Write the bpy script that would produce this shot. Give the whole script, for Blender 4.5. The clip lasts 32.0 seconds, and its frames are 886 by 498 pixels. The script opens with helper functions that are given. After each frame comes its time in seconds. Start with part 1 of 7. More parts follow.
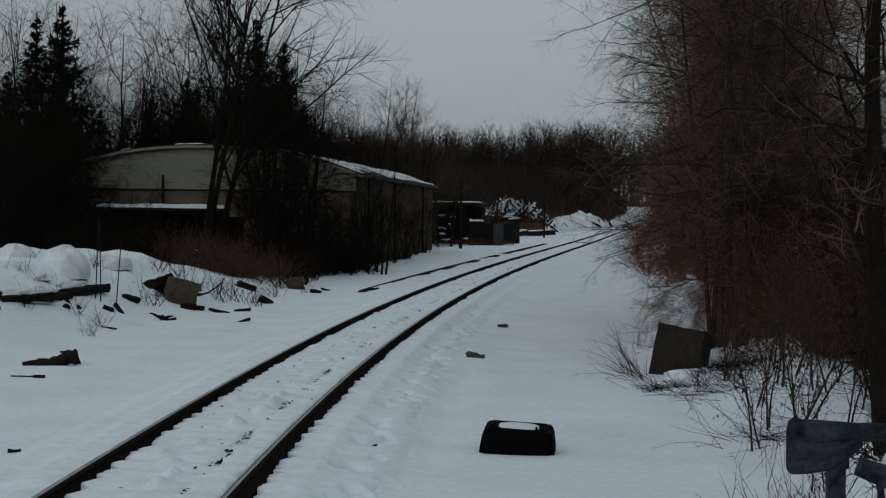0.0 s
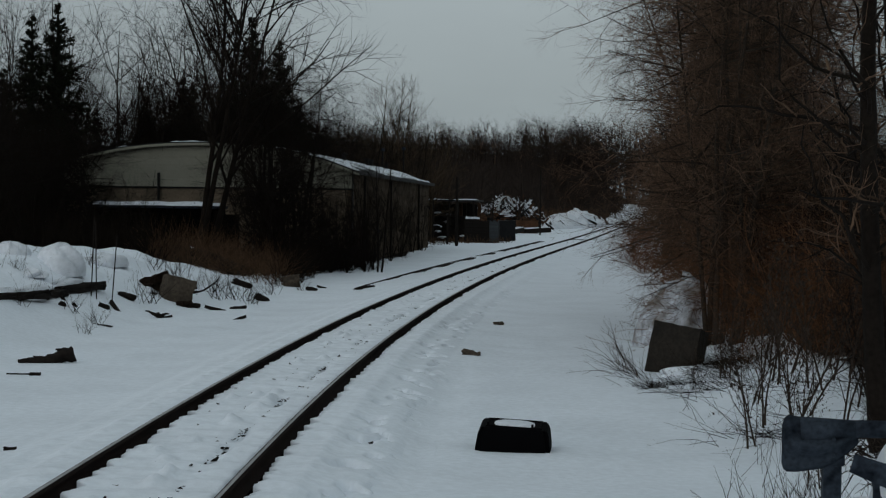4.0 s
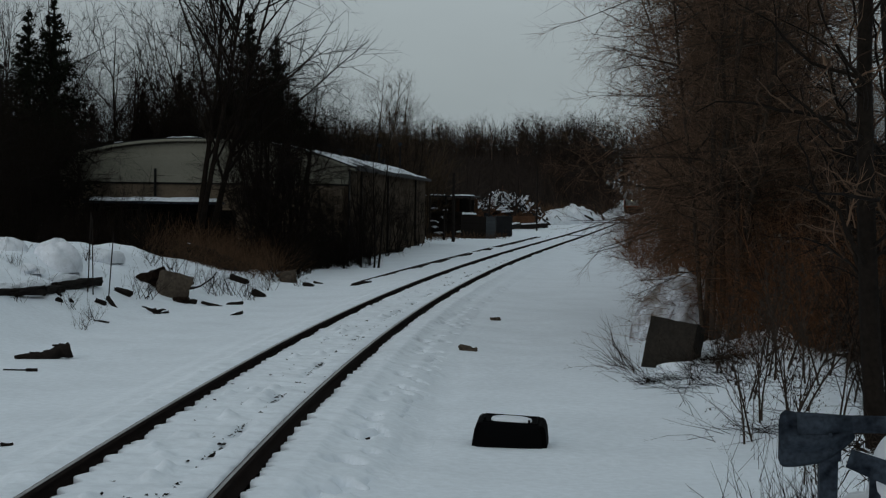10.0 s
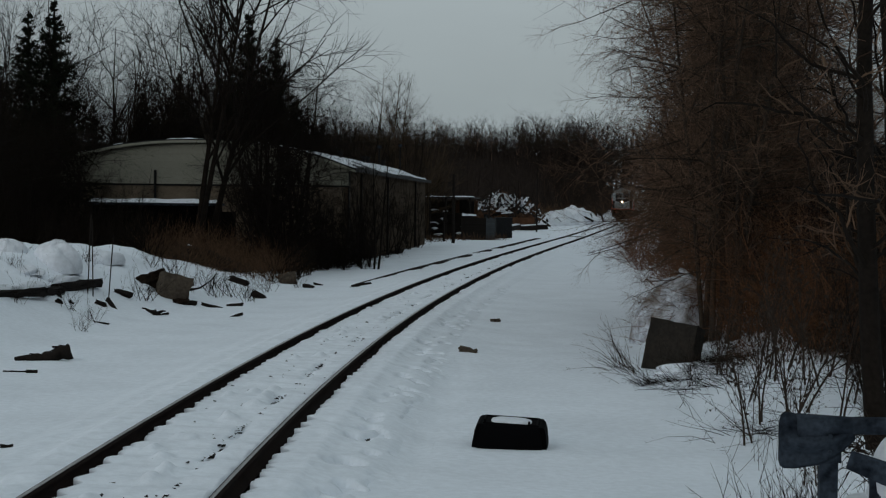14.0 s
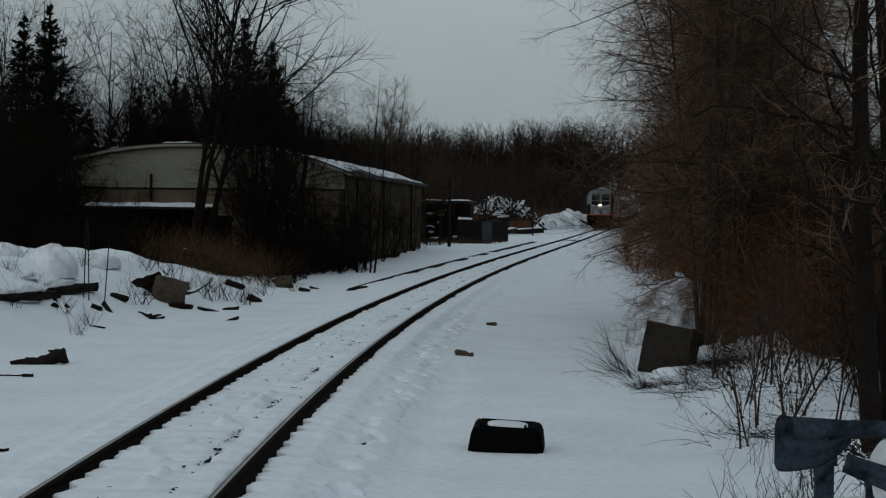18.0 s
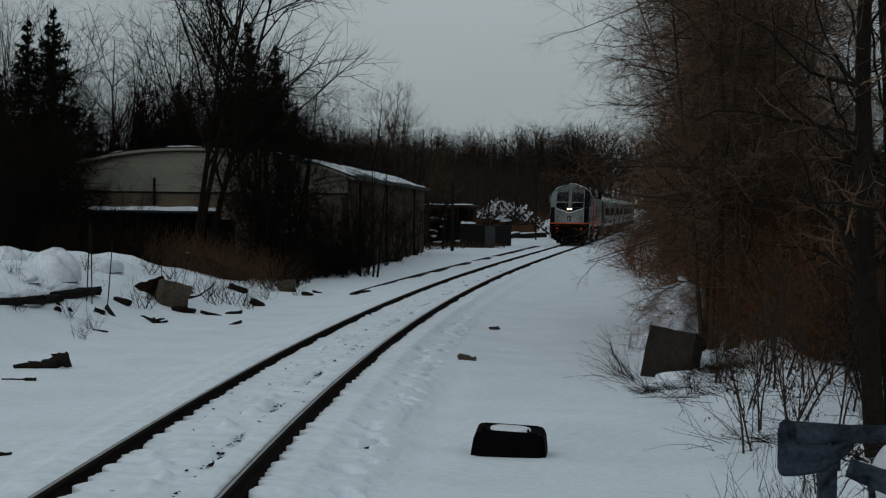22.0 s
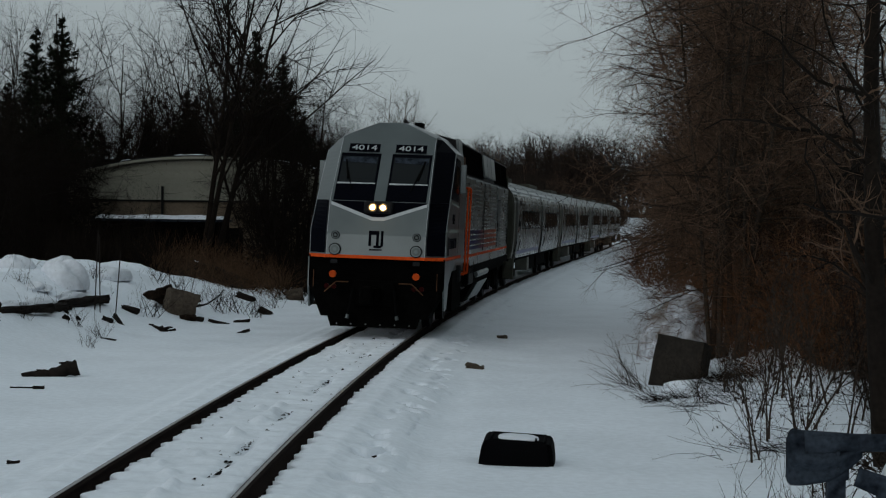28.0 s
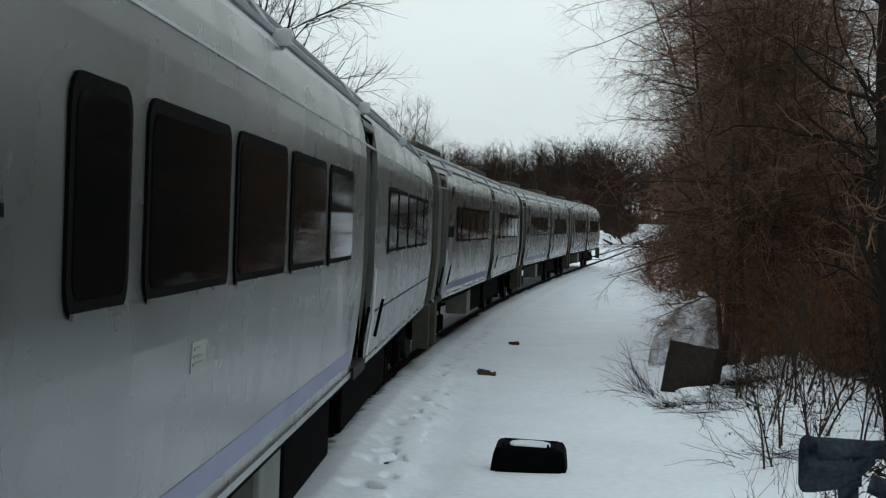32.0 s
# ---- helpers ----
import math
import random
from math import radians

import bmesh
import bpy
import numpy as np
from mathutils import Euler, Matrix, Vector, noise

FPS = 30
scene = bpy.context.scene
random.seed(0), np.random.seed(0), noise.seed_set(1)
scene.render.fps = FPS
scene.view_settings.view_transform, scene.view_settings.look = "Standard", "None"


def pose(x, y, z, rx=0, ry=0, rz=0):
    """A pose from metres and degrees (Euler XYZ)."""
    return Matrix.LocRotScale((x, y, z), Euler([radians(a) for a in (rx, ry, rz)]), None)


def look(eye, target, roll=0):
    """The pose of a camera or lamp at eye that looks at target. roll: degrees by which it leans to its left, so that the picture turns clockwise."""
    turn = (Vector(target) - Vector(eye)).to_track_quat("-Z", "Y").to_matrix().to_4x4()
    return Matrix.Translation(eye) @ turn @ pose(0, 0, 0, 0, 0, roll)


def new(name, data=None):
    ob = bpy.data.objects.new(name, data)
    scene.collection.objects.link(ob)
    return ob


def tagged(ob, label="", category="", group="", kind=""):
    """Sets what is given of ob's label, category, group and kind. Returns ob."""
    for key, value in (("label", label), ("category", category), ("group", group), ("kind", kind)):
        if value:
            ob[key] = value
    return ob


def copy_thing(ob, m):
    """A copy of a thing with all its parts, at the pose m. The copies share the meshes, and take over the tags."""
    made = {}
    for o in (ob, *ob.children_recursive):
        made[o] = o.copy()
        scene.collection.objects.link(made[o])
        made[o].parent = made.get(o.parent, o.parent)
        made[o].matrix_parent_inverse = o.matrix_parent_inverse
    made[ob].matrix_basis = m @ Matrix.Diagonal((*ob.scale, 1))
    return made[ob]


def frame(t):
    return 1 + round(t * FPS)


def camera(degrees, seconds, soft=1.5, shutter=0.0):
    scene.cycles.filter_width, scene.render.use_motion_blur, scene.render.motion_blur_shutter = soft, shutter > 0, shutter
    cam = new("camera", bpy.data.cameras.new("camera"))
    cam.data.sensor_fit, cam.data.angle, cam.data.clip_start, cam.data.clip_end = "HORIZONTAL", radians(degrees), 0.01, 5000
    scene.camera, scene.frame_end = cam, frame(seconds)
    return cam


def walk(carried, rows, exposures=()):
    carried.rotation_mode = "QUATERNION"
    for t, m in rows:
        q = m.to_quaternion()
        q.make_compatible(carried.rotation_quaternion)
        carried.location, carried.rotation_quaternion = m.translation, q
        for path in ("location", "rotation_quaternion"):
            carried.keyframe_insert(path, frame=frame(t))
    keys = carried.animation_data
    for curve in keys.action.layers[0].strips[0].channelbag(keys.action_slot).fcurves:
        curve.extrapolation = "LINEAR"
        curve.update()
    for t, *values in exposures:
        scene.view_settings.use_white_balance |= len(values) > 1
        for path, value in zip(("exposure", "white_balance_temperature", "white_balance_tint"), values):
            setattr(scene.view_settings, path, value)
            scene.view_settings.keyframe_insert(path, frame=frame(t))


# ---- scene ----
# ---------------------------------------------------------------- camera
CLIP = 32.0
EYE = (0.0, 0.0, 2.333)
cam = camera(30.9, CLIP, soft=1.2)
# seconds, turn to the left, tilt, lean (degrees)
PATH = [
    (0, 0.396, -1.327, 0.70), (0.5, 0.438, -1.421, 0.69), (1, 0.412, -1.444, 0.69), (1.5, 0.409, -1.540, 0.70),
    (2, 0.304, -1.492, 0.71), (2.5, 0.265, -1.468, 0.70), (3, 0.263, -1.435, 0.70), (3.5, 0.237, -1.401, 0.70),
    (5.5, 0.308, -1.477, 0.70), (6, 0.242, -1.475, 0.69), (6.5, 0.202, -1.458, 0.68), (7, 0.188, -1.407, 0.68),
    (7.5, 0.191, -1.409, 0.67), (8, 0.217, -1.383, 0.65), (8.5, 0.099, -1.319, 0.65), (9, 0.031, -1.379, 0.68),
    (9.5, 0.039, -1.476, 0.66), (10, 0.129, -1.567, 0.67), (10.5, 0.124, -1.590, 0.67), (11, 0.070, -1.595, 0.66),
    (11.5, 0.049, -1.554, 0.67), (12, 0.019, -1.555, 0.65), (12.5, -0.028, -1.497, 0.67), (13, 0.000, -1.449, 0.64),
    (13.5, 0.031, -1.474, 0.64), (14, 0.128, -1.516, 0.66), (14.5, 0.200, -1.615, 0.65), (16.5, -0.004, -1.500, 0.67),
    (17, -0.029, -1.474, 0.66), (17.5, -0.053, -1.410, 0.64), (18, -0.012, -1.386, 0.62), (18.5, 0.053, -1.420, 0.64),
    (19, 0.093, -1.431, 0.63), (19.5, 0.119, -1.414, 0.64), (20, 0.063, -1.397, 0.66), (20.5, 0.031, -1.371, 0.63),
    (21, 0.063, -1.245, 0.62), (21.5, 0.092, -1.230, 0.64), (22, 0.096, -1.236, 0.67), (22.5, 0.118, -1.215, 0.66),
    (23, 0.249, -1.222, 0.68), (23.5, 0.287, -1.276, 0.70), (24, 0.240, -1.271, 0.70), (24.5, 0.200, -1.229, 0.70),
    (25, 0.149, -1.127, 0.70), (25.5, 0.120, -1.075, 0.69), (27.5, 0.402, -1.014, 0.70), (28, 0.380, -0.933, 0.69),
    (28.5, 0.399, -0.870, 0.68), (29, 0.396, -0.784, 0.68), (29.5, 0.403, -0.718, 0.66), (30, 0.417, -0.714, 0.66),
    (30.5, 0.473, -0.693, 0.67), (31, 0.635, -0.684, 0.66), (31.5, 0.763, -0.723, 0.66), (32, 0.802, -0.709, 0.66),
]



def aim(yaw, tilt, lean):
    a, b = radians(yaw), radians(tilt)
    way = Vector((-math.sin(a) * math.cos(b), math.cos(a) * math.cos(b), math.sin(b)))
    return look(EYE, Vector(EYE) + way * 10, lean)


EXPOSURES = [(t, e, k, 10) for t, e, k in ((0, 0.0, 6320), (28.0, 0.05, 6320), (29.0, 0.30, 6380), (29.5, 0.53, 6430), (30.0, 0.78, 6500), (30.5, 0.95, 6530), (31.0, 1.05, 6540), (31.5, 1.1, 6540), (32, 1.15, 6520))]
walk(cam, [(t, aim(yaw, tilt, lean)) for t, yaw, tilt, lean in PATH], EXPOSURES)

# ---------------------------------------------------------------- sky and sun
world = bpy.data.worlds.new("overcast_sky")
scene.world = world
world.use_nodes = True
wn, wl = world.node_tree.nodes, world.node_tree.links
wn.clear()
sky = wn.new("ShaderNodeTexSky")
sky.sky_type, sky.sun_disc = "NISHITA", False
sky.sun_elevation, sky.sun_rotation = radians(14), radians(215)
sky.air_density, sky.dust_density = 1.0, 4.0
grey = wn.new("ShaderNodeHueSaturation")
grey.inputs["Saturation"].default_value = 0.12
coord = wn.new("ShaderNodeTexCoord")
split = wn.new("ShaderNodeSeparateXYZ")
dome = wn.new("ShaderNodeMapRange")
dome.inputs["From Min"].default_value, dome.inputs["From Max"].default_value = 0.0, 1.0
dome.inputs["To Min"].default_value, dome.inputs["To Max"].default_value = 1.7, 1.97
clouds = wn.new("ShaderNodeTexNoise")
clouds.inputs["Scale"].default_value, clouds.inputs["Detail"].default_value = 3.5, 5.0
stretch = wn.new("ShaderNodeMapping")
stretch.inputs["Scale"].default_value = (1.0, 1.0, 3.0)
cover = wn.new("ShaderNodeMapRange")
cover.inputs["From Min"].default_value, cover.inputs["From Max"].default_value = 0.3, 0.7
cover.inputs["To Min"].default_value, cover.inputs["To Max"].default_value = 0.9, 1.08
both = wn.new("ShaderNodeMath")
both.operation = "MULTIPLY"
tone = wn.new("ShaderNodeMix")
tone.data_type, tone.blend_type = "RGBA", "MULTIPLY"
tone.inputs["Factor"].default_value = 1.0
tone.inputs["B"].default_value = (0.835, 0.975, 0.995, 1)
blend = wn.new("ShaderNodeMix")
blend.data_type = "RGBA"
blend.inputs["Factor"].default_value = 0.12
back = wn.new("ShaderNodeBackground")
back.inputs["Strength"].default_value = 0.2
out = wn.new("ShaderNodeOutputWorld")
wl.new(coord.outputs["Generated"], split.inputs[0])
wl.new(split.outputs["Z"], dome.inputs["Value"])
wl.new(coord.outputs["Generated"], stretch.inputs["Vector"])
wl.new(stretch.outputs["Vector"], clouds.inputs["Vector"])
wl.new(clouds.outputs["Fac"], cover.inputs["Value"])
wl.new(dome.outputs["Result"], both.inputs[0])
wl.new(cover.outputs["Result"], both.inputs[1])
wl.new(both.outputs[0], tone.inputs["A"])
wl.new(sky.outputs[0], grey.inputs["Color"])
wl.new(tone.outputs["Result"], blend.inputs["A"])
wl.new(grey.outputs[0], blend.inputs["B"])
wl.new(blend.outputs["Result"], back.inputs["Color"])
wl.new(back.outputs[0], out.inputs["Surface"])

sun_data = bpy.data.lights.new("sun", "SUN")
sun_data.energy, sun_data.angle, sun_data.color = 0.12, radians(30), (1.0, 0.95, 0.88)
sun = new("sun", sun_data)
sun.matrix_world = look((-40, -50, 40), (0, 30, 0))

# ---------------------------------------------------------------- materials


def mat(name, colour, rough=0.7, metal=0.0, vary=0.15, grain=30.0, blot=1.5, bump=0.2, dist=0.01, other=None, spec=0.5, island=0.0, each=0.0):
    """Grain and blotches over a base colour, with a fine relief; other: the colour of the blotches."""
    m = bpy.data.materials.new(name)
    m.use_nodes = True
    n, l = m.node_tree.nodes, m.node_tree.links
    b = n["Principled BSDF"]
    b.inputs["Metallic"].default_value, b.inputs["Specular IOR Level"].default_value = metal, spec
    tc = n.new("ShaderNodeTexCoord")
    fine, wide = n.new("ShaderNodeTexNoise"), n.new("ShaderNodeTexNoise")
    fine.inputs["Scale"].default_value, fine.inputs["Detail"].default_value = grain, 4
    wide.inputs["Scale"].default_value, wide.inputs["Detail"].default_value = blot, 3
    l.new(tc.outputs["Object"], fine.inputs["Vector"])
    l.new(tc.outputs["Object"], wide.inputs["Vector"])
    ramp = n.new("ShaderNodeMapRange")
    ramp.inputs["From Min"].default_value, ramp.inputs["From Max"].default_value = 0.42, 0.66
    l.new(wide.outputs["Fac"], ramp.inputs["Value"])
    mix = n.new("ShaderNodeMix")
    mix.data_type = "RGBA"
    mix.inputs["A"].default_value = (*colour, 1)
    mix.inputs["B"].default_value = (*(other or [c * (1 - vary) for c in colour]), 1)
    l.new(ramp.outputs["Result"], mix.inputs["Factor"])
    val = n.new("ShaderNodeMapRange")
    val.inputs["From Min"].default_value, val.inputs["From Max"].default_value = 0.3, 0.7
    val.inputs["To Min"].default_value, val.inputs["To Max"].default_value = 1 - vary, 1 + vary
    l.new(fine.outputs["Fac"], val.inputs["Value"])
    hsv = n.new("ShaderNodeHueSaturation")
    l.new(mix.outputs["Result"], hsv.inputs["Color"])
    last = val.outputs["Result"]
    for kind, socket, amount in (("ShaderNodeNewGeometry", "Random Per Island", island), ("ShaderNodeObjectInfo", "Random", each)):
        if amount:
            g, r, k = n.new(kind), n.new("ShaderNodeMapRange"), n.new("ShaderNodeMath")
            r.inputs["To Min"].default_value, r.inputs["To Max"].default_value = 1 - amount, 1 + amount
            k.operation = "MULTIPLY"
            l.new(g.outputs[socket], r.inputs["Value"])
            l.new(r.outputs["Result"], k.inputs[0])
            l.new(last, k.inputs[1])
            last = k.outputs[0]
    l.new(last, hsv.inputs["Value"])
    l.new(hsv.outputs[0], b.inputs["Base Color"])
    rr = n.new("ShaderNodeMapRange")
    rr.inputs["To Min"].default_value, rr.inputs["To Max"].default_value = max(rough - 0.12, 0.03), min(rough + 0.12, 1)
    l.new(fine.outputs["Fac"], rr.inputs["Value"])
    l.new(rr.outputs["Result"], b.inputs["Roughness"])
    if bump:
        bp = n.new("ShaderNodeBump")
        bp.inputs["Strength"].default_value, bp.inputs["Distance"].default_value = bump, dist
        l.new(fine.outputs["Fac"], bp.inputs["Height"])
        l.new(bp.outputs[0], b.inputs["Normal"])
    return m


def glow(name, colour, strength):
    m = bpy.data.materials.new(name)
    m.use_nodes = True
    b = m.node_tree.nodes["Principled BSDF"]
    b.inputs["Base Color"].default_value = (*colour, 1)
    b.inputs["Emission Color"].default_value = (*colour, 1)
    b.inputs["Emission Strength"].default_value = strength
    return m


def fade_paint():
    """Stripes that fade along the locomotive from blue through purple and red to orange."""
    m = mat("fading_stripe_paint", (0.5, 0.5, 0.5), 0.42, vary=0.12, grain=1.5, blot=2, bump=0.0, spec=0.07)
    n, l = m.node_tree.nodes, m.node_tree.links
    b = n["Principled BSDF"]
    tc, sp, mr, cr = n.new("ShaderNodeTexCoord"), n.new("ShaderNodeSeparateXYZ"), n.new("ShaderNodeMapRange"), n.new("ShaderNodeValToRGB")
    l.new(tc.outputs["Object"], sp.inputs[0])
    l.new(sp.outputs["Y"], mr.inputs["Value"])
    mr.inputs["From Min"].default_value, mr.inputs["From Max"].default_value = 4.5, 15.5
    l.new(mr.outputs["Result"], cr.inputs["Fac"])
    stops = [(0.0, (0.012, 0.013, 0.085)), (0.3, (0.016, 0.013, 0.085)), (0.42, (0.10, 0.020, 0.050)), (0.56, (0.27, 0.045, 0.022)), (1.0, (0.40, 0.085, 0.02))]
    while len(cr.color_ramp.elements) < len(stops):
        cr.color_ramp.elements.new(0.5)
    for e, (p, c) in zip(cr.color_ramp.elements, stops):
        e.position, e.color = p, (*c, 1)
    l.new(cr.outputs["Color"], b.inputs["Base Color"])
    return m


SNOW = mat("snow", (0.83, 0.875, 0.94), 0.75, vary=0.05, grain=10, blot=0.6, bump=0.35, dist=0.03, spec=0.15)
OLD_SNOW = mat("crusted_snow", (0.72, 0.75, 0.80), 0.8, vary=0.10, grain=9, blot=1.2, bump=0.6, dist=0.04, spec=0.2)
DUSTED = mat("snow_dusted_earth", (0.52, 0.55, 0.60), 0.9, 0, 0.35, 9, 3.2, bump=0.8, dist=0.05, other=(0.20, 0.18, 0.165), spec=0.1)
RAIL_STEEL = mat("rusty_rail_steel", (0.015, 0.0095, 0.008), 0.85, 0, 0.3, 25, 3, spec=0.05)
RAIL_TOP = mat("worn_rail_head", (0.36, 0.35, 0.35), 0.34, 0.8, 0.25, 20, 2, bump=0.05)
BALLAST = mat("dark_wet_ballast", (0.006, 0.0055, 0.005), 1.0, 0, 0.4, 18, 3, bump=0.9, dist=0.05, spec=0.1)
TIE = mat("creosoted_wood", (0.009, 0.007, 0.006), 0.95, 0, 0.35, 12, 4, bump=0.6, each=0.3, spec=0.06)
BARK = mat("grey_brown_bark", (0.034, 0.026, 0.020), 0.95, 0, 0.35, 18, 2, bump=0.8, dist=0.02, spec=0.06)
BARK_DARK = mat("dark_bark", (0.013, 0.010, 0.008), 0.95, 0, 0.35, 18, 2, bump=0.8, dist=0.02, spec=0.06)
TWIG = mat("grey_twigs", (0.085, 0.053, 0.035), 1.0, 0, 0.2, 5, 0.4, bump=0, island=0.85, spec=0.05)
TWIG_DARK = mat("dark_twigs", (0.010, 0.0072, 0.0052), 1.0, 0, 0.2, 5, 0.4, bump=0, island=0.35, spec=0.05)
TWIG_RED = mat("red_brown_twigs", (0.108, 0.051, 0.025), 1.0, 0, 0.2, 5, 0.5, bump=0, island=0.6, spec=0.05)
TWIG_FAR = mat("brown_grey_far_twigs", (0.029, 0.0215, 0.0175), 1.0, 0, 0.2, 5, 0.05, bump=0, island=0.5, spec=0.04)
TWIG_STEM = mat("brown_sapling_stems", (0.038, 0.028, 0.022), 1.0, 0, 0.2, 5, 0.5, bump=0, island=0.4, spec=0.05)
TWIG_GOLD = mat("straw_brown_twigs", (0.050, 0.035, 0.022), 1.0, 0, 0.2, 5, 0.5, bump=0, island=0.35, spec=0.05)
NEEDLE = mat("dark_fir_needles", (0.008, 0.010, 0.006), 0.95, 0, 0.25, 6, 0.8, bump=0, island=0.4, spec=0.05)
STRAW = mat("dry_brown_grass", (0.085, 0.050, 0.029), 1.0, 0, 0.25, 5, 0.5, bump=0, island=0.5, spec=0.05)
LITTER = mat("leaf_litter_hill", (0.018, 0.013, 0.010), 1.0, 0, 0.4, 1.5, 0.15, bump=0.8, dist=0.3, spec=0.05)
GREY_BOARD = mat("grey_painted_boards", (0.055, 0.060, 0.064), 0.85, 0, 0.3, 12, 1.2, bump=0.4, dist=0.01, spec=0.1)
CONCRETE = mat("weathered_concrete", (0.026, 0.022, 0.018), 0.95, 0, 0.25, 20, 2.2, bump=0.6, other=(0.016, 0.014, 0.012), spec=0.1)
GALV = mat("galvanised_steel", (0.030, 0.038, 0.050), 0.9, 0.0, 0.35, 30, 8, bump=0.4, other=(0.006, 0.008, 0.012), spec=0.05)
BLACK_PLASTIC = mat("black_plastic", (0.0015, 0.0015, 0.002), 0.85, 0, 0.3, 30, 3, bump=0.2, spec=0.05)
SIDING = mat("pale_vinyl_siding", (0.185, 0.183, 0.145), 0.7, 0, 0.08, 8, 0.6, bump=0.1, each=0.05)
MASONRY = mat("tan_block_wall", (0.15, 0.118, 0.085), 0.95, 0, 0.15, 10, 0.8, bump=0.4, other=(0.10, 0.08, 0.058), spec=0.2)
# the tan wall again, darkened to hold the shade of trees beside it
SHADED_SIDE = mat("shaded_brown_wall", (0.070, 0.052, 0.036), 0.95, 0, 0.35, 6, 0.9, bump=0.4, other=(0.032, 0.023, 0.016), spec=0.02)
TRIM = mat("white_painted_trim", (0.6, 0.6, 0.57), 0.6, 0, 0.1, 12, 2, bump=0.1)
DARK_METAL = mat("dark_painted_metal", (0.012, 0.012, 0.013), 0.7, 0.1, 0.3, 12, 2, bump=0.2, spec=0.15)
RUST = mat("rusty_metal", (0.09, 0.045, 0.025), 0.9, 0.2, 0.35, 15, 3, bump=0.5, spec=0.1)
WOOD_OLD = mat("weathered_dark_timber", (0.0149, 0.0118, 0.0099), 0.95, 0, 0.35, 14, 3, bump=0.7, spec=0.1)
SOIL = mat("frozen_dark_earth", (0.020, 0.013, 0.009), 0.95, 0, 0.4, 18, 5, bump=0.9, dist=0.03, spec=0.05)
BLOCK_STONE = mat("brown_grey_stone", (0.075, 0.060, 0.046), 0.95, 0, 0.3, 14, 3, bump=0.8, spec=0.1)
GREY_PAINT = mat("silver_grey_paint", (0.128, 0.143, 0.145), 0.34, 0.7, 0.06, 2, 0.8, bump=0, other=(0.110, 0.124, 0.126), spec=0.3)
LOCO_STEEL = mat("fluted_steel", (0.205, 0.226, 0.222), 0.28, 0.6, 0.06, 0.9, 0.5, bump=0.004, other=(0.19, 0.20, 0.195))
FLUTE = mat("polished_flutes", (0.33, 0.35, 0.34), 0.26, 0.85, 0.10, 1.5, 0.6, bump=0.004)
NAVY = mat("navy_black_paint", (0.0018, 0.0022, 0.0045), 0.45, 0, 0.2, 15, 1, bump=0.02, spec=0.012)
UNDER = mat("black_underframe", (0.0022, 0.0021, 0.002), 0.9, 0, 0.4, 12, 3, bump=0.4, spec=0.015)
ORANGE = mat("orange_paint", (0.56, 0.068, 0.009), 0.6, 0, 0.15, 15, 2, bump=0.02, spec=0.06)
BAND_GREY = mat("greenish_grey_band", (0.235, 0.255, 0.225), 0.5, 0.1, 0.08, 15, 2, bump=0.02, spec=0.3)
REFLECTOR = mat("amber_lamp_reflector", (0.42, 0.27, 0.11), 0.35, 0.6, 0.2, 40, 9, bump=0.3)
PALE_GREY = mat("pale_grey_paint", (0.42, 0.44, 0.45), 0.45, 0.1, 0.06, 15, 2, bump=0.02)
WHITE = mat("white_paint", (0.78, 0.79, 0.78), 0.5, 0, 0.06, 15, 2, bump=0.02)
CAR_STEEL = mat("brushed_car_side", (0.168, 0.177, 0.170), 0.27, 0.75, 0.06, 1.2, 0.35, bump=0, other=(0.138, 0.146, 0.141))
CAR_BAY = mat("olive_grey_bay", (0.105, 0.106, 0.088), 0.5, 0.4, 0.2, 5, 0.8, bump=0.05, other=(0.075, 0.076, 0.062))
TREAD = mat("worn_yellow_tread", (0.17, 0.155, 0.085), 0.8, 0, 0.3, 20, 4, bump=0.3)
CAR_ROOF = mat("ribbed_car_roof", (0.34, 0.36, 0.37), 0.45, 0.6, 0.12, 6, 0.8, bump=0.1)
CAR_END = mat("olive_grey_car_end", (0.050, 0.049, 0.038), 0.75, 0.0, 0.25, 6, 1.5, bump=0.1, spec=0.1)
PALE_BLUE = mat("faded_blue_stripe", (0.17, 0.18, 0.285), 0.5, 0.1, 0.15, 3, 0.8, bump=0.02)
RUBBER = mat("black_rubber", (0.0025, 0.0025, 0.0025), 0.85, 0, 0.2, 20, 3, bump=0.1, spec=0.03)
FADE = fade_paint()
LAMP_LIT = glow("lit_headlamp", (1.0, 0.70, 0.36), 120.0)
LENS_LIT = glow("lit_amber_lens", (1.0, 0.55, 0.20), 0.28)
AMBER = mat("orange_lens", (0.42, 0.055, 0.006), 0.5, 0, 0.1, 20, 2, bump=0, spec=0.06)
RED_LENS = mat("dark_red_lens", (0.02, 0.0015, 0.0015), 0.5, 0, 0.1, 20, 2, bump=0, spec=0.03)


def glass(name, colour, rough, spec=0.5, ior=1.5):
    m = bpy.data.materials.new(name)
    m.use_nodes = True
    b = m.node_tree.nodes["Principled BSDF"]
    b.inputs["Base Color"].default_value, b.inputs["Roughness"].default_value = (*colour, 1), rough
    b.inputs["IOR"].default_value, b.inputs["Specular IOR Level"].default_value = ior, spec
    return m


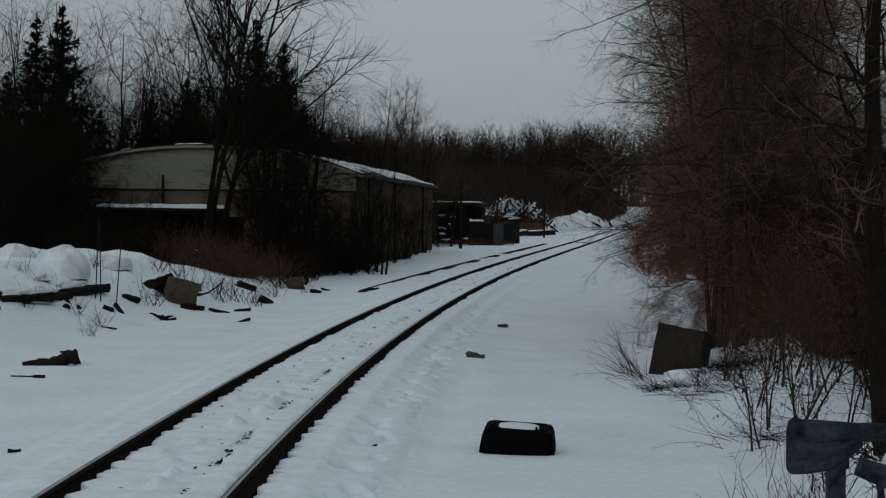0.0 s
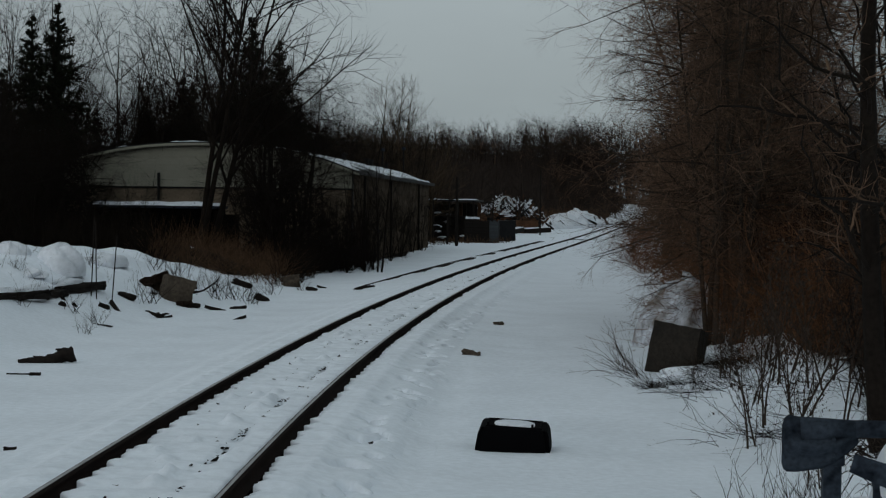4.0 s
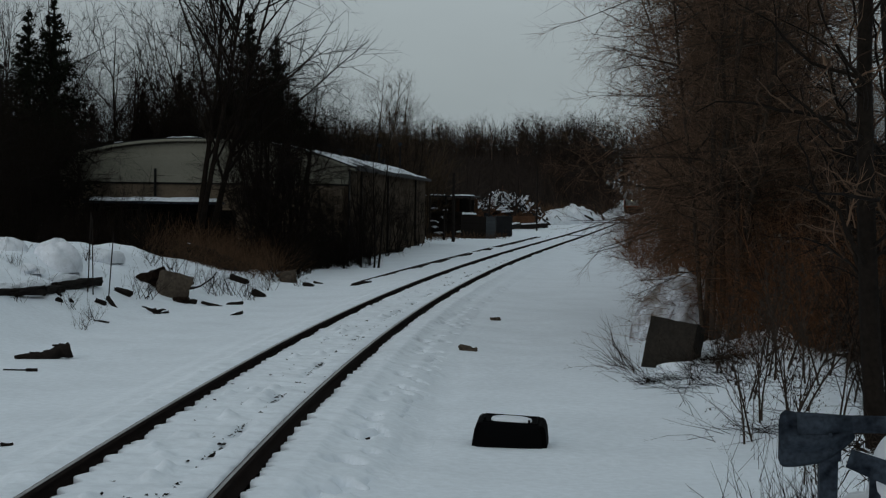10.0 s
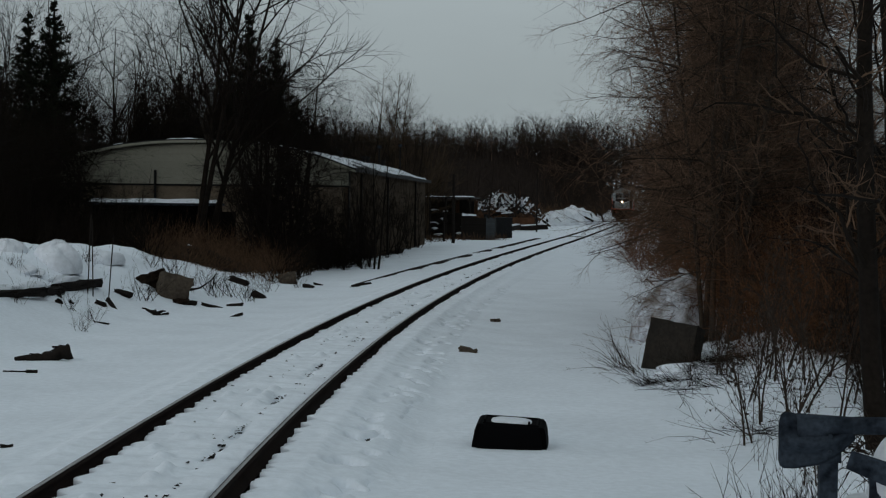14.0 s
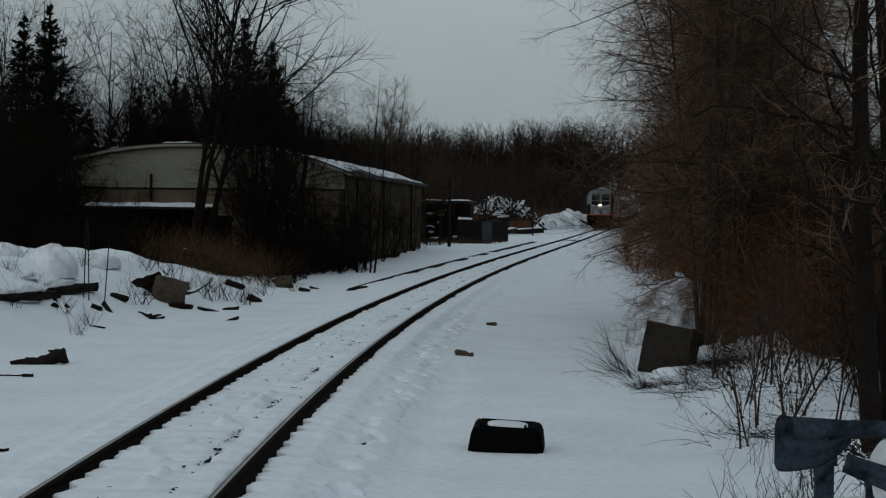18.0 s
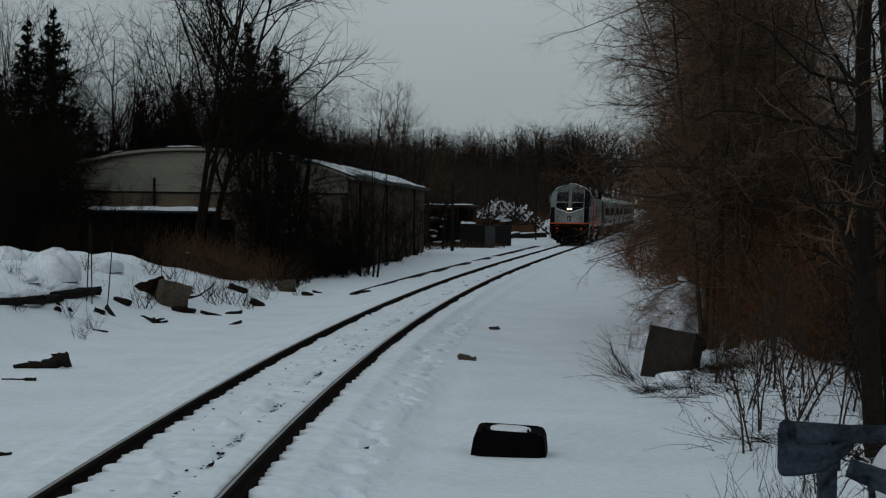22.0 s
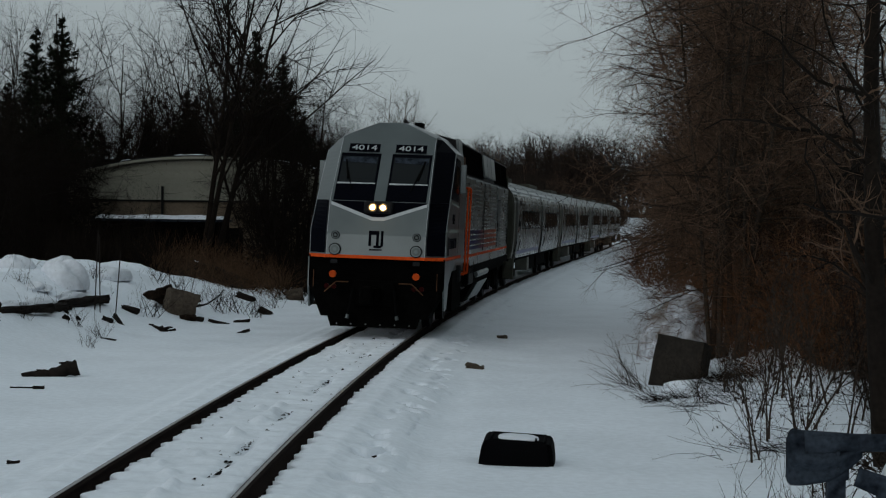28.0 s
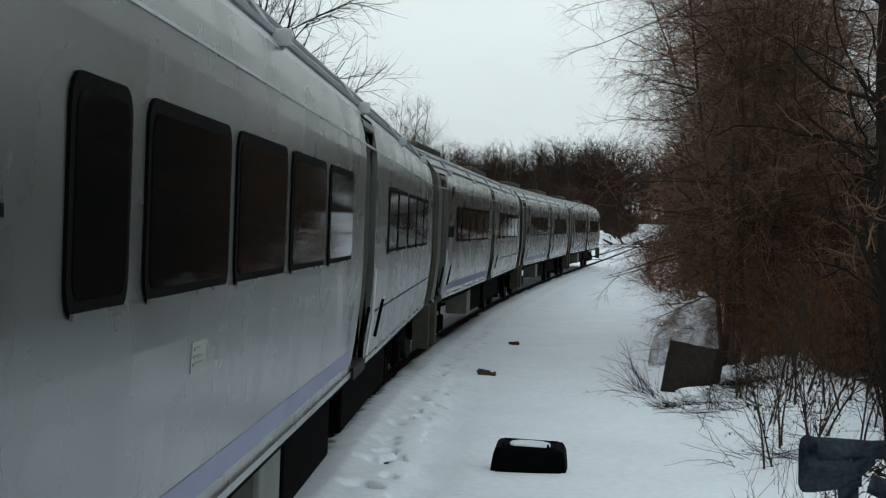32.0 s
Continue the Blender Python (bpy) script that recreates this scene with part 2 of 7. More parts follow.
DARK_GLASS = glass("dark_tinted_glass", (0.003, 0.0034, 0.0038), 0.05, 0.5, 1.08)
WIND_GLASS = glass("grey_windscreen_glass", (0.006, 0.008, 0.009), 0.10, 0.14)
CLEAR_LENS = glass("clear_lamp_glass", (0.10, 0.115, 0.11), 0.2, 0.3)

# ---------------------------------------------------------------- mesh helpers


def part(name, bm, material, parent=None, label="", smooth=False):
    """Links a bmesh as one mesh object under its thing."""
    me = bpy.data.meshes.new(name)
    bmesh.ops.recalc_face_normals(bm, faces=bm.faces)
    bm.to_mesh(me)
    bm.free()
    if smooth:
        me.shade_smooth()
    me.materials.append(material)
    ob = new(name, me)
    if parent is not None:
        ob.parent = parent
    if label:
        ob["label"] = label
    return ob


def thing(name, label, category, m=None, group="", kind=""):
    ob = new(name)
    if m is not None:
        ob.matrix_world = m
    return tagged(ob, label, category, group, kind)


def solid(name, verts, faces, material, parent=None, label="", smooth=False):
    """An object from arrays of vertices and equal-sized faces."""
    v, f = np.asarray(verts, np.float32), np.asarray(faces, np.int32)
    me = bpy.data.meshes.new(name)
    me.vertices.add(len(v))
    me.vertices.foreach_set("co", v.ravel())
    me.loops.add(f.size)
    me.loops.foreach_set("vertex_index", f.ravel())
    me.polygons.add(len(f))
    me.polygons.foreach_set("loop_start", np.arange(0, f.size, f.shape[1], dtype=np.int32))
    me.update(calc_edges=True)
    if smooth:
        me.shade_smooth()
    me.materials.append(material)
    ob = new(name, me)
    if parent is not None:
        ob.parent = parent
    if label:
        ob["label"] = label
    return ob


def box(x0, x1, y0, y1, z0, z1, bevel=0.0, bm=None, m=None):
    bm = bm or bmesh.new()
    vs = bmesh.ops.create_cube(bm, size=1)["verts"]
    t = Matrix.Translation(((x0 + x1) / 2, (y0 + y1) / 2, (z0 + z1) / 2)) @ Matrix.Diagonal((x1 - x0, y1 - y0, z1 - z0, 1))
    bmesh.ops.transform(bm, matrix=(m @ t) if m else t, verts=vs)
    if bevel:
        edges = list({e for v in vs for e in v.link_edges})
        bmesh.ops.bevel(bm, geom=edges, offset=bevel, segments=2, affect="EDGES", profile=0.5)
    return bm


def rod(p, q, r, sides=8, bm=None, r2=None):
    bm = bm or bmesh.new()
    p, q = Vector(p), Vector(q)
    m = Matrix.Translation((p + q) / 2) @ (q - p).to_track_quat("Z", "Y").to_matrix().to_4x4()
    bmesh.ops.create_cone(bm, cap_ends=True, segments=sides, radius1=r, radius2=r if r2 is None else r2, depth=(q - p).length, matrix=m)
    return bm


def prism(outline, y0, y1, bm=None, axis="y"):
    """An outline of (x, z) points pulled along y, or of (y, z) points along x."""
    bm = bm or bmesh.new()
    rings = []
    for d in (y0, y1):
        rings.append([bm.verts.new((a, d, b) if axis == "y" else (d, a, b) if axis == "x" else (a, b, d)) for a, b in outline])
    n = len(outline)
    for i in range(n):
        bm.faces.new((rings[0][i], rings[0][(i + 1) % n], rings[1][(i + 1) % n], rings[1][i]))
    bm.faces.new(rings[0])
    bm.faces.new(rings[1][::-1])
    return bm


def slab(points, thick, bm=None):
    """A flat polygon of 3D points given a thickness against its normal."""
    bm = bm or bmesh.new()
    ps = [Vector(p) for p in points]
    n = (ps[1] - ps[0]).cross(ps[-1] - ps[0]).normalized()
    a = [bm.verts.new(p) for p in ps]
    b = [bm.verts.new(p - n * thick) for p in ps]
    k = len(ps)
    bm.faces.new(a)
    bm.faces.new(b[::-1])
    for i in range(k):
        bm.faces.new((a[i], b[i], b[(i + 1) % k], a[(i + 1) % k]))
    return bm


def rounded(y0, y1, z0, z1, r, n=4):
    """The outline of a rectangle with rounded corners."""
    pts = []
    for cy, cz, a0 in ((y1 - r, z1 - r, 0), (y0 + r, z1 - r, 90), (y0 + r, z0 + r, 180), (y1 - r, z0 + r, 270)):
        for i in range(n + 1):
            a = radians(a0 + 90 * i / n)
            pts.append((cy + r * math.cos(a), cz + r * math.sin(a)))
    return pts


def lettering(name, words, size, material, parent, m, thick=0.004):
    cu = bpy.data.curves.new(name, "FONT")
    cu.body, cu.size, cu.extrude, cu.align_x, cu.align_y = words, size, thick, "CENTER", "CENTER"
    tmp = bpy.data.objects.new("tmp", cu)
    me = bpy.data.meshes.new_from_object(tmp)
    bpy.data.objects.remove(tmp)
    bpy.data.curves.remove(cu)
    me.transform(m)
    me.materials.clear()
    me.materials.append(material)
    ob = new(name, me)
    ob.parent = parent
    return ob


# ---------------------------------------------------------------- the line of the track
KNOTS_S = (-60, -20, 0, 12, 40, 80, 120, 160, 200, 260)
KNOTS_K = (0.0, -0.0020, -0.0029, -0.00304, -0.00163, -0.00046, 0.00027, -0.00017, 0.00009, 0.0)
LINE_S = np.arange(-140.0, 520.1, 1.0)
_k = np.interp(LINE_S, KNOTS_S, KNOTS_K)
LINE_H = np.r_[0, np.cumsum((_k[1:] + _k[:-1]) / 2)]
LINE_H += -0.05451 - np.interp(20, LINE_S, LINE_H)
LINE_X = np.r_[0, np.cumsum(-(np.sin(LINE_H[1:]) + np.sin(LINE_H[:-1])) / 2)]
LINE_Y = np.r_[0, np.cumsum((np.cos(LINE_H[1:]) + np.cos(LINE_H[:-1])) / 2)]
LINE_X += -2.152 - np.interp(20, LINE_S, LINE_X)
LINE_Y += 23.991 - np.interp(20, LINE_S, LINE_Y)


def grade(s):
    q = np.clip(s, 0, 400)
    return 1.81e-5 * q**2 - 2.13e-8 * q**3


def on_track(s, o=0.0):
    """Place in plan at s metres along the track and o metres to its right, and the heading."""
    h = np.interp(s, LINE_S, LINE_H)
    return np.interp(s, LINE_S, LINE_X) + np.cos(h) * o, np.interp(s, LINE_S, LINE_Y) + np.sin(h) * o, h


def beside(x, y):
    """Metres to the right of the track, and along it, for places in plan."""
    s = np.interp(y, LINE_Y, LINE_S)
    return (x - np.interp(s, LINE_S, LINE_X)) * np.cos(np.interp(s, LINE_S, LINE_H)), s


def smooth(x, a, b):
    q = np.clip((x - a) / (b - a), 0, 1)
    return q * q * (3 - 2 * q)


_rng = np.random.default_rng(5)
_lat = _rng.random((64, 64))


def wave(x, y, scale):
    """Smooth random heights, about -1 to 1."""
    u, v = np.asarray(x) / scale, np.asarray(y) / scale
    i, j = np.floor(u).astype(int), np.floor(v).astype(int)
    a, b = smooth(u - i, 0, 1), smooth(v - j, 0, 1)
    g = lambda p, q: _lat[p % 64, q % 64]
    return ((g(i, j) * (1 - a) + g(i + 1, j) * a) * (1 - b) + (g(i, j + 1) * (1 - a) + g(i + 1, j + 1) * a) * b) * 2 - 1


def ground_z(x, y):
    x, y = np.asarray(x, float), np.asarray(y, float)
    o, s = beside(x, y)
    z = grade(s) - 0.20 - 0.07 * smooth(np.abs(o), 1.5, 3.2)
    z = z + 0.045 * wave(x, y, 3.1) * smooth(np.abs(o), 1.2, 2.5) + 0.018 * wave(x + 7, y, 0.7) * smooth(np.abs(o), 1.2, 1.8)
    left = smooth(-o, 5.0, 9.5) * (1.35 - 0.40 * smooth(y, 40, 50) - 0.90 * smooth(y, 50, 66)) * smooth(y, 16, 34)
    left = left * (1 - 0.55 * smooth(-o, 12, 20))
    lumps = (0.28 * wave(x, y + 3, 2.3) + 0.14 * wave(x, y, 0.9) + 0.07 * wave(x, y + 1, 0.42)) * smooth(-o, 6, 9) * smooth(left, 0.1, 0.6)
    right = smooth(o, 5.2, 10.0) * (0.75 + 0.2 * wave(x, y, 4.0)) * (1 - 0.5 * smooth(y, 60, 120)) + 2.6 * smooth(o, 9, 20) * smooth(y, 18, 40)
    right = right + (0.10 * wave(x, y, 1.3) + 0.05 * wave(x, y, 0.5)) * smooth(o, 4.8, 6.0)
    near = 0.75 * smooth(14.0 - y, 0, 7) * smooth(x, 0.2, 1.6) * smooth(y, -40, -20)
    far = smooth(y, 240, 420) * 3.0
    z = z + left + lumps + right + np.where(o > 0, np.maximum(near - right, 0), 0) + far
    trough = smooth(1.75 - np.abs(o), 0, 0.5) * 0.16 * (1 - smooth(y, 250, 300))
    return z - trough


def place(x, y, dz=0.0, rz=0.0, rx=0.0, ry=0.0):
    return pose(x, y, float(ground_z(x, y)) + dz, rx, ry, rz)


# ---------------------------------------------------------------- ground
def spaced(lo, hi, near_lo, near_hi, step, grow):
    a, p, d = list(np.arange(near_lo, near_hi, step)), near_hi, step
    while p < hi:
        a.append(p)
        d *= grow
        p += d
    a.append(hi)
    p, d = near_lo, step
    while p > lo:
        d *= grow
        p -= d
        a.insert(0, max(p, lo))
    return np.array(a)


def trail(x, y):
    """Depth of a shallow worn trail running beside the track."""
    path = np.interp(y, [14, 17.7, 21.4, 25.7, 31], [-0.42, -0.23, -0.10, 0.18, 0.62]) + 0.07 * wave(x * 0, y, 0.5)
    worn = np.clip((y - 14) / 2, 0, 1) * np.clip((28 - y) / 4, 0, 1) * (0.7 + 0.4 * wave(x, y, 0.6))
    return 0.085 * worn * np.exp(-((x - path) / 0.20) ** 2)


def build_ground():
    xs = spaced(-1500, 1500, -16, 9, 0.16, 1.10)
    ys = np.unique(np.r_[spaced(-1200, 12, 0, 12, 0.5, 1.25)[:-1], np.arange(12, 46, 0.16), np.arange(46, 100, 0.4), spaced(100, 2500, 100, 101, 1.0, 1.06)])
    X, Y = np.meshgrid(xs, ys)
    Z = ground_z(X, Y) - trail(X, Y)
    v = np.stack([X, Y, Z], -1).reshape(-1, 3)
    n, k = X.shape[1], X.shape[0]
    i = (np.arange(k - 1)[:, None] * n + np.arange(n - 1)).ravel()
    ob = solid("ground", v, np.stack([i, i + 1, i + n + 1, i + n], 1), SNOW, smooth=True)
    tagged(ob, "snow covered ground with soft drifts and scattered debris", "ground", kind="structure")


build_ground()


STEPS = _rng.random((260, 4))


def trodden(x, y):
    """Depth of footprints and clods in the snow beside the track."""
    d = np.zeros(np.shape(x))
    for a, b, c, e in STEPS[:190]:
        s = 7 + 40 * a * a
        px, py, h = on_track(s, 1.42 + 0.6 * b)
        if e > 0.8:
            px, py, h = on_track(s, -0.15 + 0.5 * (b - 0.5))
        u, v = (x - px) * np.cos(h) + (y - py) * np.sin(h), -(x - px) * np.sin(h) + (y - py) * np.cos(h)
        q = (u / (0.05 + 0.04 * c)) ** 2 + (v / (0.10 + 0.10 * e)) ** 2
        d += np.where(q < 5, (0.10 + 0.07 * c) * np.exp(-q * q) * (1 if e <= 0.8 else -0.35), 0)
    return d


def snow_strip(name, inner, outer, seed, jag_in=0.0, jag_out=0.0, s0=-2.0, s1=210.0):
    """A strip of snow along the track between two offsets, with melted scalloped edges beside the rails."""
    rng = np.random.default_rng(seed)
    ss = np.r_[np.arange(-128, s0, 0.5), np.arange(s0, 46, 0.06), np.arange(46, 60, 0.12), np.arange(60, s1, 0.5)]
    def edge(amount):
        if not amount:
            return np.zeros(len(ss))
        knots = np.arange(-130, s1 + 1, 0.27)
        tooth = np.abs(np.cos(np.pi * ss / 0.27 + 0.5 * np.sin(ss * 0.7))) ** 5 * np.interp(ss, knots, rng.random(len(knots)))
        return amount * (0.25 + 1.15 * tooth + 0.3 * np.interp(ss, knots, rng.random(len(knots))))
    bite_in, bite_out = edge(jag_in), edge(jag_out)
    cols = []
    fr = [0, 0, 0.05, *np.linspace(0.12, 0.88, 30), 0.95, 1, 1]
    drop = [0.3, 0.012] + [0.0] * (len(fr) - 4) + [0.012, 0.3]
    for k, q in enumerate(fr):
        o = inner + (outer - inner) * q + bite_in * (1 - q) ** 8 - bite_out * q ** 8
        x, y, _ = on_track(ss, o)
        top = grade(ss) - 0.072 + 0.016 * wave(x, y, 0.5) + 0.012 * wave(x + 3, y, 0.17) - 0.009 * np.cos(2 * np.pi * ss / 0.535) * (np.abs(o) < 1.3) - 0.075 * np.exp(-((o - 0.27 - 0.03 * wave(ss, 0 * ss, 1.3)) / 0.06) ** 2) * np.clip(wave(ss, 0 * ss + 5, 0.3) + 0.2, 0, 1) - 0.03 * np.clip(wave(x + 9, y, 0.22) - 0.35, 0, 1)
        outer_side = np.clip((np.abs(o) - 1.25) / 0.75, 0, 1)
        top = top * (1 - outer_side) + (ground_z(x, y) + 0.0) * outer_side
        edge_low = drop[k]
        cols.append(np.stack([x, y, top - edge_low - trodden(x, y) - trail(x, y)], -1))
    v = np.stack(cols, 1)
    m, n = v.shape[:2]
    i = (np.arange(m - 1)[:, None] * n + np.arange(n - 1)).ravel()
    ob = solid(name, v.reshape(-1, 3), np.stack([i, i + 1, i + n + 1, i + n], 1), SNOW, smooth=True)
    return tagged(ob, "snow lying along the rails with melted ragged edges", "snow", kind="structure")


snow_strip("snow_between_rails", -0.70, 0.67, 1, jag_in=0.15, jag_out=0.02)
snow_strip("snow_beside_rail", 0.81, 2.4, 2, jag_in=0.16)
snow_strip("snow_beside_rail", -2.4, -0.80, 3, jag_out=0.03)


def build_ballast():
    ss = np.arange(-130, 420, 1.0)
    rows = []
    for o, dz in ((-1.4, -0.60), (-1.05, -0.30), (1.05, -0.30), (1.4, -0.60)):
        x, y, _ = on_track(ss, o)
        rows.append(np.stack([x, y, grade(ss) + dz], -1))
    v = np.stack(rows, 1)
    m, n = v.shape[:2]
    i = (np.arange(m - 1)[:, None] * n + np.arange(n - 1)).ravel()
    tagged(solid("ballast_bed", v.reshape(-1, 3), np.stack([i, i + 1, i + n + 1, i + n], 1), BALLAST), "dark wet ballast bed under the rails", "ballast", kind="structure")


build_ballast()

RAIL_FOOT = [(-0.07, -0.17), (0.07, -0.17), (0.07, -0.155), (0.012, -0.135), (0.010, -0.05), (0.036, -0.038), (0.036, -0.004), (-0.036, -0.004), (-0.036, -0.038), (-0.010, -0.05), (-0.012, -0.135), (-0.07, -0.155)]
RAIL_CROWN = [(-0.026, -0.006), (0.012, -0.006), (0.010, 0.0), (-0.024, 0.0)]


def rail_run(name, o, outline, material, parent, s0=-60.0, s1=400.0):
    ss = np.r_[np.arange(s0, 120, 1.0), np.arange(120, s1, 4.0)]
    v = np.stack([np.stack([*on_track(ss, o + a)[:2], grade(ss) + b], -1) for a, b in outline], 1)
    m, n = v.shape[:2]
    i, j = np.arange(m - 1)[:, None] * n, np.arange(n)
    f = np.stack([i + j, i + (j + 1) % n, i + n + (j + 1) % n, i + n + j], -1).reshape(-1, 4)
    return solid(name, v.reshape(-1, 3), f, material, parent)


def build_track():
    track = thing("railway_track", "single curving railway track of rusty rails half buried in snow", "railway track")
    for o in (-0.7525, 0.7525):
        r = rail_run("rail", o, RAIL_FOOT, RAIL_STEEL, track)
        rail_run("rail_head", o, RAIL_CROWN, RAIL_TOP, r, ).parent = r
    first = None
    rng = random.Random(4)
    for k in range(200):
        s = 4.0 + 0.535 * k
        x, y, h = on_track(s)
        if first is None:
            first = part("tie", box(-1.3, 1.3, -0.11, 0.11, -0.36, -0.185, 0.012), TIE, track)
            tie = first
        else:
            tie = new("tie", first.data)
            tie.parent = track
        tie.matrix_world = pose(x, y, float(grade(s)), 0, 0, math.degrees(h) + rng.uniform(-1.2, 1.2))
    # timber crossing between the rails
    for s, o0, o1 in ((117.6, -0.62, 0.62), (118.0, -0.62, 0.62), (118.4, -0.62, 0.62)):
        x, y, h = on_track(s)
        part("crossing_plank", box(o0, o1, -0.17, 0.17, -0.12, -0.035, 0.01), TIE, track).matrix_world = pose(x, y, float(grade(s)), 0, 0, math.degrees(h))
    return track


build_track()


def track_debris():
    """Dark bits of gravel and bark lying on the snow between the rails."""
    rng = np.random.default_rng(77)
    n = 800
    s = 6 + 60 * rng.random(n) ** 1.5
    o = np.where(rng.random(n) < 0.8, 0.27 + 0.035 * rng.normal(size=n), -0.6 + 1.2 * rng.random(n))
    x, y, h = on_track(s, o)
    p = np.stack([x, y, grade(s) - np.where(np.abs(o - 0.27) < 0.1, 0.088, 0.066)], 1)
    size = 0.004 + 0.012 * rng.random(n) ** 3
    corners = np.array([[-1, -1, 0], [1, -1, 0], [1, 1, 0], [-1, 1, 0], [0, 0, 0.8]])
    v = p[:, None] + corners * (size[:, None] * np.stack([1 + 1.2 * rng.random(n), 1 + 3 * rng.random(n), np.ones(n)], 1))[:, None] + rng.normal(size=(n, 5, 3)) * 0.006
    f = np.arange(n)[:, None, None] * 5 + np.array([[0, 1, 4], [1, 2, 4], [2, 3, 4], [3, 0, 4]])
    tagged(solid("track_debris", v.reshape(-1, 3), f.reshape(-1, 3), TIE), "dark bits of gravel and bark on the snow", "debris", kind="stuff")


track_debris()

# ---------------------------------------------------------------- the train
HALF = 1.41          # half the width of the locomotive
CAR_LONG, LOCO_GAP = 25.91, 20.85


def at_side(outline, x, thick, bm=None):
    """An outline of (y, z) on the train's side at x, with some thickness."""
    return prism(outline, x - thick, x + thick, bm, "x")


def rect(y0, y1, z0, z1):
    return [(y0, z0), (y1, z0), (y1, z1), (y0, z1)]


def both_sides(name, outline, x, thick, material, parent, label=""):
    return [part(name, at_side(outline, side * x, thick), material, parent, label) for side in (1, -1)]


def wheelset(parent, y, r=0.508):
    """Two wheels on their axle; it turns as one piece."""
    bm = rod((-0.95, 0, 0), (0.95, 0, 0), 0.085, 10)
    for side in (-1, 1):
        rod((side * 0.72, 0, 0), (side * 0.86, 0, 0), r, 28, bm)
        rod((side * 0.685, 0, 0), (side * 0.72, 0, 0), r + 0.028, 28, bm)
        rod((side * 0.86, 0, 0), (side * 0.90, 0, 0), 0.16, 12, bm)
        for k in range(6):
            a = k * math.pi / 3
            rod((side * 0.85, 0.3 * math.cos(a), 0.3 * math.sin(a)), (side * 0.872, 0.3 * math.cos(a), 0.3 * math.sin(a)), 0.07, 8, bm)
    ob = part("wheelset", bm, DARK_METAL, parent)
    ob.location = (0, y, r)
    return ob


def bogie(parent, y, span, half=1.06):
    """A truck's side frames, springs and boxes, with two wheelsets under it."""
    bm = bmesh.new()
    for side in (-1, 1):
        x0, x1 = sorted((side * (half - 0.07), side * (half + 0.07)))
        prism([(-span / 2 - 0.5, 0.42), (-span / 2 - 0.35, 0.70), (-0.65, 0.74), (-0.5, 0.52), (0.5, 0.52), (0.65, 0.74), (span / 2 + 0.35, 0.70), (span / 2 + 0.5, 0.42), (span / 2 + 0.2, 0.36), (span / 2 - 0.4, 0.56), (0.8, 0.42), (-0.8, 0.42), (-span / 2 + 0.4, 0.56), (-span / 2 - 0.2, 0.36)], x0, x1, bm, "x")
        for e in (-1, 1):
            box(side * half - 0.15, side * half + 0.15, e * span / 2 - 0.17, e * span / 2 + 0.17, 0.36, 0.68, 0.03, bm)
            rod((side * half, e * 0.28, 0.52), (side * half, e * 0.28, 0.9), 0.12, 10, bm)
            rod((side * (half + 0.1), e * 0.75, 0.35), (side * (half + 0.1), e * 1.0, 0.95), 0.04, 8, bm)
    box(-half, half, -0.3, 0.3, 0.5, 0.85, 0, bm)
    bmesh.ops.transform(bm, matrix=Matrix.Translation((0, y, 0)), verts=bm.verts)
    part("truck_frame", bm, UNDER, parent)
    return [wheelset(parent, y + e * span / 2) for e in (-1, 1)]


def nose_ring(z):
    """Half outline of the nose at height z: inner edge (x, y) and outer edge (x, y)."""
    zi = (0.75, 1.6, 2.05, 2.75, 4.14)
    iy = np.interp(z, zi, (-0.50, -0.50, -0.46, -0.16, 1.12))
    ix = np.interp(z, zi, (1.02, 1.02, 1.02, 1.03, 1.00))
    oy = np.interp(z, (0.75, 1.6, 2.15, 2.82, 3.85), (-0.22, -0.22, -0.18, 0.46, 1.55))
    ox = np.interp(z, (0.75, 1.6, 3.2, 3.85), (HALF, HALF, HALF, 1.40))
    return (ix, iy), (ox, oy)


def nose_quad(z0, z1, x_from, x_to, lift=0.0):
    """Four corners on the middle panel of the nose between two heights and two shares of its half width."""
    pts = []
    for z, xs in ((z0, (x_from, x_to)), (z1, (x_to, x_from))):
        (ix, iy), _ = nose_ring(z)
        pts += [(ix * x, iy - lift, z) for x in xs]
    return pts


def nose_spot(x, z, lift=0.0):
    (ix, iy), _ = nose_ring(z)
    return Vector((x, iy - lift, z))


def on_nose(points, lift, thick, bm=None):
    """A plate of (x, z) points that follows the nose."""
    ps = [nose_spot(x, z, lift) for x, z in points]
    bm = bm or bmesh.new()
    a = [bm.verts.new(p) for p in ps]
    b = [bm.verts.new(p + Vector((0, thick, 0))) for p in ps]
    k = len(ps)
    bm.faces.new(a)
    bm.faces.new(b[::-1])
    for i in range(k):
        bm.faces.new((a[i], b[i], b[(i + 1) % k], a[(i + 1) % k]))
    return bm


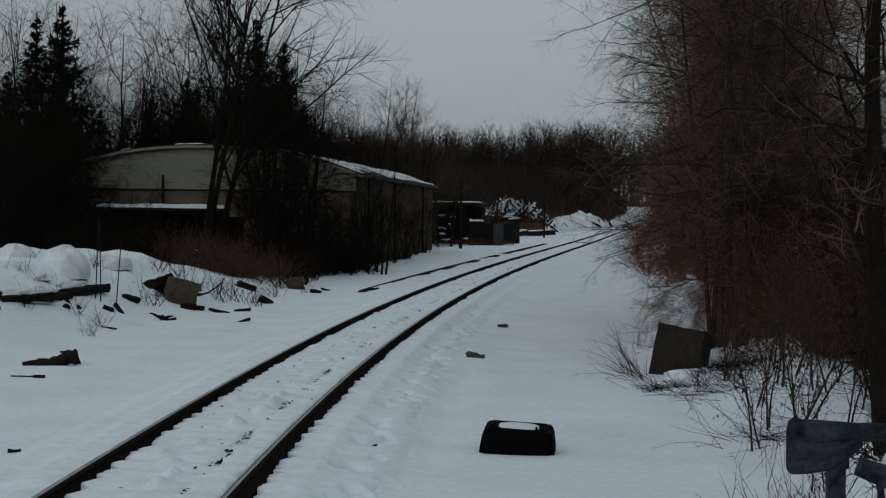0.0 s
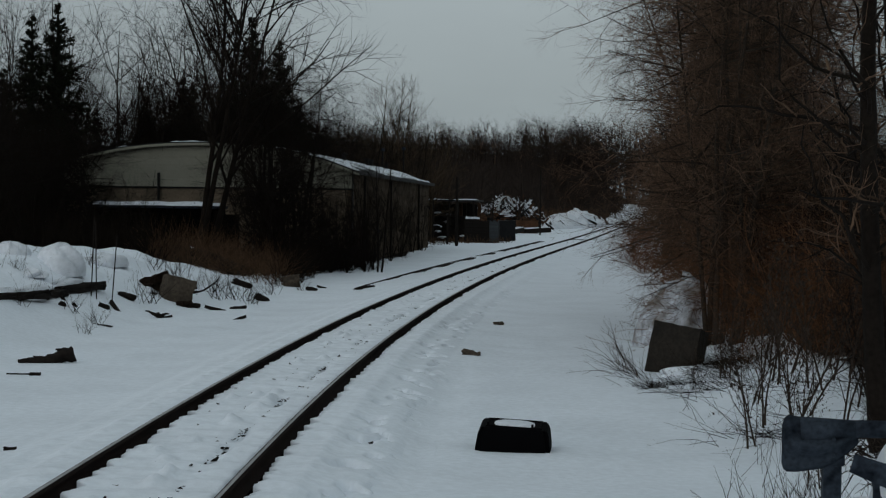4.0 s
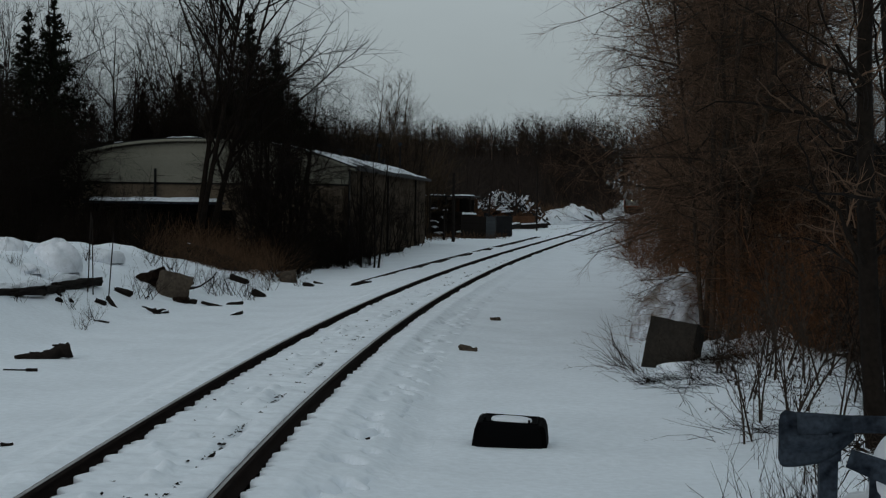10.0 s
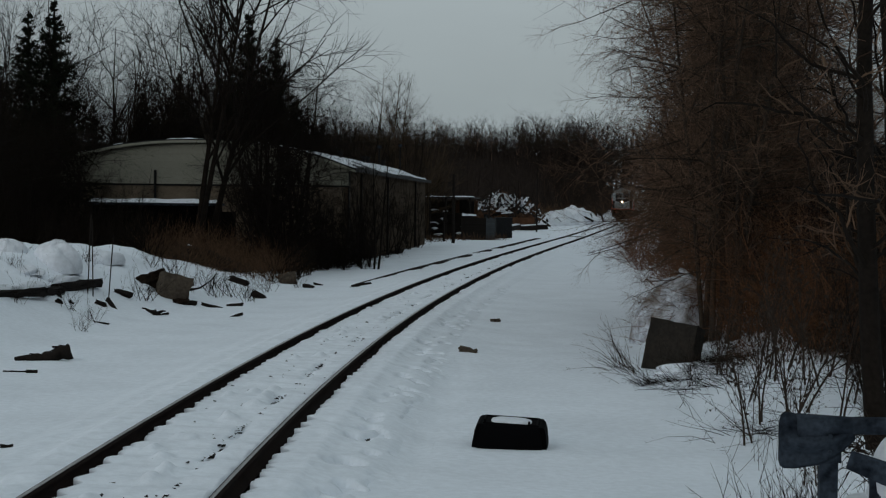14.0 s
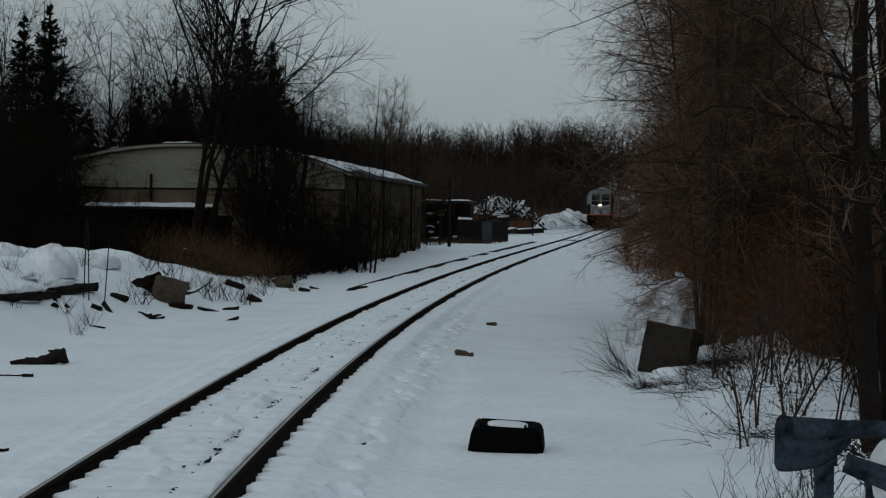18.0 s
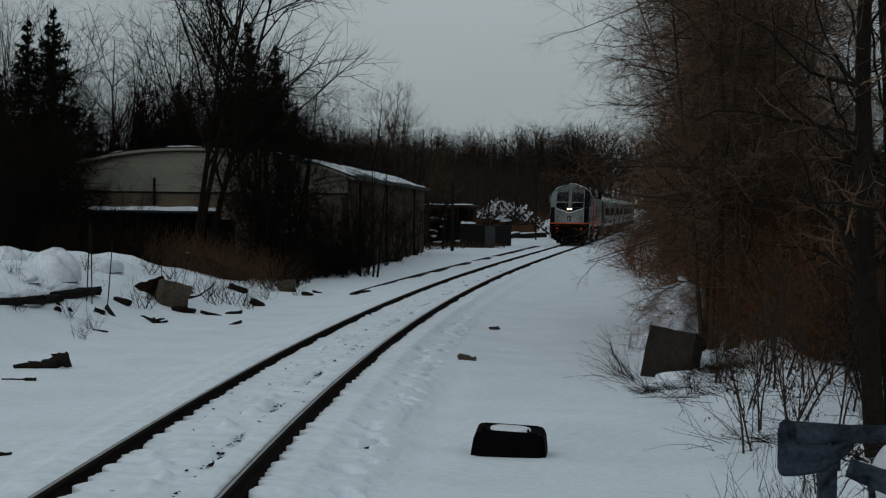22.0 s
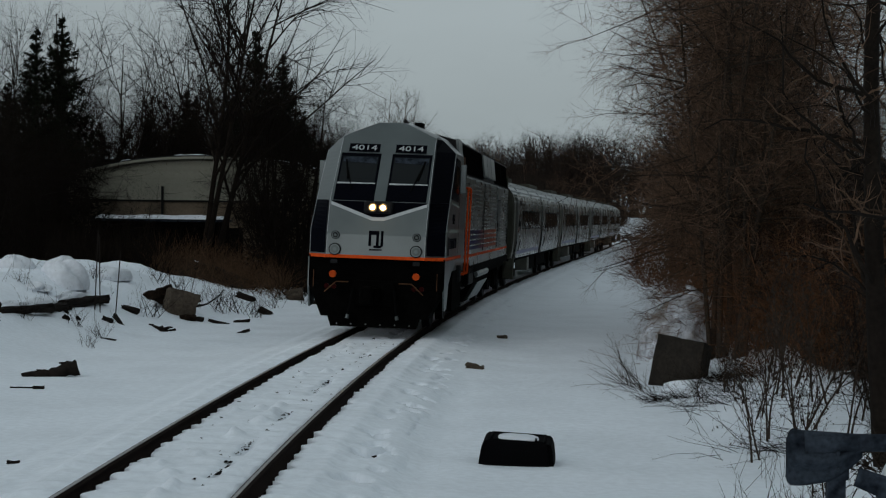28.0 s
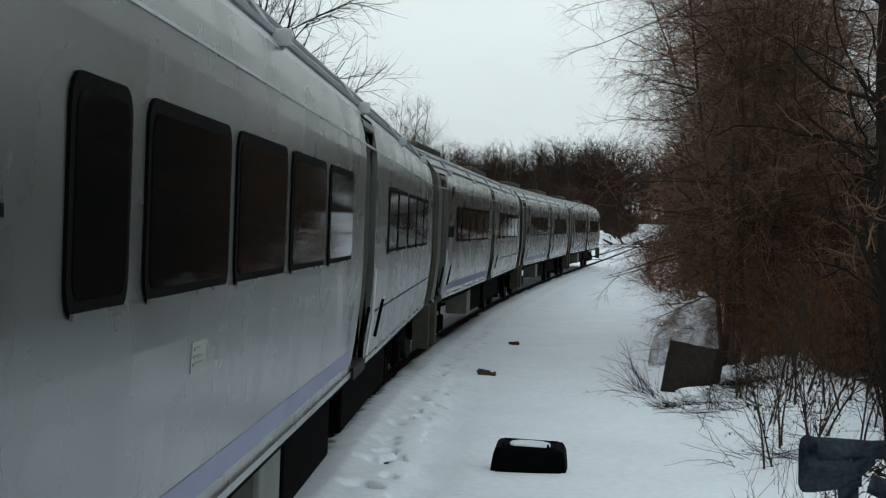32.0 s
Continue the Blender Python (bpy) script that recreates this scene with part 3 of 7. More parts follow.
def build_locomotive():
    loco = thing("locomotive", "silver and navy diesel locomotive with orange stripe and lit headlamps", "locomotive")
    # nose and cab shell: rings up the height
    levels = sorted({1.60, 2.05, 2.15, 2.75, 2.82, 3.2, 3.85, *[round(1.6 + 0.09 * k, 2) for k in range(25)]})
    bm = bmesh.new()
    rings = []
    for z in levels:
        (ix, iy), (ox, oy) = nose_ring(z)
        back = 3.3
        rings.append([bm.verts.new(p) for p in ((-ox, back, z), (-ox, oy, z), (-ix, iy, z), (ix, iy, z), (ox, oy, z), (ox, back, z))])
    top = [bm.verts.new(p) for p in ((-1.02, 3.3, 4.22), (-1.02, 1.45, 4.20), (-1.0, 1.12, 4.14), (1.0, 1.12, 4.14), (1.02, 1.45, 4.20), (1.02, 3.3, 4.22))]
    rings.append(top)
    for a, b in zip(rings, rings[1:]):
        for i in range(5):
            bm.faces.new((a[i], a[i + 1], b[i + 1], b[i]))
    crown = [bm.verts.new((-0.28, 1.42, 4.47)), bm.verts.new((0.28, 1.42, 4.47)), bm.verts.new((0.28, 3.3, 4.54)), bm.verts.new((-0.28, 3.3, 4.54))]
    bm.faces.new((top[2], top[3], crown[1], crown[0]))
    bm.faces.new((top[1], top[2], crown[0]))
    bm.faces.new((top[3], top[4], crown[1]))
    bm.faces.new((top[0], top[1], crown[0], crown[3]))
    bm.faces.new((top[4], top[5], crown[2], crown[1]))
    bm.faces.new((crown[0], crown[1], crown[2], crown[3]))
    bm.faces.new((top[0], crown[3], crown[2], top[5]))
    part("cab_shell", bm, GREY_PAINT, loco, "silver-grey faceted nose and cab")
    # dark chamfer panels, split by the window line
    for side in (1, -1):
        for z0, z1 in ((1.66, 2.748), (2.757, 4.12 if side > 0 else 3.84)):
            bm = bmesh.new()
            zs = [z0, *[q for q in levels if z0 < q < z1], z1]
            prev = None
            for z in zs:
                (ix, iy), (ox, oy) = nose_ring(z)
                a, b = Vector((ix * side, iy, z)), Vector((ox * side, oy, z))
                if z > 3.85:
                    b = b.lerp(Vector((1.02 * side, 1.45, z)), (z - 3.85) / 0.35)
                n = Vector((side * 0.5, -0.8, 0.1)).normalized() * 0.022
                row = [bm.verts.new(a.lerp(b, 0.05) + n), bm.verts.new(a.lerp(b, 0.95) + n)]
                if prev:
                    bm.faces.new((prev[0], prev[1], row[1], row[0]))
                prev = row
            if not (side < 0 and z0 > 2.7):
                part("corner_panel", bm, NAVY, loco, "navy corner panel")
            else:
                bm.free()
        bm = bmesh.new()
        for z0, z1 in zip(np.linspace(1.62, 4.1, 14)[:-1], np.linspace(1.62, 4.1, 14)[1:]):
            rod(nose_spot(side * nose_ring(z0)[0][0], z0, 0.004), nose_spot(side * nose_ring(z1)[0][0], z1, 0.004), 0.006, 5, bm)
        part("edge_trim", bm, PALE_GREY, loco)
        bm = bmesh.new()
        zs = np.linspace(1.62, 3.85, 14)
        for z0, z1 in zip(zs[:-1], zs[1:]):
            (_, a), (_, b) = nose_ring(z0), nose_ring(z1)
            rod((side * a[0], a[1], z0), (side * b[0], b[1], z1), 0.006, 5, bm)
        part("edge_trim", bm, PALE_GREY, loco)
    # dark mask round the windscreens, coming to a point under the headlamp
    part("windscreen_mask", on_nose([(-0.99, 2.74), (-0.99, 2.72), (-0.12, 2.42), (0.12, 2.42), (0.99, 2.72), (0.99, 2.74)], 0.006, 0.01), NAVY, loco, "navy mask round the headlamp")
    part("mask_edge", on_nose([(-1.0, 2.73), (-1.0, 2.66), (-0.13, 2.35), (0.13, 2.35), (1.0, 2.66), (1.0, 2.73), (0.12, 2.42), (-0.12, 2.42)], 0.004, 0.006), PALE_GREY, loco)
    for side in (-1, 1):
        xs = sorted((side * 0.12, side * 0.97))
        part("windscreen_surround", on_nose([(xs[0], 2.752), (xs[1], 2.752), (xs[1], 3.77), (xs[0], 3.77)], 0.006, 0.01), NAVY, loco)
        xs = sorted((side * 0.17, side * 0.93))
        part("windscreen", on_nose([(xs[0], 3.14), (xs[1], 3.14), (xs[1] * 1.0, 3.70), (xs[0], 3.70)], 0.014, 0.006), WIND_GLASS, loco, "grey tinted windscreen")
        part("windscreen_sill", on_nose([(xs[0] - 0.02, 3.10), (xs[1] + 0.02, 3.115), (xs[1] + 0.02, 3.135), (xs[0] - 0.02, 3.135)], 0.024, 0.02), PALE_GREY, loco)
        # paler strip painted as the horizon's reflection in the upper glass
        part("reflected_sky", on_nose([(xs[0] + 0.02, 3.58), (xs[1] - 0.02, 3.55), (xs[1] - 0.02, 3.69), (xs[0] + 0.02, 3.69)], 0.018, 0.004), GALV, loco)
        w = rod(nose_spot(side * 0.62, 2.98, 0.05), nose_spot(side * 0.80, 3.50, 0.04), 0.012, 6)
        rod(nose_spot(side * 0.74, 3.22, 0.05), nose_spot(side * 0.84, 3.62, 0.035), 0.018, 6, w)
        part("wiper", w, RUBBER, loco)
        # number boards
        board = part("number_board", on_nose([(side * 0.5 - 0.33, 3.80), (side * 0.5 + 0.33, 3.80), (side * 0.5 + 0.33, 3.98), (side * 0.5 - 0.33, 3.98)], 0.02, 0.03), NAVY, loco, "dark number board with white figures")
        slope = math.degrees(math.atan2(1.28, 1.39))
        at = nose_spot(side * 0.5, 3.89, 0.026)
        lettering("road_number", "4014", 0.205, PALE_GREY, board, Matrix.Translation(at) @ pose(0, 0, 0, 90 - slope) @ Matrix.Diagonal((1.32, 1, 1, 1)))
        part("board_frame", on_nose([(side * 0.5 - 0.345, 3.785), (side * 0.5 + 0.345, 3.785), (side * 0.5 + 0.345, 3.995), (side * 0.5 - 0.345, 3.995)], 0.008, 0.01), GREY_PAINT, loco)
        # marker lamp and ditch lamp
        for x, z, r, lit in ((0.84, 2.03, 0.085, 0), (0.84, 1.74, 0.125, 0)):
            p = nose_spot(side * x, z)
            ringp = part("lamp_ring", rod(p + Vector((0, 0.03, 0)), p + Vector((0, -0.045, 0)), r, 20), RUBBER, loco)
            part("lamp_rim", rod(p + Vector((0, 0.0, 0)), p + Vector((0, -0.05, 0)), r * 0.85, 20), GREY_PAINT, loco)
            part("lamp_glass", rod(p + Vector((0, 0.0, 0)), p + Vector((0, -0.055, 0)), r * 0.66, 16), CLEAR_LENS if r > 0.1 else RUBBER, loco)
            part("lamp_bulb", rod(p + Vector((0, 0.0, 0)), p + Vector((0, -0.06, 0)), r * 0.32, 10), GREY_PAINT, loco)
        part("marker_light", rod(nose_spot(side * 0.86, 1.23, 0.0), nose_spot(side * 0.86, 1.23, 0.07), 0.075, 8), AMBER, loco, "orange marker light")
        part("tail_light", rod(nose_spot(side * 0.83, 0.98, 0.0), nose_spot(side * 0.83, 0.98, 0.06), 0.055, 8), RED_LENS, loco)
        part("tail_light", rod(nose_spot(side * 0.98, 0.98, 0.0), nose_spot(side * 0.98, 0.98, 0.06), 0.055, 8), RED_LENS, loco)
        part("step_light", on_nose([(side * 0.85 - 0.07, 1.45), (side * 0.85 + 0.07, 1.45), (side * 0.85 + 0.07, 1.53), (side * 0.85 - 0.07, 1.53)], 0.03, 0.04), DARK_METAL, loco)
        h = rod(nose_spot(side * 0.52, 1.08, 0.08), nose_spot(side * 0.78, 1.08, 0.08), 0.012, 6)
        rod(nose_spot(side * 0.78, 1.08, 0.08), nose_spot(side * 1.02, 0.86, 0.08), 0.012, 6, h)
        part("cut_lever", h, RUST, loco)
        part("corner_grab_iron", rod((side * 1.28, -0.42, 0.95), (side * 1.28, -0.42, 1.3), 0.009, 6), RUST, loco)
        part("air_hose", rod(nose_spot(side * 0.42, 0.95, 0.1), nose_spot(side * 0.50, 0.42, 0.16), 0.028, 8), RUBBER, loco)
        part("hose_coupling", rod(nose_spot(side * 0.50, 0.42, 0.16), nose_spot(side * 0.52, 0.34, 0.16), 0.035, 8), GREY_PAINT, loco)
    part("headlamp_housing", box(-0.30, 0.30, -0.34, -0.1, 2.49, 2.75, 0.05), DARK_METAL, loco)
    for side in (-1, 1):
        p = Vector((side * 0.108, -0.35, 2.62))
        part("lamp_reflector", rod(p, p + Vector((0, -0.015, 0)), 0.088, 20), REFLECTOR, loco, "amber reflector bowl")
        part("headlamp", rod(p, p + Vector((0, -0.03, 0)), 0.043, 14), LAMP_LIT, loco, "bright lit headlamp")
        part("lamp_lens", rod(p, p + Vector((0, -0.022, 0)), 0.064, 18), LENS_LIT, loco, "amber lens lit from within")
    # emblem, drawn as a plain block of upright and cross bars, with a bar below
    bm = on_nose([(-0.15, 1.83), (-0.10, 1.83), (-0.10, 2.14), (-0.15, 2.14)], 0.028, 0.02)
    on_nose([(-0.11, 2.06), (0.02, 2.06), (0.02, 2.14), (-0.11, 2.14)], 0.029, 0.02, bm)
    on_nose([(0.005, 1.83), (0.06, 1.83), (0.06, 2.14), (0.005, 2.14)], 0.030, 0.02, bm)
    on_nose([(0.10, 1.80), (0.15, 1.83), (0.15, 2.14), (0.10, 2.14)], 0.028, 0.02, bm)
    on_nose([(-0.04, 1.79), (0.11, 1.79), (0.11, 1.84), (-0.04, 1.84)], 0.031, 0.02, bm)
    part("emblem", bm, NAVY, loco, "dark angular emblem")
    part("emblem_bar", on_nose([(-0.13, 1.735), (0.13, 1.74), (0.13, 1.765), (-0.13, 1.765)], 0.012, 0.01), NAVY, loco)
    # orange band round the nose and along the sides
    bm = bmesh.new()
    ring = [(-HALF, 3.3), (-HALF, -0.22), (-1.02, -0.50), (1.02, -0.50), (HALF, -0.22), (HALF, 3.3)]
    for a, b in zip(ring, ring[1:]):
        n = Vector((b[1] - a[1], -(b[0] - a[0]), 0)).normalized() * 0.008
        q = [Vector((*a, 1.565)) + n, Vector((*b, 1.565)) + n, Vector((*b, 1.632)) + n, Vector((*a, 1.632)) + n]
        bm.faces.new([bm.verts.new(v) for v in q])
    part("orange_band", bm, ORANGE, loco, "bright orange band")
    # black lower front, pilot and coupler
    outline = [(-HALF, 1.6), (-HALF, 0.98), (-1.30, 0.78), (-1.10, 0.36), (1.10, 0.36), (1.30, 0.78), (HALF, 0.98), (HALF, 1.6)]
    bm = bmesh.new()
    fronts = [bm.verts.new((x, -0.50 + max(0, abs(x) - 1.02) * 0.64, z)) for x, z in outline]
    backs = [bm.verts.new((x, 0.6, z)) for x, z in outline]
    bm.faces.new(fronts)
    bm.faces.new(backs[::-1])
    for i in range(len(outline)):
        bm.faces.new((fronts[i], backs[i], backs[(i + 1) % len(outline)], fronts[(i + 1) % len(outline)]))
    part("lower_front", bm, UNDER, loco, "black lower front with pilot")
    part("pilot_plate", prism([(-0.95, 0.36), (0.95, 0.36), (0.88, 0.16), (-0.88, 0.16)], -0.5, -0.3), UNDER, loco)
    for k in range(6):
        x = -0.75 + 0.3 * k
        part("pilot_bolt", rod((x, -0.5, 0.22), (x, -0.53, 0.22), 0.016, 6), CAR_STEEL, loco)
    bm = box(-0.14, 0.14, -1.0, -0.4, 0.72, 0.98, 0.04)
    box(-0.2, 0.06, -1.22, -0.95, 0.68, 1.02, 0.05, bm)
    part("coupler", bm, UNDER, loco)
    part("coupler_pocket", box(-0.42, 0.42, -0.54, -0.4, 0.6, 1.12, 0.03), UNDER, loco)
    # grey skirt behind the nose
    for side in (1, -1):
        part("cab_skirt", prism([(-0.20, 1.56), (3.3, 1.56), (3.3, 1.32), (1.3, 1.32), (0.62, 1.05), (0.35, 0.55), (-0.05, 0.52), (-0.22, 0.95)], side * HALF - 0.03, side * HALF + 0.004, None, "x"), GREY_PAINT, loco)
        part("step_well", box(*sorted((side * 1.25, side * 1.44)), 1.2, 3.2, 0.45, 1.3), UNDER, loco)
        for z in (0.5, 0.85, 1.2):
            part("step", box(*sorted((side * 1.30, side * 1.47)), 3.0, 3.9, z, z + 0.03), DARK_METAL, loco)
        # cab side window and mirror
        part("cab_window_frame", at_side([(0.58, 2.86), (2.2, 2.80), (2.4, 3.72), (1.55, 3.76)], side * HALF, 0.012), NAVY, loco)
        part("cab_window", at_side([(1.05, 3.02), (2.05, 2.98), (2.18, 3.55), (1.52, 3.58)], side * HALF, 0.018), DARK_GLASS, loco)
        part("mirror", box(*sorted((side * 1.48, side * 1.62)), 1.72, 1.79, 3.0, 3.62, 0.02), GREY_PAINT, loco, "grey wing mirror")
        for z in (3.1, 3.5):
            part("mirror_arm", rod((side * 1.40, 1.8, z), (side * 1.6, 1.76, z), 0.015, 6), DARK_METAL, loco)
        # figures and plain bars where the lettering is
        m = Matrix.Translation((side * (HALF + 0.006), 1.3, 2.42)) @ pose(0, 0, 0, 90, 0, 90 if side > 0 else -90)
        lettering("road_number", "4014", 0.30, NAVY, loco, m)
        bars = bmesh.new()
        y = 0.40
        for w in (0.16, 0.12, 0.18, 0.16, 0.20, 0.18, 0.14, 0.06, 0.18):
            at_side(rect(y, y + 0.032, 1.80, 2.02), side * (HALF + 0.004), 0.004, bars)
            at_side(rect(y + 0.034, y + w * 0.8, 1.985, 2.02), side * (HALF + 0.004), 0.004, bars)
            if w > 0.15:
                at_side(rect(y + w * 0.6, y + w * 0.8, 1.80, 1.98), side * (HALF + 0.004), 0.004, bars)
            y += w + 0.04
        part("side_lettering", bars, NAVY, loco)
        part("light_band", at_side(rect(0.42, 2.9, 2.13, 2.21), side * (HALF + 0.002), 0.004), BAND_GREY, loco)
        part("light_band", at_side([(0.72, 2.76), (2.5, 2.66), (2.5, 2.72), (0.76, 2.80)], side * (HALF + 0.002), 0.004), BAND_GREY, loco)
        part("cab_door_seam", at_side(rect(2.5, 2.515, 1.66, 3.6), side * HALF, 0.006), RUBBER, loco)
        part("cab_grille", at_side(rect(0.22, 0.46, 1.66, 2.05), side * HALF, 0.008), DARK_METAL, loco)
        # orange grab rails at the cab door
        for y0, y1 in ((2.78, 3.12), (3.50, 3.85)):
            bm = rod((side * 1.55, y0, 1.22), (side * 1.55, y1, 3.14), 0.022, 8)
            rod((side * 1.55, y1, 3.14), (side * 1.39, y1, 3.16), 0.03, 8, bm)
            rod((side * 1.55, y0, 1.22), (side * 1.39, y0, 1.20), 0.03, 8, bm)
            part("grab_rail", bm, ORANGE, loco, "orange grab rail")
    # fluted body
    body = bmesh.new()
    outline = [(-1.38, 1.28), (1.38, 1.28), (1.38, 3.40), (1.30, 3.46), (-1.30, 3.46), (-1.38, 3.40)]
    prism(outline, 3.3, 20.2, body)
    part("body", body, LOCO_STEEL, loco, "fluted stainless steel body")
    part("door_bay", box(-1.385, 1.385, 3.3, 4.3, 1.25, 3.44), GREY_PAINT, loco)
    roof = [(-1.30, 3.44), (1.30, 3.44), (1.2, 4.24), (0.6, 4.38), (-0.6, 4.38), (-1.2, 4.24)]
    part("roof", prism(roof, 3.3, 20.1), DARK_METAL, loco, "dark roof hatches")
    for side in (1, -1):
        for k in range(11):
            z = 2.28 + 0.1 * k
            flute = prism([(side * 1.375, z - 0.016), (side * 1.375, z + 0.016), (side * 1.418, z + 0.010), (side * 1.418, z - 0.010)], 4.45, 14.9)
            part("flute", flute, FLUTE, loco)
        for k in range(17):
            z = 1.68 + 0.1 * k
            flute = prism([(side * 1.375, z - 0.016), (side * 1.375, z + 0.016), (side * 1.402, z + 0.008), (side * 1.402, z - 0.008)], 16.5, 20.1)
            part("flute", flute, FLUTE, loco)
        for k, z in enumerate((1.735, 1.865, 1.995, 2.12)):
            prism_bm = prism([(side * 1.38, z - 0.044), (side * 1.38, z + 0.044), (side * 1.39, z + 0.04), (side * 1.39, z - 0.04)], 4.45, 14.8)
            part("fading_stripe", prism_bm, FADE, loco, "stripe fading from blue through red to orange")
            part("flute", prism([(side * 1.375, z + 0.046), (side * 1.375, z + 0.086), (side * 1.425, z + 0.074), (side * 1.425, z + 0.058)], 4.45, 14.9), FLUTE, loco)
        part("orange_line", at_side(rect(4.3, 20.18, 1.52, 1.585), side * 1.382, 0.006), ORANGE, loco, "thin orange line")
        part("post", at_side(rect(14.9, 15.02, 1.6, 3.4), side * 1.385, 0.012), GREY_PAINT, loco)
        part("engine_door", at_side(rounded(15.32, 16.2, 1.66, 3.02, 0.08), side * 1.385, 0.010), GREY_PAINT, loco)
        seam = at_side(rect(15.29, 15.32, 1.64, 3.04), side * 1.387, 0.012)
        at_side(rect(16.2, 16.23, 1.64, 3.04), side * 1.387, 0.012, seam)
        at_side(rect(15.32, 16.2, 3.02, 3.045), side * 1.387, 0.012, seam)
        at_side(rect(15.38, 15.43, 2.1, 2.35), side * 1.392, 0.02, seam)
        part("engine_door_seam", seam, RUBBER, loco)
        part("rear_slot", at_side(rect(19.72, 19.88, 1.66, 2.2), side * 1.40, 0.012), RUBBER, loco)
        part("cab_plate", at_side(rect(2.22, 2.29, 1.86, 2.16), side * (HALF + 0.004), 0.006), BAND_GREY, loco)
        part("cab_flag", at_side(rect(3.42, 3.78, 3.62, 3.86), side * 1.372, 0.03), RUST, loco, "small faded red striped plate")
        part("cab_handle_box", box(*sorted((side * 1.38, side * 1.50)), 2.25, 2.5, 1.05, 1.42, 0.03), DARK_METAL, loco)
        part("cab_handle_box", box(*sorted((side * 1.36, side * 1.50)), 4.3, 4.62, 0.9, 1.42, 0.03), UNDER, loco)
        part("panel_line", at_side(rect(9.9, 9.93, 1.62, 3.40), side * 1.39, 0.018), DARK_METAL, loco)
        # roof grilles and pale hatch boxes on the roof's shoulder
        def shoulder(y0, y1, z0, z1, lift, name, material):
            def sx(z):
                return 1.33 - (z - 3.44) * 0.12
            pts = [(side * (sx(z0) + lift), y0, z0), (side * (sx(z0) + lift), y1, z0), (side * (sx(z1) + lift), y1, z1), (side * (sx(z1) + lift), y0, z1)]
            return part(name, slab(pts if side > 0 else pts[::-1], 0.12), material, loco)
        shoulder(4.2, 20.1, 3.42, 4.24, 0.0, "roof_shoulder", DARK_METAL)
        shoulder(3.32, 4.15, 3.42, 4.26, 0.03, "cab_rear_panel", GREY_PAINT)
        for y0, y1 in ((4.3, 6.9), (7.0, 10.0), (14.4, 17.2), (17.3, 20.0)):
            g = shoulder(y0, y1, 3.50, 4.20, 0.02, "roof_grille", RUBBER)
            for q in np.arange(y0 + 0.1, y1, 0.3):
                part("grille_bar", rod((side * 1.35, q, 3.52), (side * 1.27, q, 4.18), 0.012, 4), RUBBER, g)
        for y0, y1 in ((10.1, 11.3), (11.4, 12.7), (12.8, 14.2)):
            shoulder(y0, y1, 3.60, 4.18, 0.06, "roof_hatch", GREY_PAINT)
        part("gutter_rail", rod((side * 1.37, 4.3, 3.44), (side * 1.37, 20.1, 3.44), 0.018, 6), GREY_PAINT, loco)
        for y in (10.4, 11.0, 12.3, 13.6):
            eye = rod((side * 1.18, y, 4.15), (side * 1.16, y, 4.36), 0.015, 5)
            rod((side * 1.16, y, 4.36), (side * 1.16, y + 0.12, 4.36), 0.015, 5, eye)
            part("lifting_eye", eye, DARK_METAL, loco)
        # fuel tank with a pale band and pipes
        part("sill", box(*sorted((side * 1.36, side * 1.42)), 4.3, 20.1, 1.12, 1.30), UNDER, loco)
        part("equipment_box", box(*sorted((side * 1.1, side * 1.42)), 5.4, 6.8, 0.85, 1.28, 0.03), DARK_METAL, loco)
        part("tank_pipe", rod((side * 1.34, 8.2, 1.02), (side * 1.34, 11.9, 1.02), 0.09, 10), GREY_PAINT, loco)
        part("tank_bracket", box(*sorted((side * 1.1, side * 1.4)), 11.9, 12.1, 0.5, 1.2), UNDER, loco)
    tank = [(-1.30, 1.1), (-1.38, 0.85), (-1.1, 0.32), (1.1, 0.32), (1.38, 0.85), (1.30, 1.1)]
    part("fuel_tank", prism(tank, 7.4, 12.2), UNDER, loco)
    for side in (1, -1):
        part("tank_side", slab([(side * 1.395, 8.3, 0.82), (side * 1.395, 11.6, 0.82), (side * 1.14, 11.6, 0.36), (side * 1.14, 8.3, 0.36)][::side], 0.02), GREY_PAINT, loco)
    part("underframe", box(-1.3, 1.3, 0.6, 20.1, 0.95, 1.3), UNDER, loco)
    rear = box(-1.36, 1.36, 20.2, 20.26, 1.0, 3.9)
    part("rear_wall", rear, CAR_END, loco)
    part("rear_plates", box(-0.5, 0.5, 20.2, 20.4, 1.2, 3.3, 0.05), RUBBER, loco)
    bm = rod((0.15, 2.6, 4.45), (0.15, 2.6, 4.58), 0.03, 6)
    rod((0.15, 2.9, 4.57), (0.15, 2.4, 4.57), 0.025, 10, bm, 0.045)
    part("horn", bm, DARK_METAL, loco)
    part("antenna_dome", box(0.30, 0.50, 2.9, 3.2, 4.44, 4.58, 0.03), RUBBER, loco)
    wheels = bogie(loco, 4.0, 2.74) + bogie(loco, 16.2, 2.74)
    return loco, wheels


# the coach's side: lower tuck-in, straight wall, roof curve
CAR_HALF = 1.55
CAR_SECTION = [(1.455, 1.12), (1.478, 1.26), (1.498, 1.40), (1.515, 1.54), (1.529, 1.68), (1.540, 1.82), (1.547, 1.96), (CAR_HALF, 2.10), (CAR_HALF, 2.95), (1.540, 3.06), (1.520, 3.17), (1.48, 3.32), (1.28, 3.58), (0.85, 3.78), (0.0, 3.86)]
SPRING = 11   # the section's point where the roof begins


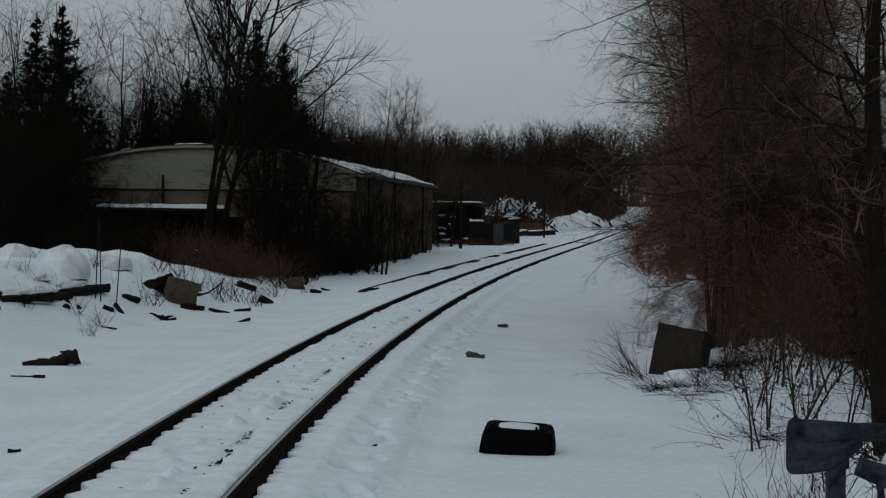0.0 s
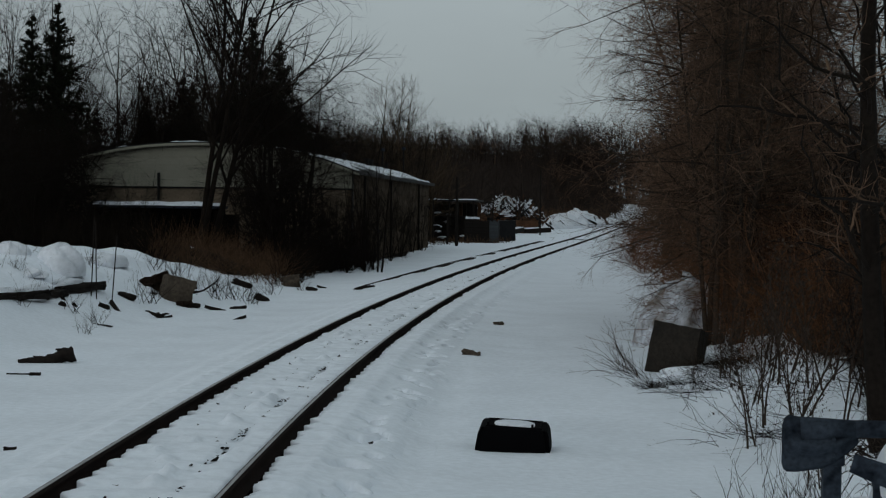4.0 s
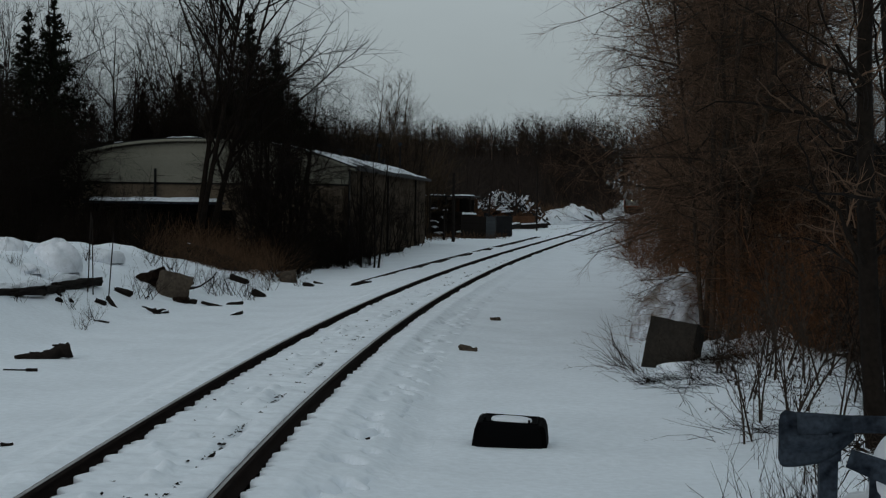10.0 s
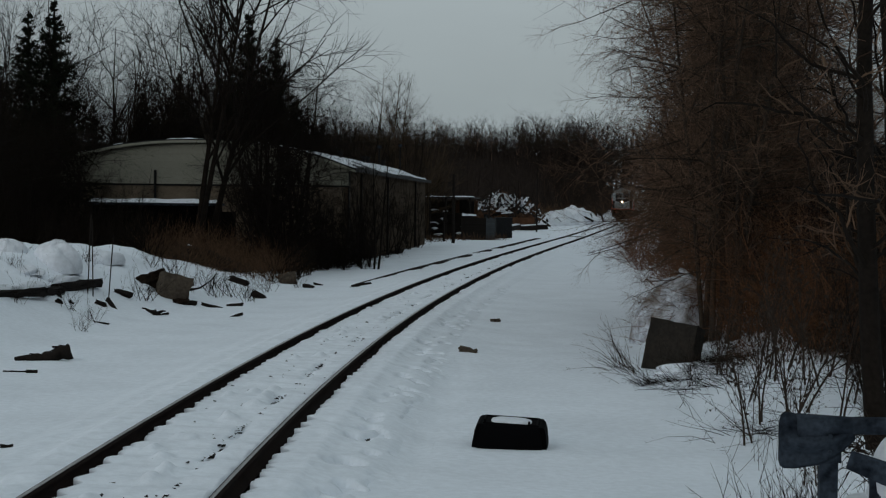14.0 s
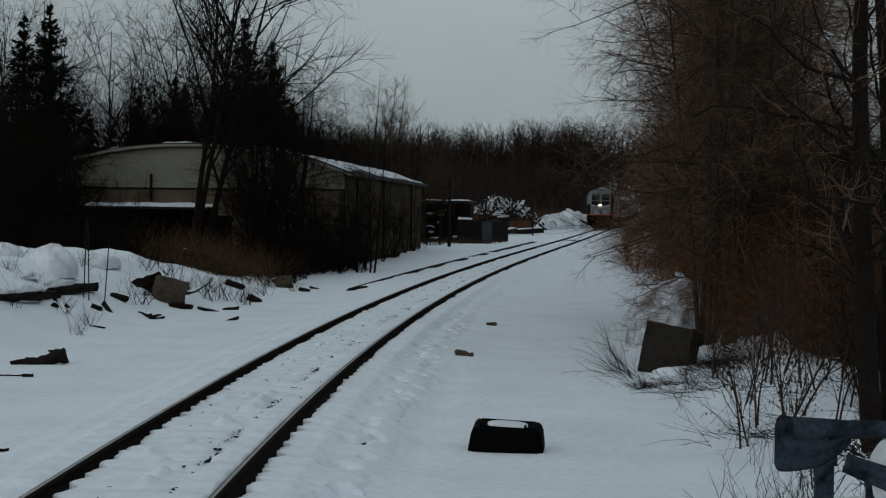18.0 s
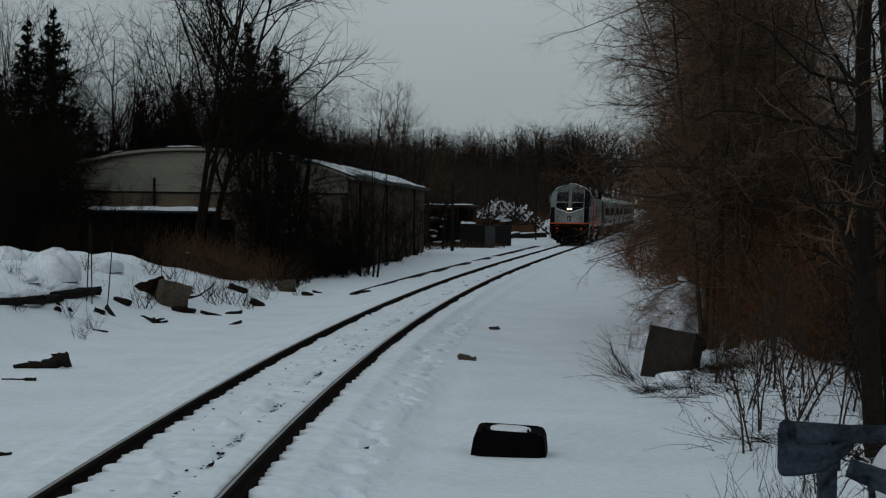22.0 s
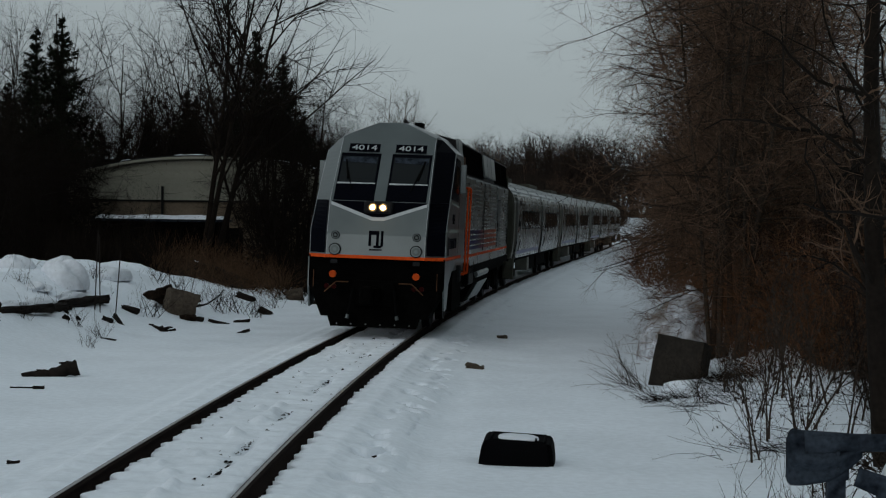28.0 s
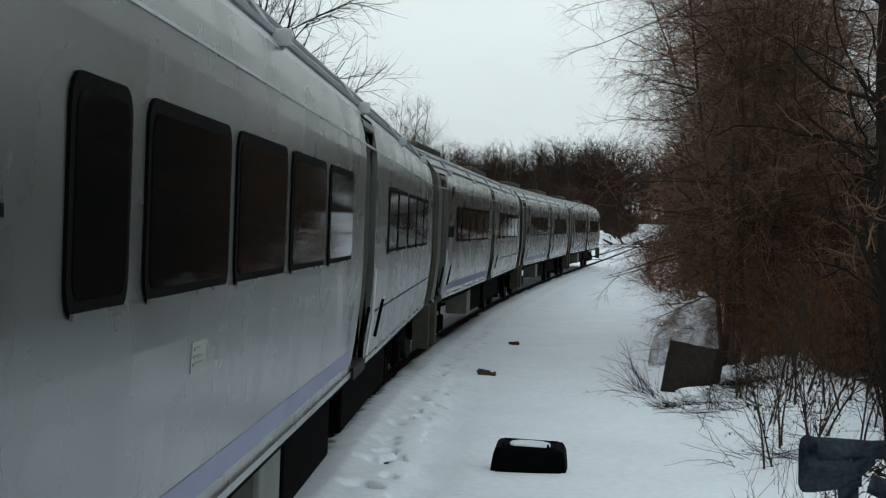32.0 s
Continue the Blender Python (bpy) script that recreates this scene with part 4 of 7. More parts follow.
def car_x(z):
    zs = [q[1] for q in CAR_SECTION]
    return float(np.interp(z, zs, [q[0] for q in CAR_SECTION]))


def car_patch(outline, side, lift, thick, bm=None):
    """A plate that follows the coach's side; outline of (y, z)."""
    bm = bm or bmesh.new()
    a = [bm.verts.new((side * (car_x(z) + lift), y, z)) for y, z in outline]
    b = [bm.verts.new((side * (car_x(z) + lift - thick), y, z)) for y, z in outline]
    k = len(outline)
    bm.faces.new(a)
    bm.faces.new(b[::-1])
    for i in range(k):
        bm.faces.new((a[i], b[i], b[(i + 1) % k], a[(i + 1) % k]))
    return bm


WINDOWS = [(3.77, 4.47), (4.70, 6.26), (6.43, 8.00), (8.21, 9.85), (10.08, 11.70), (15.55, 16.75), (16.95, 18.55), (18.75, 20.35), (20.55, 22.15), (22.35, 23.65)]
DOORS = [(0.97, 1.93), (12.87, 14.00)]


def build_car():
    car = thing("passenger_car", "silver-grey railway passenger car with dark windows and recessed doors", "passenger car", group="passenger cars of the train")
    y0, y1 = 0.42, CAR_LONG - 0.42
    # walls in bays between the door openings
    ys = [y0, *[v for d in DOORS for v in d], y1]
    for side in (1, -1):
        for a, b in zip(ys[::2], ys[1::2]):
            bm = bmesh.new()
            sec = CAR_SECTION[:SPRING + 1]
            rows = [[bm.verts.new((side * x, y, z)) for x, z in sec] for y in (a, b)]
            inner = [[bm.verts.new((side * (x - 0.06), y, z)) for x, z in sec] for y in (a, b)]
            for i in range(len(sec) - 1):
                bm.faces.new((rows[0][i], rows[1][i], rows[1][i + 1], rows[0][i + 1]))
                bm.faces.new((inner[0][i], inner[0][i + 1], inner[1][i + 1], inner[1][i]))
            for e in (0, 1):
                for i in range(len(sec) - 1):
                    bm.faces.new((rows[e][i], rows[e][i + 1], inner[e][i + 1], inner[e][i]))
            bm.faces.new((rows[0][0], inner[0][0], inner[1][0], rows[1][0]))
            part("side_wall", bm, CAR_BAY if b < 2 else CAR_STEEL, car, "olive-grey end bay" if b < 2 else "")
        for k, (a, b) in enumerate(WINDOWS):
            z0, z1 = 2.115, 2.79
            frame_ob = part("window", car_patch(rounded(a, b, z0, z1, 0.10), side, 0.012, 0.03), RUBBER, car, "dark window in a black rubber seal")
            part("pane", car_patch(rounded(a + 0.05, b - 0.05, z0 + 0.05, z1 - 0.05, 0.07), side, 0.016, 0.01), DARK_GLASS, frame_ob)
            part("window_sill", car_patch([(a + 0.05, z0 + 0.0), (b - 0.05, z0 + 0.0), (b - 0.05, z0 + 0.018), (a + 0.05, z0 + 0.018)], side, 0.02, 0.01), CAR_STEEL, frame_ob)
        for a, b in DOORS:
            # leaf in the darker end-wall olive, which puts the recess shade into it
            leaf = part("door", box(*sorted((side * 1.30, side * 1.34)), a, b, 1.2, 3.25), CAR_END, car, "recessed olive-grey sliding door, recess shade in its colour")
            part("door_window", at_side(rounded(a + 0.26, b - 0.24, 1.95, 2.98, 0.08), side * 1.345, 0.008), DARK_GLASS, leaf)
            part("door_seal", box(*sorted((side * 1.33, side * 1.352)), b - 0.05, b, 1.2, 3.25), RUBBER, leaf)
            fr = car_patch([(a - 0.05, 1.2), (a, 1.2), (a, 3.28), (a - 0.05, 3.28)], side, 0.01, 0.05)
            car_patch([(b, 1.2), (b + 0.05, 1.2), (b + 0.05, 3.28), (b, 3.28)], side, 0.01, 0.05, fr)
            car_patch([(a, 3.22), (b, 3.22), (b, 3.28), (a, 3.28)], side, 0.01, 0.05, fr)
            part("door_frame", fr, CAR_BAY, car)
            part("door_step", box(*sorted((side * 1.25, side * 1.50)), a, b, 1.10, 1.20), DARK_METAL, car)
            for q in (a - 0.16, b + 0.22):
                part("grab_handle", rod((side * 1.56, q, 1.38), (side * 1.62, q + 0.06, 1.72), 0.016, 6), RUBBER, car)
            rail = rod((side * 1.50, b + 0.03, 1.22), (side * 1.545, b + 0.05, 1.55), 0.016, 6)
            rod((side * 1.545, b + 0.05, 1.55), (side * 1.565, b + 0.03, 2.0), 0.016, 6, rail)
            part("handrail", rail, PALE_GREY, car, "pale curved handrail beside the door")
        for a in DOORS[:1]:
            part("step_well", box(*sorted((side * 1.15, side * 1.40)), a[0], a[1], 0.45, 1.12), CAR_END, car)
            part("step_plate", box(*sorted((side * 1.2, side * 1.5)), a[0] - 0.02, a[1] + 0.02, 0.42, 0.47), DARK_METAL, car)
            part("step_tread", box(*sorted((side * 1.25, side * 1.48)), a[0] + 0.02, a[1] - 0.25, 0.86, 0.93, 0.01), TREAD, car, "worn yellowish step tread")
        part("belt_line", car_patch([(y0, 3.06), (y1, 3.06), (y1, 3.075), (y0, 3.075)], side, 0.006, 0.02), CAR_ROOF, car)
        part("belt_line", car_patch([(14.25, 1.58), (y1, 1.58), (y1, 1.60), (14.25, 1.60)], side, 0.006, 0.02), CAR_END, car)
        part("lower_stripe", car_patch([(2.15, 1.25), (12.65, 1.25), (12.65, 1.38), (2.15, 1.38)], side, 0.004, 0.01), PALE_BLUE, car, "faded pale blue stripe")
        part("skirt_lip", car_patch([(y0, 1.12), (y1, 1.12), (y1, 1.17), (y0, 1.17)], side, 0.02, 0.06), CAR_STEEL, car)
        bars = bmesh.new()
        y = 2.22
        for w in (0.16, 0.10, 0.10, 0.10, 0.10, 0.10, 0.04, 0.10):
            car_patch(rect(y, y + 0.03, 2.22, 2.42), side, 0.006, 0.008, bars)
            car_patch(rect(y + 0.03, y + w * 0.8, 2.388, 2.42), side, 0.006, 0.008, bars)
            y += w + 0.035
        part("lettering", bars, NAVY, car, "dark lettering drawn as bars")
        bars = bmesh.new()
        for k in range(4):
            car_patch(rect(2.36 + 0.12 * k, 2.44 + 0.12 * k, 2.52, 2.64), side, 0.006, 0.008, bars)
        part("car_number", bars, RUST, car, "faded red-brown figures drawn as bars")
        part("door_lamp", box(*sorted((side * 1.57, side * 1.61)), 2.45, 2.57, 2.95, 3.12, 0.01), DARK_METAL, car)
        decal = part("notice", car_patch(rect(5.61, 5.89, 1.81, 1.93), side, 0.004, 0.008), BAND_GREY, car, "small pale grey notice")
        lines = bmesh.new()
        for q in range(3):
            car_patch(rect(5.64, 5.86 - 0.04 * q, 1.835 + 0.03 * q, 1.847 + 0.03 * q), side, 0.007, 0.006, lines)
        part("notice_bars", lines, CAR_STEEL, decal)
        part("battery_box", box(*sorted((side * 0.9, side * 1.36)), 8.7, 9.6, 0.5, 1.1, 0.03), CAR_BAY, car)
        part("equipment_box", box(*sorted((side * 0.9, side * 1.34)), 9.9, 12.6, 0.5, 1.1, 0.03), UNDER, car)
        part("equipment_box", box(*sorted((side * 0.9, side * 1.34)), 13.6, 18.6, 0.55, 1.1, 0.03), UNDER, car)
        part("end_post", box(*sorted((side * 1.30, side * 1.55)), y0, y0 + 0.35, 0.45, 1.14), CAR_END, car)
        part("end_post", box(*sorted((side * 1.30, side * 1.55)), y1 - 0.35, y1, 0.45, 1.14), CAR_END, car)
    # roof with ribs
    bm = bmesh.new()
    sec = [(-x, z) for x, z in CAR_SECTION[SPRING:]] + [(x, z) for x, z in CAR_SECTION[SPRING:-1][::-1]]
    rows = [[bm.verts.new((x, y, z)) for x, z in sec] for y in (y0, y1)]
    for i in range(len(sec) - 1):
        bm.faces.new((rows[0][i], rows[0][i + 1], rows[1][i + 1], rows[1][i]))
    part("roof", bm, CAR_ROOF, car, "pale ribbed metal roof")
    ribs = bmesh.new()
    for side in (1, -1):
        for x, z in ((1.42, 3.43), (1.28, 3.59), (1.08, 3.69), (0.86, 3.79)):
            rod((side * x, y0, z), (side * x, y1, z), 0.022, 5, ribs)
    part("roof_ribs", ribs, CAR_ROOF, car)
    for y in (2.9, 8.2, 13.2, 18.4, 23.2):
        band = bmesh.new()
        for side in (1, -1):
            for p, q in zip(CAR_SECTION[SPRING:], CAR_SECTION[SPRING + 1:]):
                rod((side * (p[0] + 0.01), y, p[1] + 0.01), (side * (q[0] + 0.01), y, q[1] + 0.01), 0.02, 5, band)
        part("roof_strap", band, CAR_ROOF, car)
        for side in (1, -1):
            part("roof_bracket", box(*sorted((side * 1.42, side * 1.53)), y - 0.025, y + 0.025, 3.34, 3.44, 0.008), CAR_ROOF, car)
    for a, b in ((4.5, 8.5), (17.0, 21.5)):
        part("roof_vent", box(-0.7, 0.7, a, b, 3.78, 4.02, 0.05), CAR_END, car)
    for y, d in ((y0, 1), (y1, -1)):
        sec = [(-x, z) for x, z in CAR_SECTION] + [(x, z) for x, z in CAR_SECTION[:-1][::-1]]
        part("end_wall", prism(sec, *sorted((y, y + 0.05 * d))), CAR_END, car, "olive-grey end wall")
        part("end_diaphragm", box(-0.6, 0.6, *sorted((y, y - 0.40 * d)), 1.15, 3.4, 0.05), RUBBER, car)
        part("end_grab_iron", rod((1.3, y - 0.05 * d, 1.4), (1.3, y - 0.05 * d, 3.0), 0.02, 6), UNDER, car)
    part("floor", box(-1.40, 1.40, y0, y1, 1.02, 1.14), UNDER, car)
    part("centre_sill", box(-0.4, 0.4, 0.1, CAR_LONG - 0.1, 0.75, 1.05), UNDER, car)
    wheels = bogie(car, 3.8, 2.6) + bogie(car, 22.1, 2.6)
    return car


def s_nose(t):
    """Place of the locomotive's headlamp along the track."""
    q = t - 28.0
    return 29.07 - 13.631 * q + 0.0593 * q * q + 0.00209 * q**3


def ride(s_front, first, second):
    """Pose of a vehicle whose front stands at s_front, carried by two trucks."""
    a, b = on_track(s_front + first), on_track(s_front + second)
    za, zb = float(grade(s_front + first)), float(grade(s_front + second))
    p, q = Vector((a[0], a[1], za)), Vector((b[0], b[1], zb))
    d = (q - p).normalized()
    yaw = math.degrees(math.atan2(-d.x, d.y))
    o = p - d * first
    cant = 1.4 * float(1 - smooth(np.array(s_front + first), 30, 110))
    return pose(o.x, o.y, o.z, math.degrees(math.asin(d.z)), cant, yaw)


locomotive, loco_wheels = build_locomotive()
cars = [build_car()]
for _ in range(3):
    cars.append(copy_thing(cars[0], Matrix.Identity(4)))
car_wheels = [[o for o in c.children if o.name.startswith("wheelset")] for c in cars]
MOMENTS = sorted({*np.arange(0, 26, 1.0), *np.arange(26, 32.01, 0.25)})

# ---------------------------------------------------------------- bare trees and shrubs


def frames_of(d):
    a = np.where(np.abs(d[:, 2:3]) < 0.9, np.array([[0, 0, 1.0]]), np.array([[1.0, 0, 0]]))
    u = np.cross(d, a)
    u /= np.linalg.norm(u, axis=1, keepdims=True)
    return u, np.cross(d, u)


def tubes(points, radii, sides, hang=False):
    """Tubes round polylines: points (n, k, 3), radii (n, k). Gives vertices and quads."""
    n, k = radii.shape
    d = np.gradient(points, axis=1)
    d /= np.linalg.norm(d, axis=2, keepdims=True) + 1e-9
    if sides == 2:
        u, v = frames_of(d.reshape(-1, 3))
        a = np.repeat(2.4 * np.arange(n) if not hang else 1.57 + 0 * np.arange(n), k)[:, None]
        u = (u * np.cos(a) + v * np.sin(a)).reshape(n, k, 3) * radii[:, :, None] * 1.2
        base = (np.arange(n)[:, None] * k * 2 + np.arange(k - 1) * 2).ravel()
        return np.stack([points - u, points + u], 2).reshape(-1, 3), np.stack([base, base + 1, base + 3, base + 2], 1)
    u, v = frames_of(d.reshape(-1, 3))
    a = 2 * np.pi * np.arange(sides) / sides
    ring = u[:, None] * np.cos(a)[:, None] + v[:, None] * np.sin(a)[:, None]
    verts = points.reshape(-1, 1, 3) + ring * radii.reshape(-1, 1, 1)
    base = np.arange(n)[:, None, None] * k * sides + np.arange(k - 1)[:, None] * sides
    j = np.arange(sides)
    f = np.stack([base + j, base + (j + 1) % sides, base + sides + (j + 1) % sides, base + sides + j], -1)
    return verts.reshape(-1, 3), f.reshape(-1, 4)


def sprout(rng, points, radii, count, lo, hi, angle, length, rad, up=0.25, bend=0.25, k=4):
    """New shoots out of parent polylines; all parents are drawn from evenly."""
    n, m = radii.shape
    which = np.arange(count) % n
    t = lo + (hi - lo) * rng.random(count)
    q = t * (m - 1)
    i = np.minimum(q.astype(int), m - 2)
    w = (q - i)[:, None]
    p = points[which, i] * (1 - w) + points[which, i + 1] * w
    d = points[which, i + 1] - points[which, i]
    d /= np.linalg.norm(d, axis=1, keepdims=True) + 1e-9
    u, v = frames_of(d)
    az, an = rng.random(count) * 2 * np.pi, np.radians(angle * (0.7 + 0.6 * rng.random(count)))
    side = u * np.cos(az)[:, None] + v * np.sin(az)[:, None]
    way = d * np.cos(an)[:, None] + side * np.sin(an)[:, None]
    way[:, 2] += up
    way /= np.linalg.norm(way, axis=1, keepdims=True)
    long = length * (0.55 + 0.75 * rng.random(count)) * (1.15 - 0.55 * t)
    pr = radii[which, i] * (1 - w[:, 0]) + radii[which, i + 1] * w[:, 0]
    return shoots(rng, p, way, long, np.minimum(rad * (0.7 + 0.5 * rng.random(count)), pr * 0.8), up, bend, k)


def shoots(rng, p, way, long, rad, up, bend, k=4, taper=0.25):
    pts = [p]
    d = way.copy()
    for _ in range(k - 1):
        d = d + bend * rng.normal(size=d.shape) * 0.5 + np.array([0, 0, up * 0.25])
        d /= np.linalg.norm(d, axis=1, keepdims=True)
        pts.append(pts[-1] + d * (long / (k - 1))[:, None])
    fall = np.linspace(1, taper, k)[None]
    return np.stack(pts, 1), rad[:, None] * fall


def merge(groups):
    vs, fs, n = [], [], 0
    for v, f in groups:
        vs.append(v)
        fs.append(f + n)
        n += len(v)
    return np.concatenate(vs), np.concatenate(fs)


def bare_tree(seed, tall, stems=1, spread=0.15, girth=0.16, limbs=14, boughs=90, twigs=700, sprays=2200, limb_len=0.42, angle=48, up=0.25, lo=0.25, twig_r=0.006, droop=0.0, kc=3, ka=6, kb=4, limb_r=0.42, wob=1.0, sway=0.10):
    """Wood and crown of a leafless tree as arrays."""
    rng = np.random.default_rng(seed)
    p = np.zeros((stems, 3))
    p[:, :2] = rng.normal(size=(stems, 2)) * 0.12 * (stems > 1)
    way = np.stack([rng.normal(size=stems) * spread, rng.normal(size=stems) * spread, np.ones(stems)], 1)
    way /= np.linalg.norm(way, axis=1, keepdims=True)
    trunk = shoots(rng, p, way, tall * (0.8 + 0.25 * rng.random(stems)), girth * (0.7 + 0.4 * rng.random(stems)), 0.12, sway, 9, 0.12)
    a = sprout(rng, *trunk, limbs * stems, lo, 0.97, angle, tall * limb_len, girth * limb_r, up, 0.22 * wob, ka)
    b = sprout(rng, *a, boughs * stems, 0.15, 1.0, 45, tall * limb_len * 0.45, girth * 0.16, up * 0.7, 0.3 * wob, kb)
    c = sprout(rng, *b, twigs * stems, 0.1, 1.0, 45, tall * limb_len * 0.24, twig_r * 2.0, up * 0.4 - droop, 0.4 * wob, kc)
    e = sprout(rng, *c, sprays * stems, 0.1, 1.0, 42, tall * limb_len * 0.13, twig_r, up * 0.2 - droop, 0.5, 2)
    stout = tubes(*a, 6 if ka > 4 else 3)
    wood = merge([tubes(*trunk, 9 if ka > 4 else 5)] + ([stout] if tall > 3 else []))
    crown = merge(([] if tall > 3 else [stout]) + [tubes(*b, 3), tubes(*c, 3 if kc > 2 else 2), tubes(*e, 2)])
    return wood, crown


def plant(name, label, category, arrays, m, wood_mat, twig_mat, group=""):
    tree = thing(name, label, category, group=group)
    (wv, wf), (cv, cf) = arrays
    solid("trunk", wv, wf, wood_mat, tree, smooth=True)
    solid("crown", cv, cf, twig_mat, tree)
    tree.matrix_world = m
    return tree


def thicket():
    rng = random.Random(8)
    label = "bare brown tree with dense tangled arching twigs beside the track"
    group = "bare trees right of the track"
    kinds = []
    for k, (x, y) in enumerate(((4.85, 29.5), (5.7, 34), (6.6, 39))):
        arr = bare_tree(20 + k, 10.4, stems=4, spread=0.11, girth=0.066, limbs=24, boughs=150, twigs=640, sprays=2500, limb_len=0.27, angle=80, up=-0.01, lo=0.16, twig_r=0.0050, droop=0.07, ka=5, kb=4, limb_r=0.30, wob=1.25)
        kinds.append(plant("bare_tree", label, "tree", arr, place(x, y, -0.1, 40 * k), BARK, TWIG, group))
    for k, (x, y, s) in enumerate(((5.4, 31.5, 1.0), (5.2, 28.6, 0.85), (6.3, 36, 1.05), (7.6, 42, 1.1), (8.1, 46, 1.1), (9.1, 51, 1.1), (10.1, 56, 1.1), (7.0, 38, 1.05), (7.0, 34.0, 1.0), (7.5, 31.0, 0.5), (8.2, 32.0, 0.5))):
        copy_thing(kinds[k % 3], place(x, y, -0.1, rng.uniform(0, 360)) @ Matrix.Diagonal((s, s, s, 1)))
    arr = bare_tree(25, 8.5, stems=4, spread=0.12, girth=0.06, limbs=12, boughs=60, twigs=240, sprays=700, limb_len=0.28, angle=60, up=0.08, lo=0.1, twig_r=0.011, droop=0.04, kc=2, ka=4, kb=3)
    far = plant("bare_tree", label, "tree", arr, place(12.0, 62, -0.1), BARK, TWIG, group)
    spots = ((8.0, 40), (8.7, 44), (7.9, 48), (9.4, 49), (7.6, 37), (8.8, 52), (9.8, 57), (8.7, 61, 0), (10.3, 73, 0), (11.4, 84, 0), (9.8, 66), (11.0, 77), (12.4, 91), (14.3, 106), (16.8, 124), (20.0, 148), (23.6, 174), (27.2, 198), (12.3, 66), (13.6, 73), (12.6, 60), (14.9, 80), (15.6, 86), (16.8, 93), (18.4, 102), (20, 110), (22, 120), (24, 131), (26.5, 142), (29.5, 156), (15.9, 82), (17.4, 89), (19.0, 97), (20.6, 105), (22.6, 114), (24.8, 124), (27.4, 135), (30.0, 147), (33.4, 160), (37, 174), (41, 190), (46, 206), (51, 222))
    for k, (x, y, *low) in enumerate(spots):
        s = rng.uniform(0.55, 0.62) if low else rng.uniform(0.9, 1.15)
        copy_thing(far, place(x, y, -0.1, rng.uniform(0, 360)) @ Matrix.Diagonal((s, s, s, 1)))


def shrubs():
    rng = random.Random(3)
    kinds = []
    label = "dense red-brown bare shrub with arching tangled stems"
    for k in range(3):
        arr = bare_tree(50 + k, 2.7, stems=16, spread=0.95, girth=0.013, limbs=8, boughs=26, twigs=64, sprays=130, limb_len=0.44, angle=75, up=-0.10, lo=0.15, twig_r=0.0062, droop=0.10, kc=2, ka=4, kb=3, wob=1.5, sway=0.35)
        kinds.append(plant("red_brown_shrub", label, "shrub", arr, place(5.9 + k * 0.9, 30 + 5 * k, -0.05), TWIG_RED, TWIG_RED, "red-brown shrubs along the snow edge"))
    near_spots = ((6.1, 27.0), (6.6, 26.5), (7.8, 27.5), (9.2, 27.0), (7.6, 32.5), (9.2, 32), (10.6, 26), (7.2, 24.6), (8.8, 24.2), (6.3, 29.5), (6.1, 31.2), (6.4, 22.6), (7.6, 22.4), (5.9, 25.4), (6.6, 24.0), (5.7, 29.4), (6.0, 27.6), (6.0, 29.9), (5.7, 33.4), (6.2, 27.2))
    far_spots = ((6.4, 33), (6.9, 39), (8.4, 38), (10.0, 38), (7.6, 45), (9.0, 46), (8.6, 52), (10.0, 53), (9.6, 60), (8.2, 66), (7.7, 64), (8.7, 75), (9.3, 80), (10.4, 90), (11.2, 97), (12.3, 105), (13.4, 114), (14.9, 125), (16.3, 136), (18.2, 150), (10.8, 72), (12.8, 84), (14.5, 96), (17.0, 100), (19.4, 112), (5.75, 34.5), (6.3, 37), (16.9, 142), (19.6, 158), (21.2, 170), (23.6, 188), (26.0, 206), (28.6, 224))
    spots = [*near_spots, *far_spots]
    for k, (x, y) in enumerate(spots):
        s = rng.uniform(0.8, 1.15)
        copy_thing(kinds[k % 3], place(x, y, -0.05, rng.uniform(0, 360)) @ Matrix.Diagonal((s, s, s, 1)))


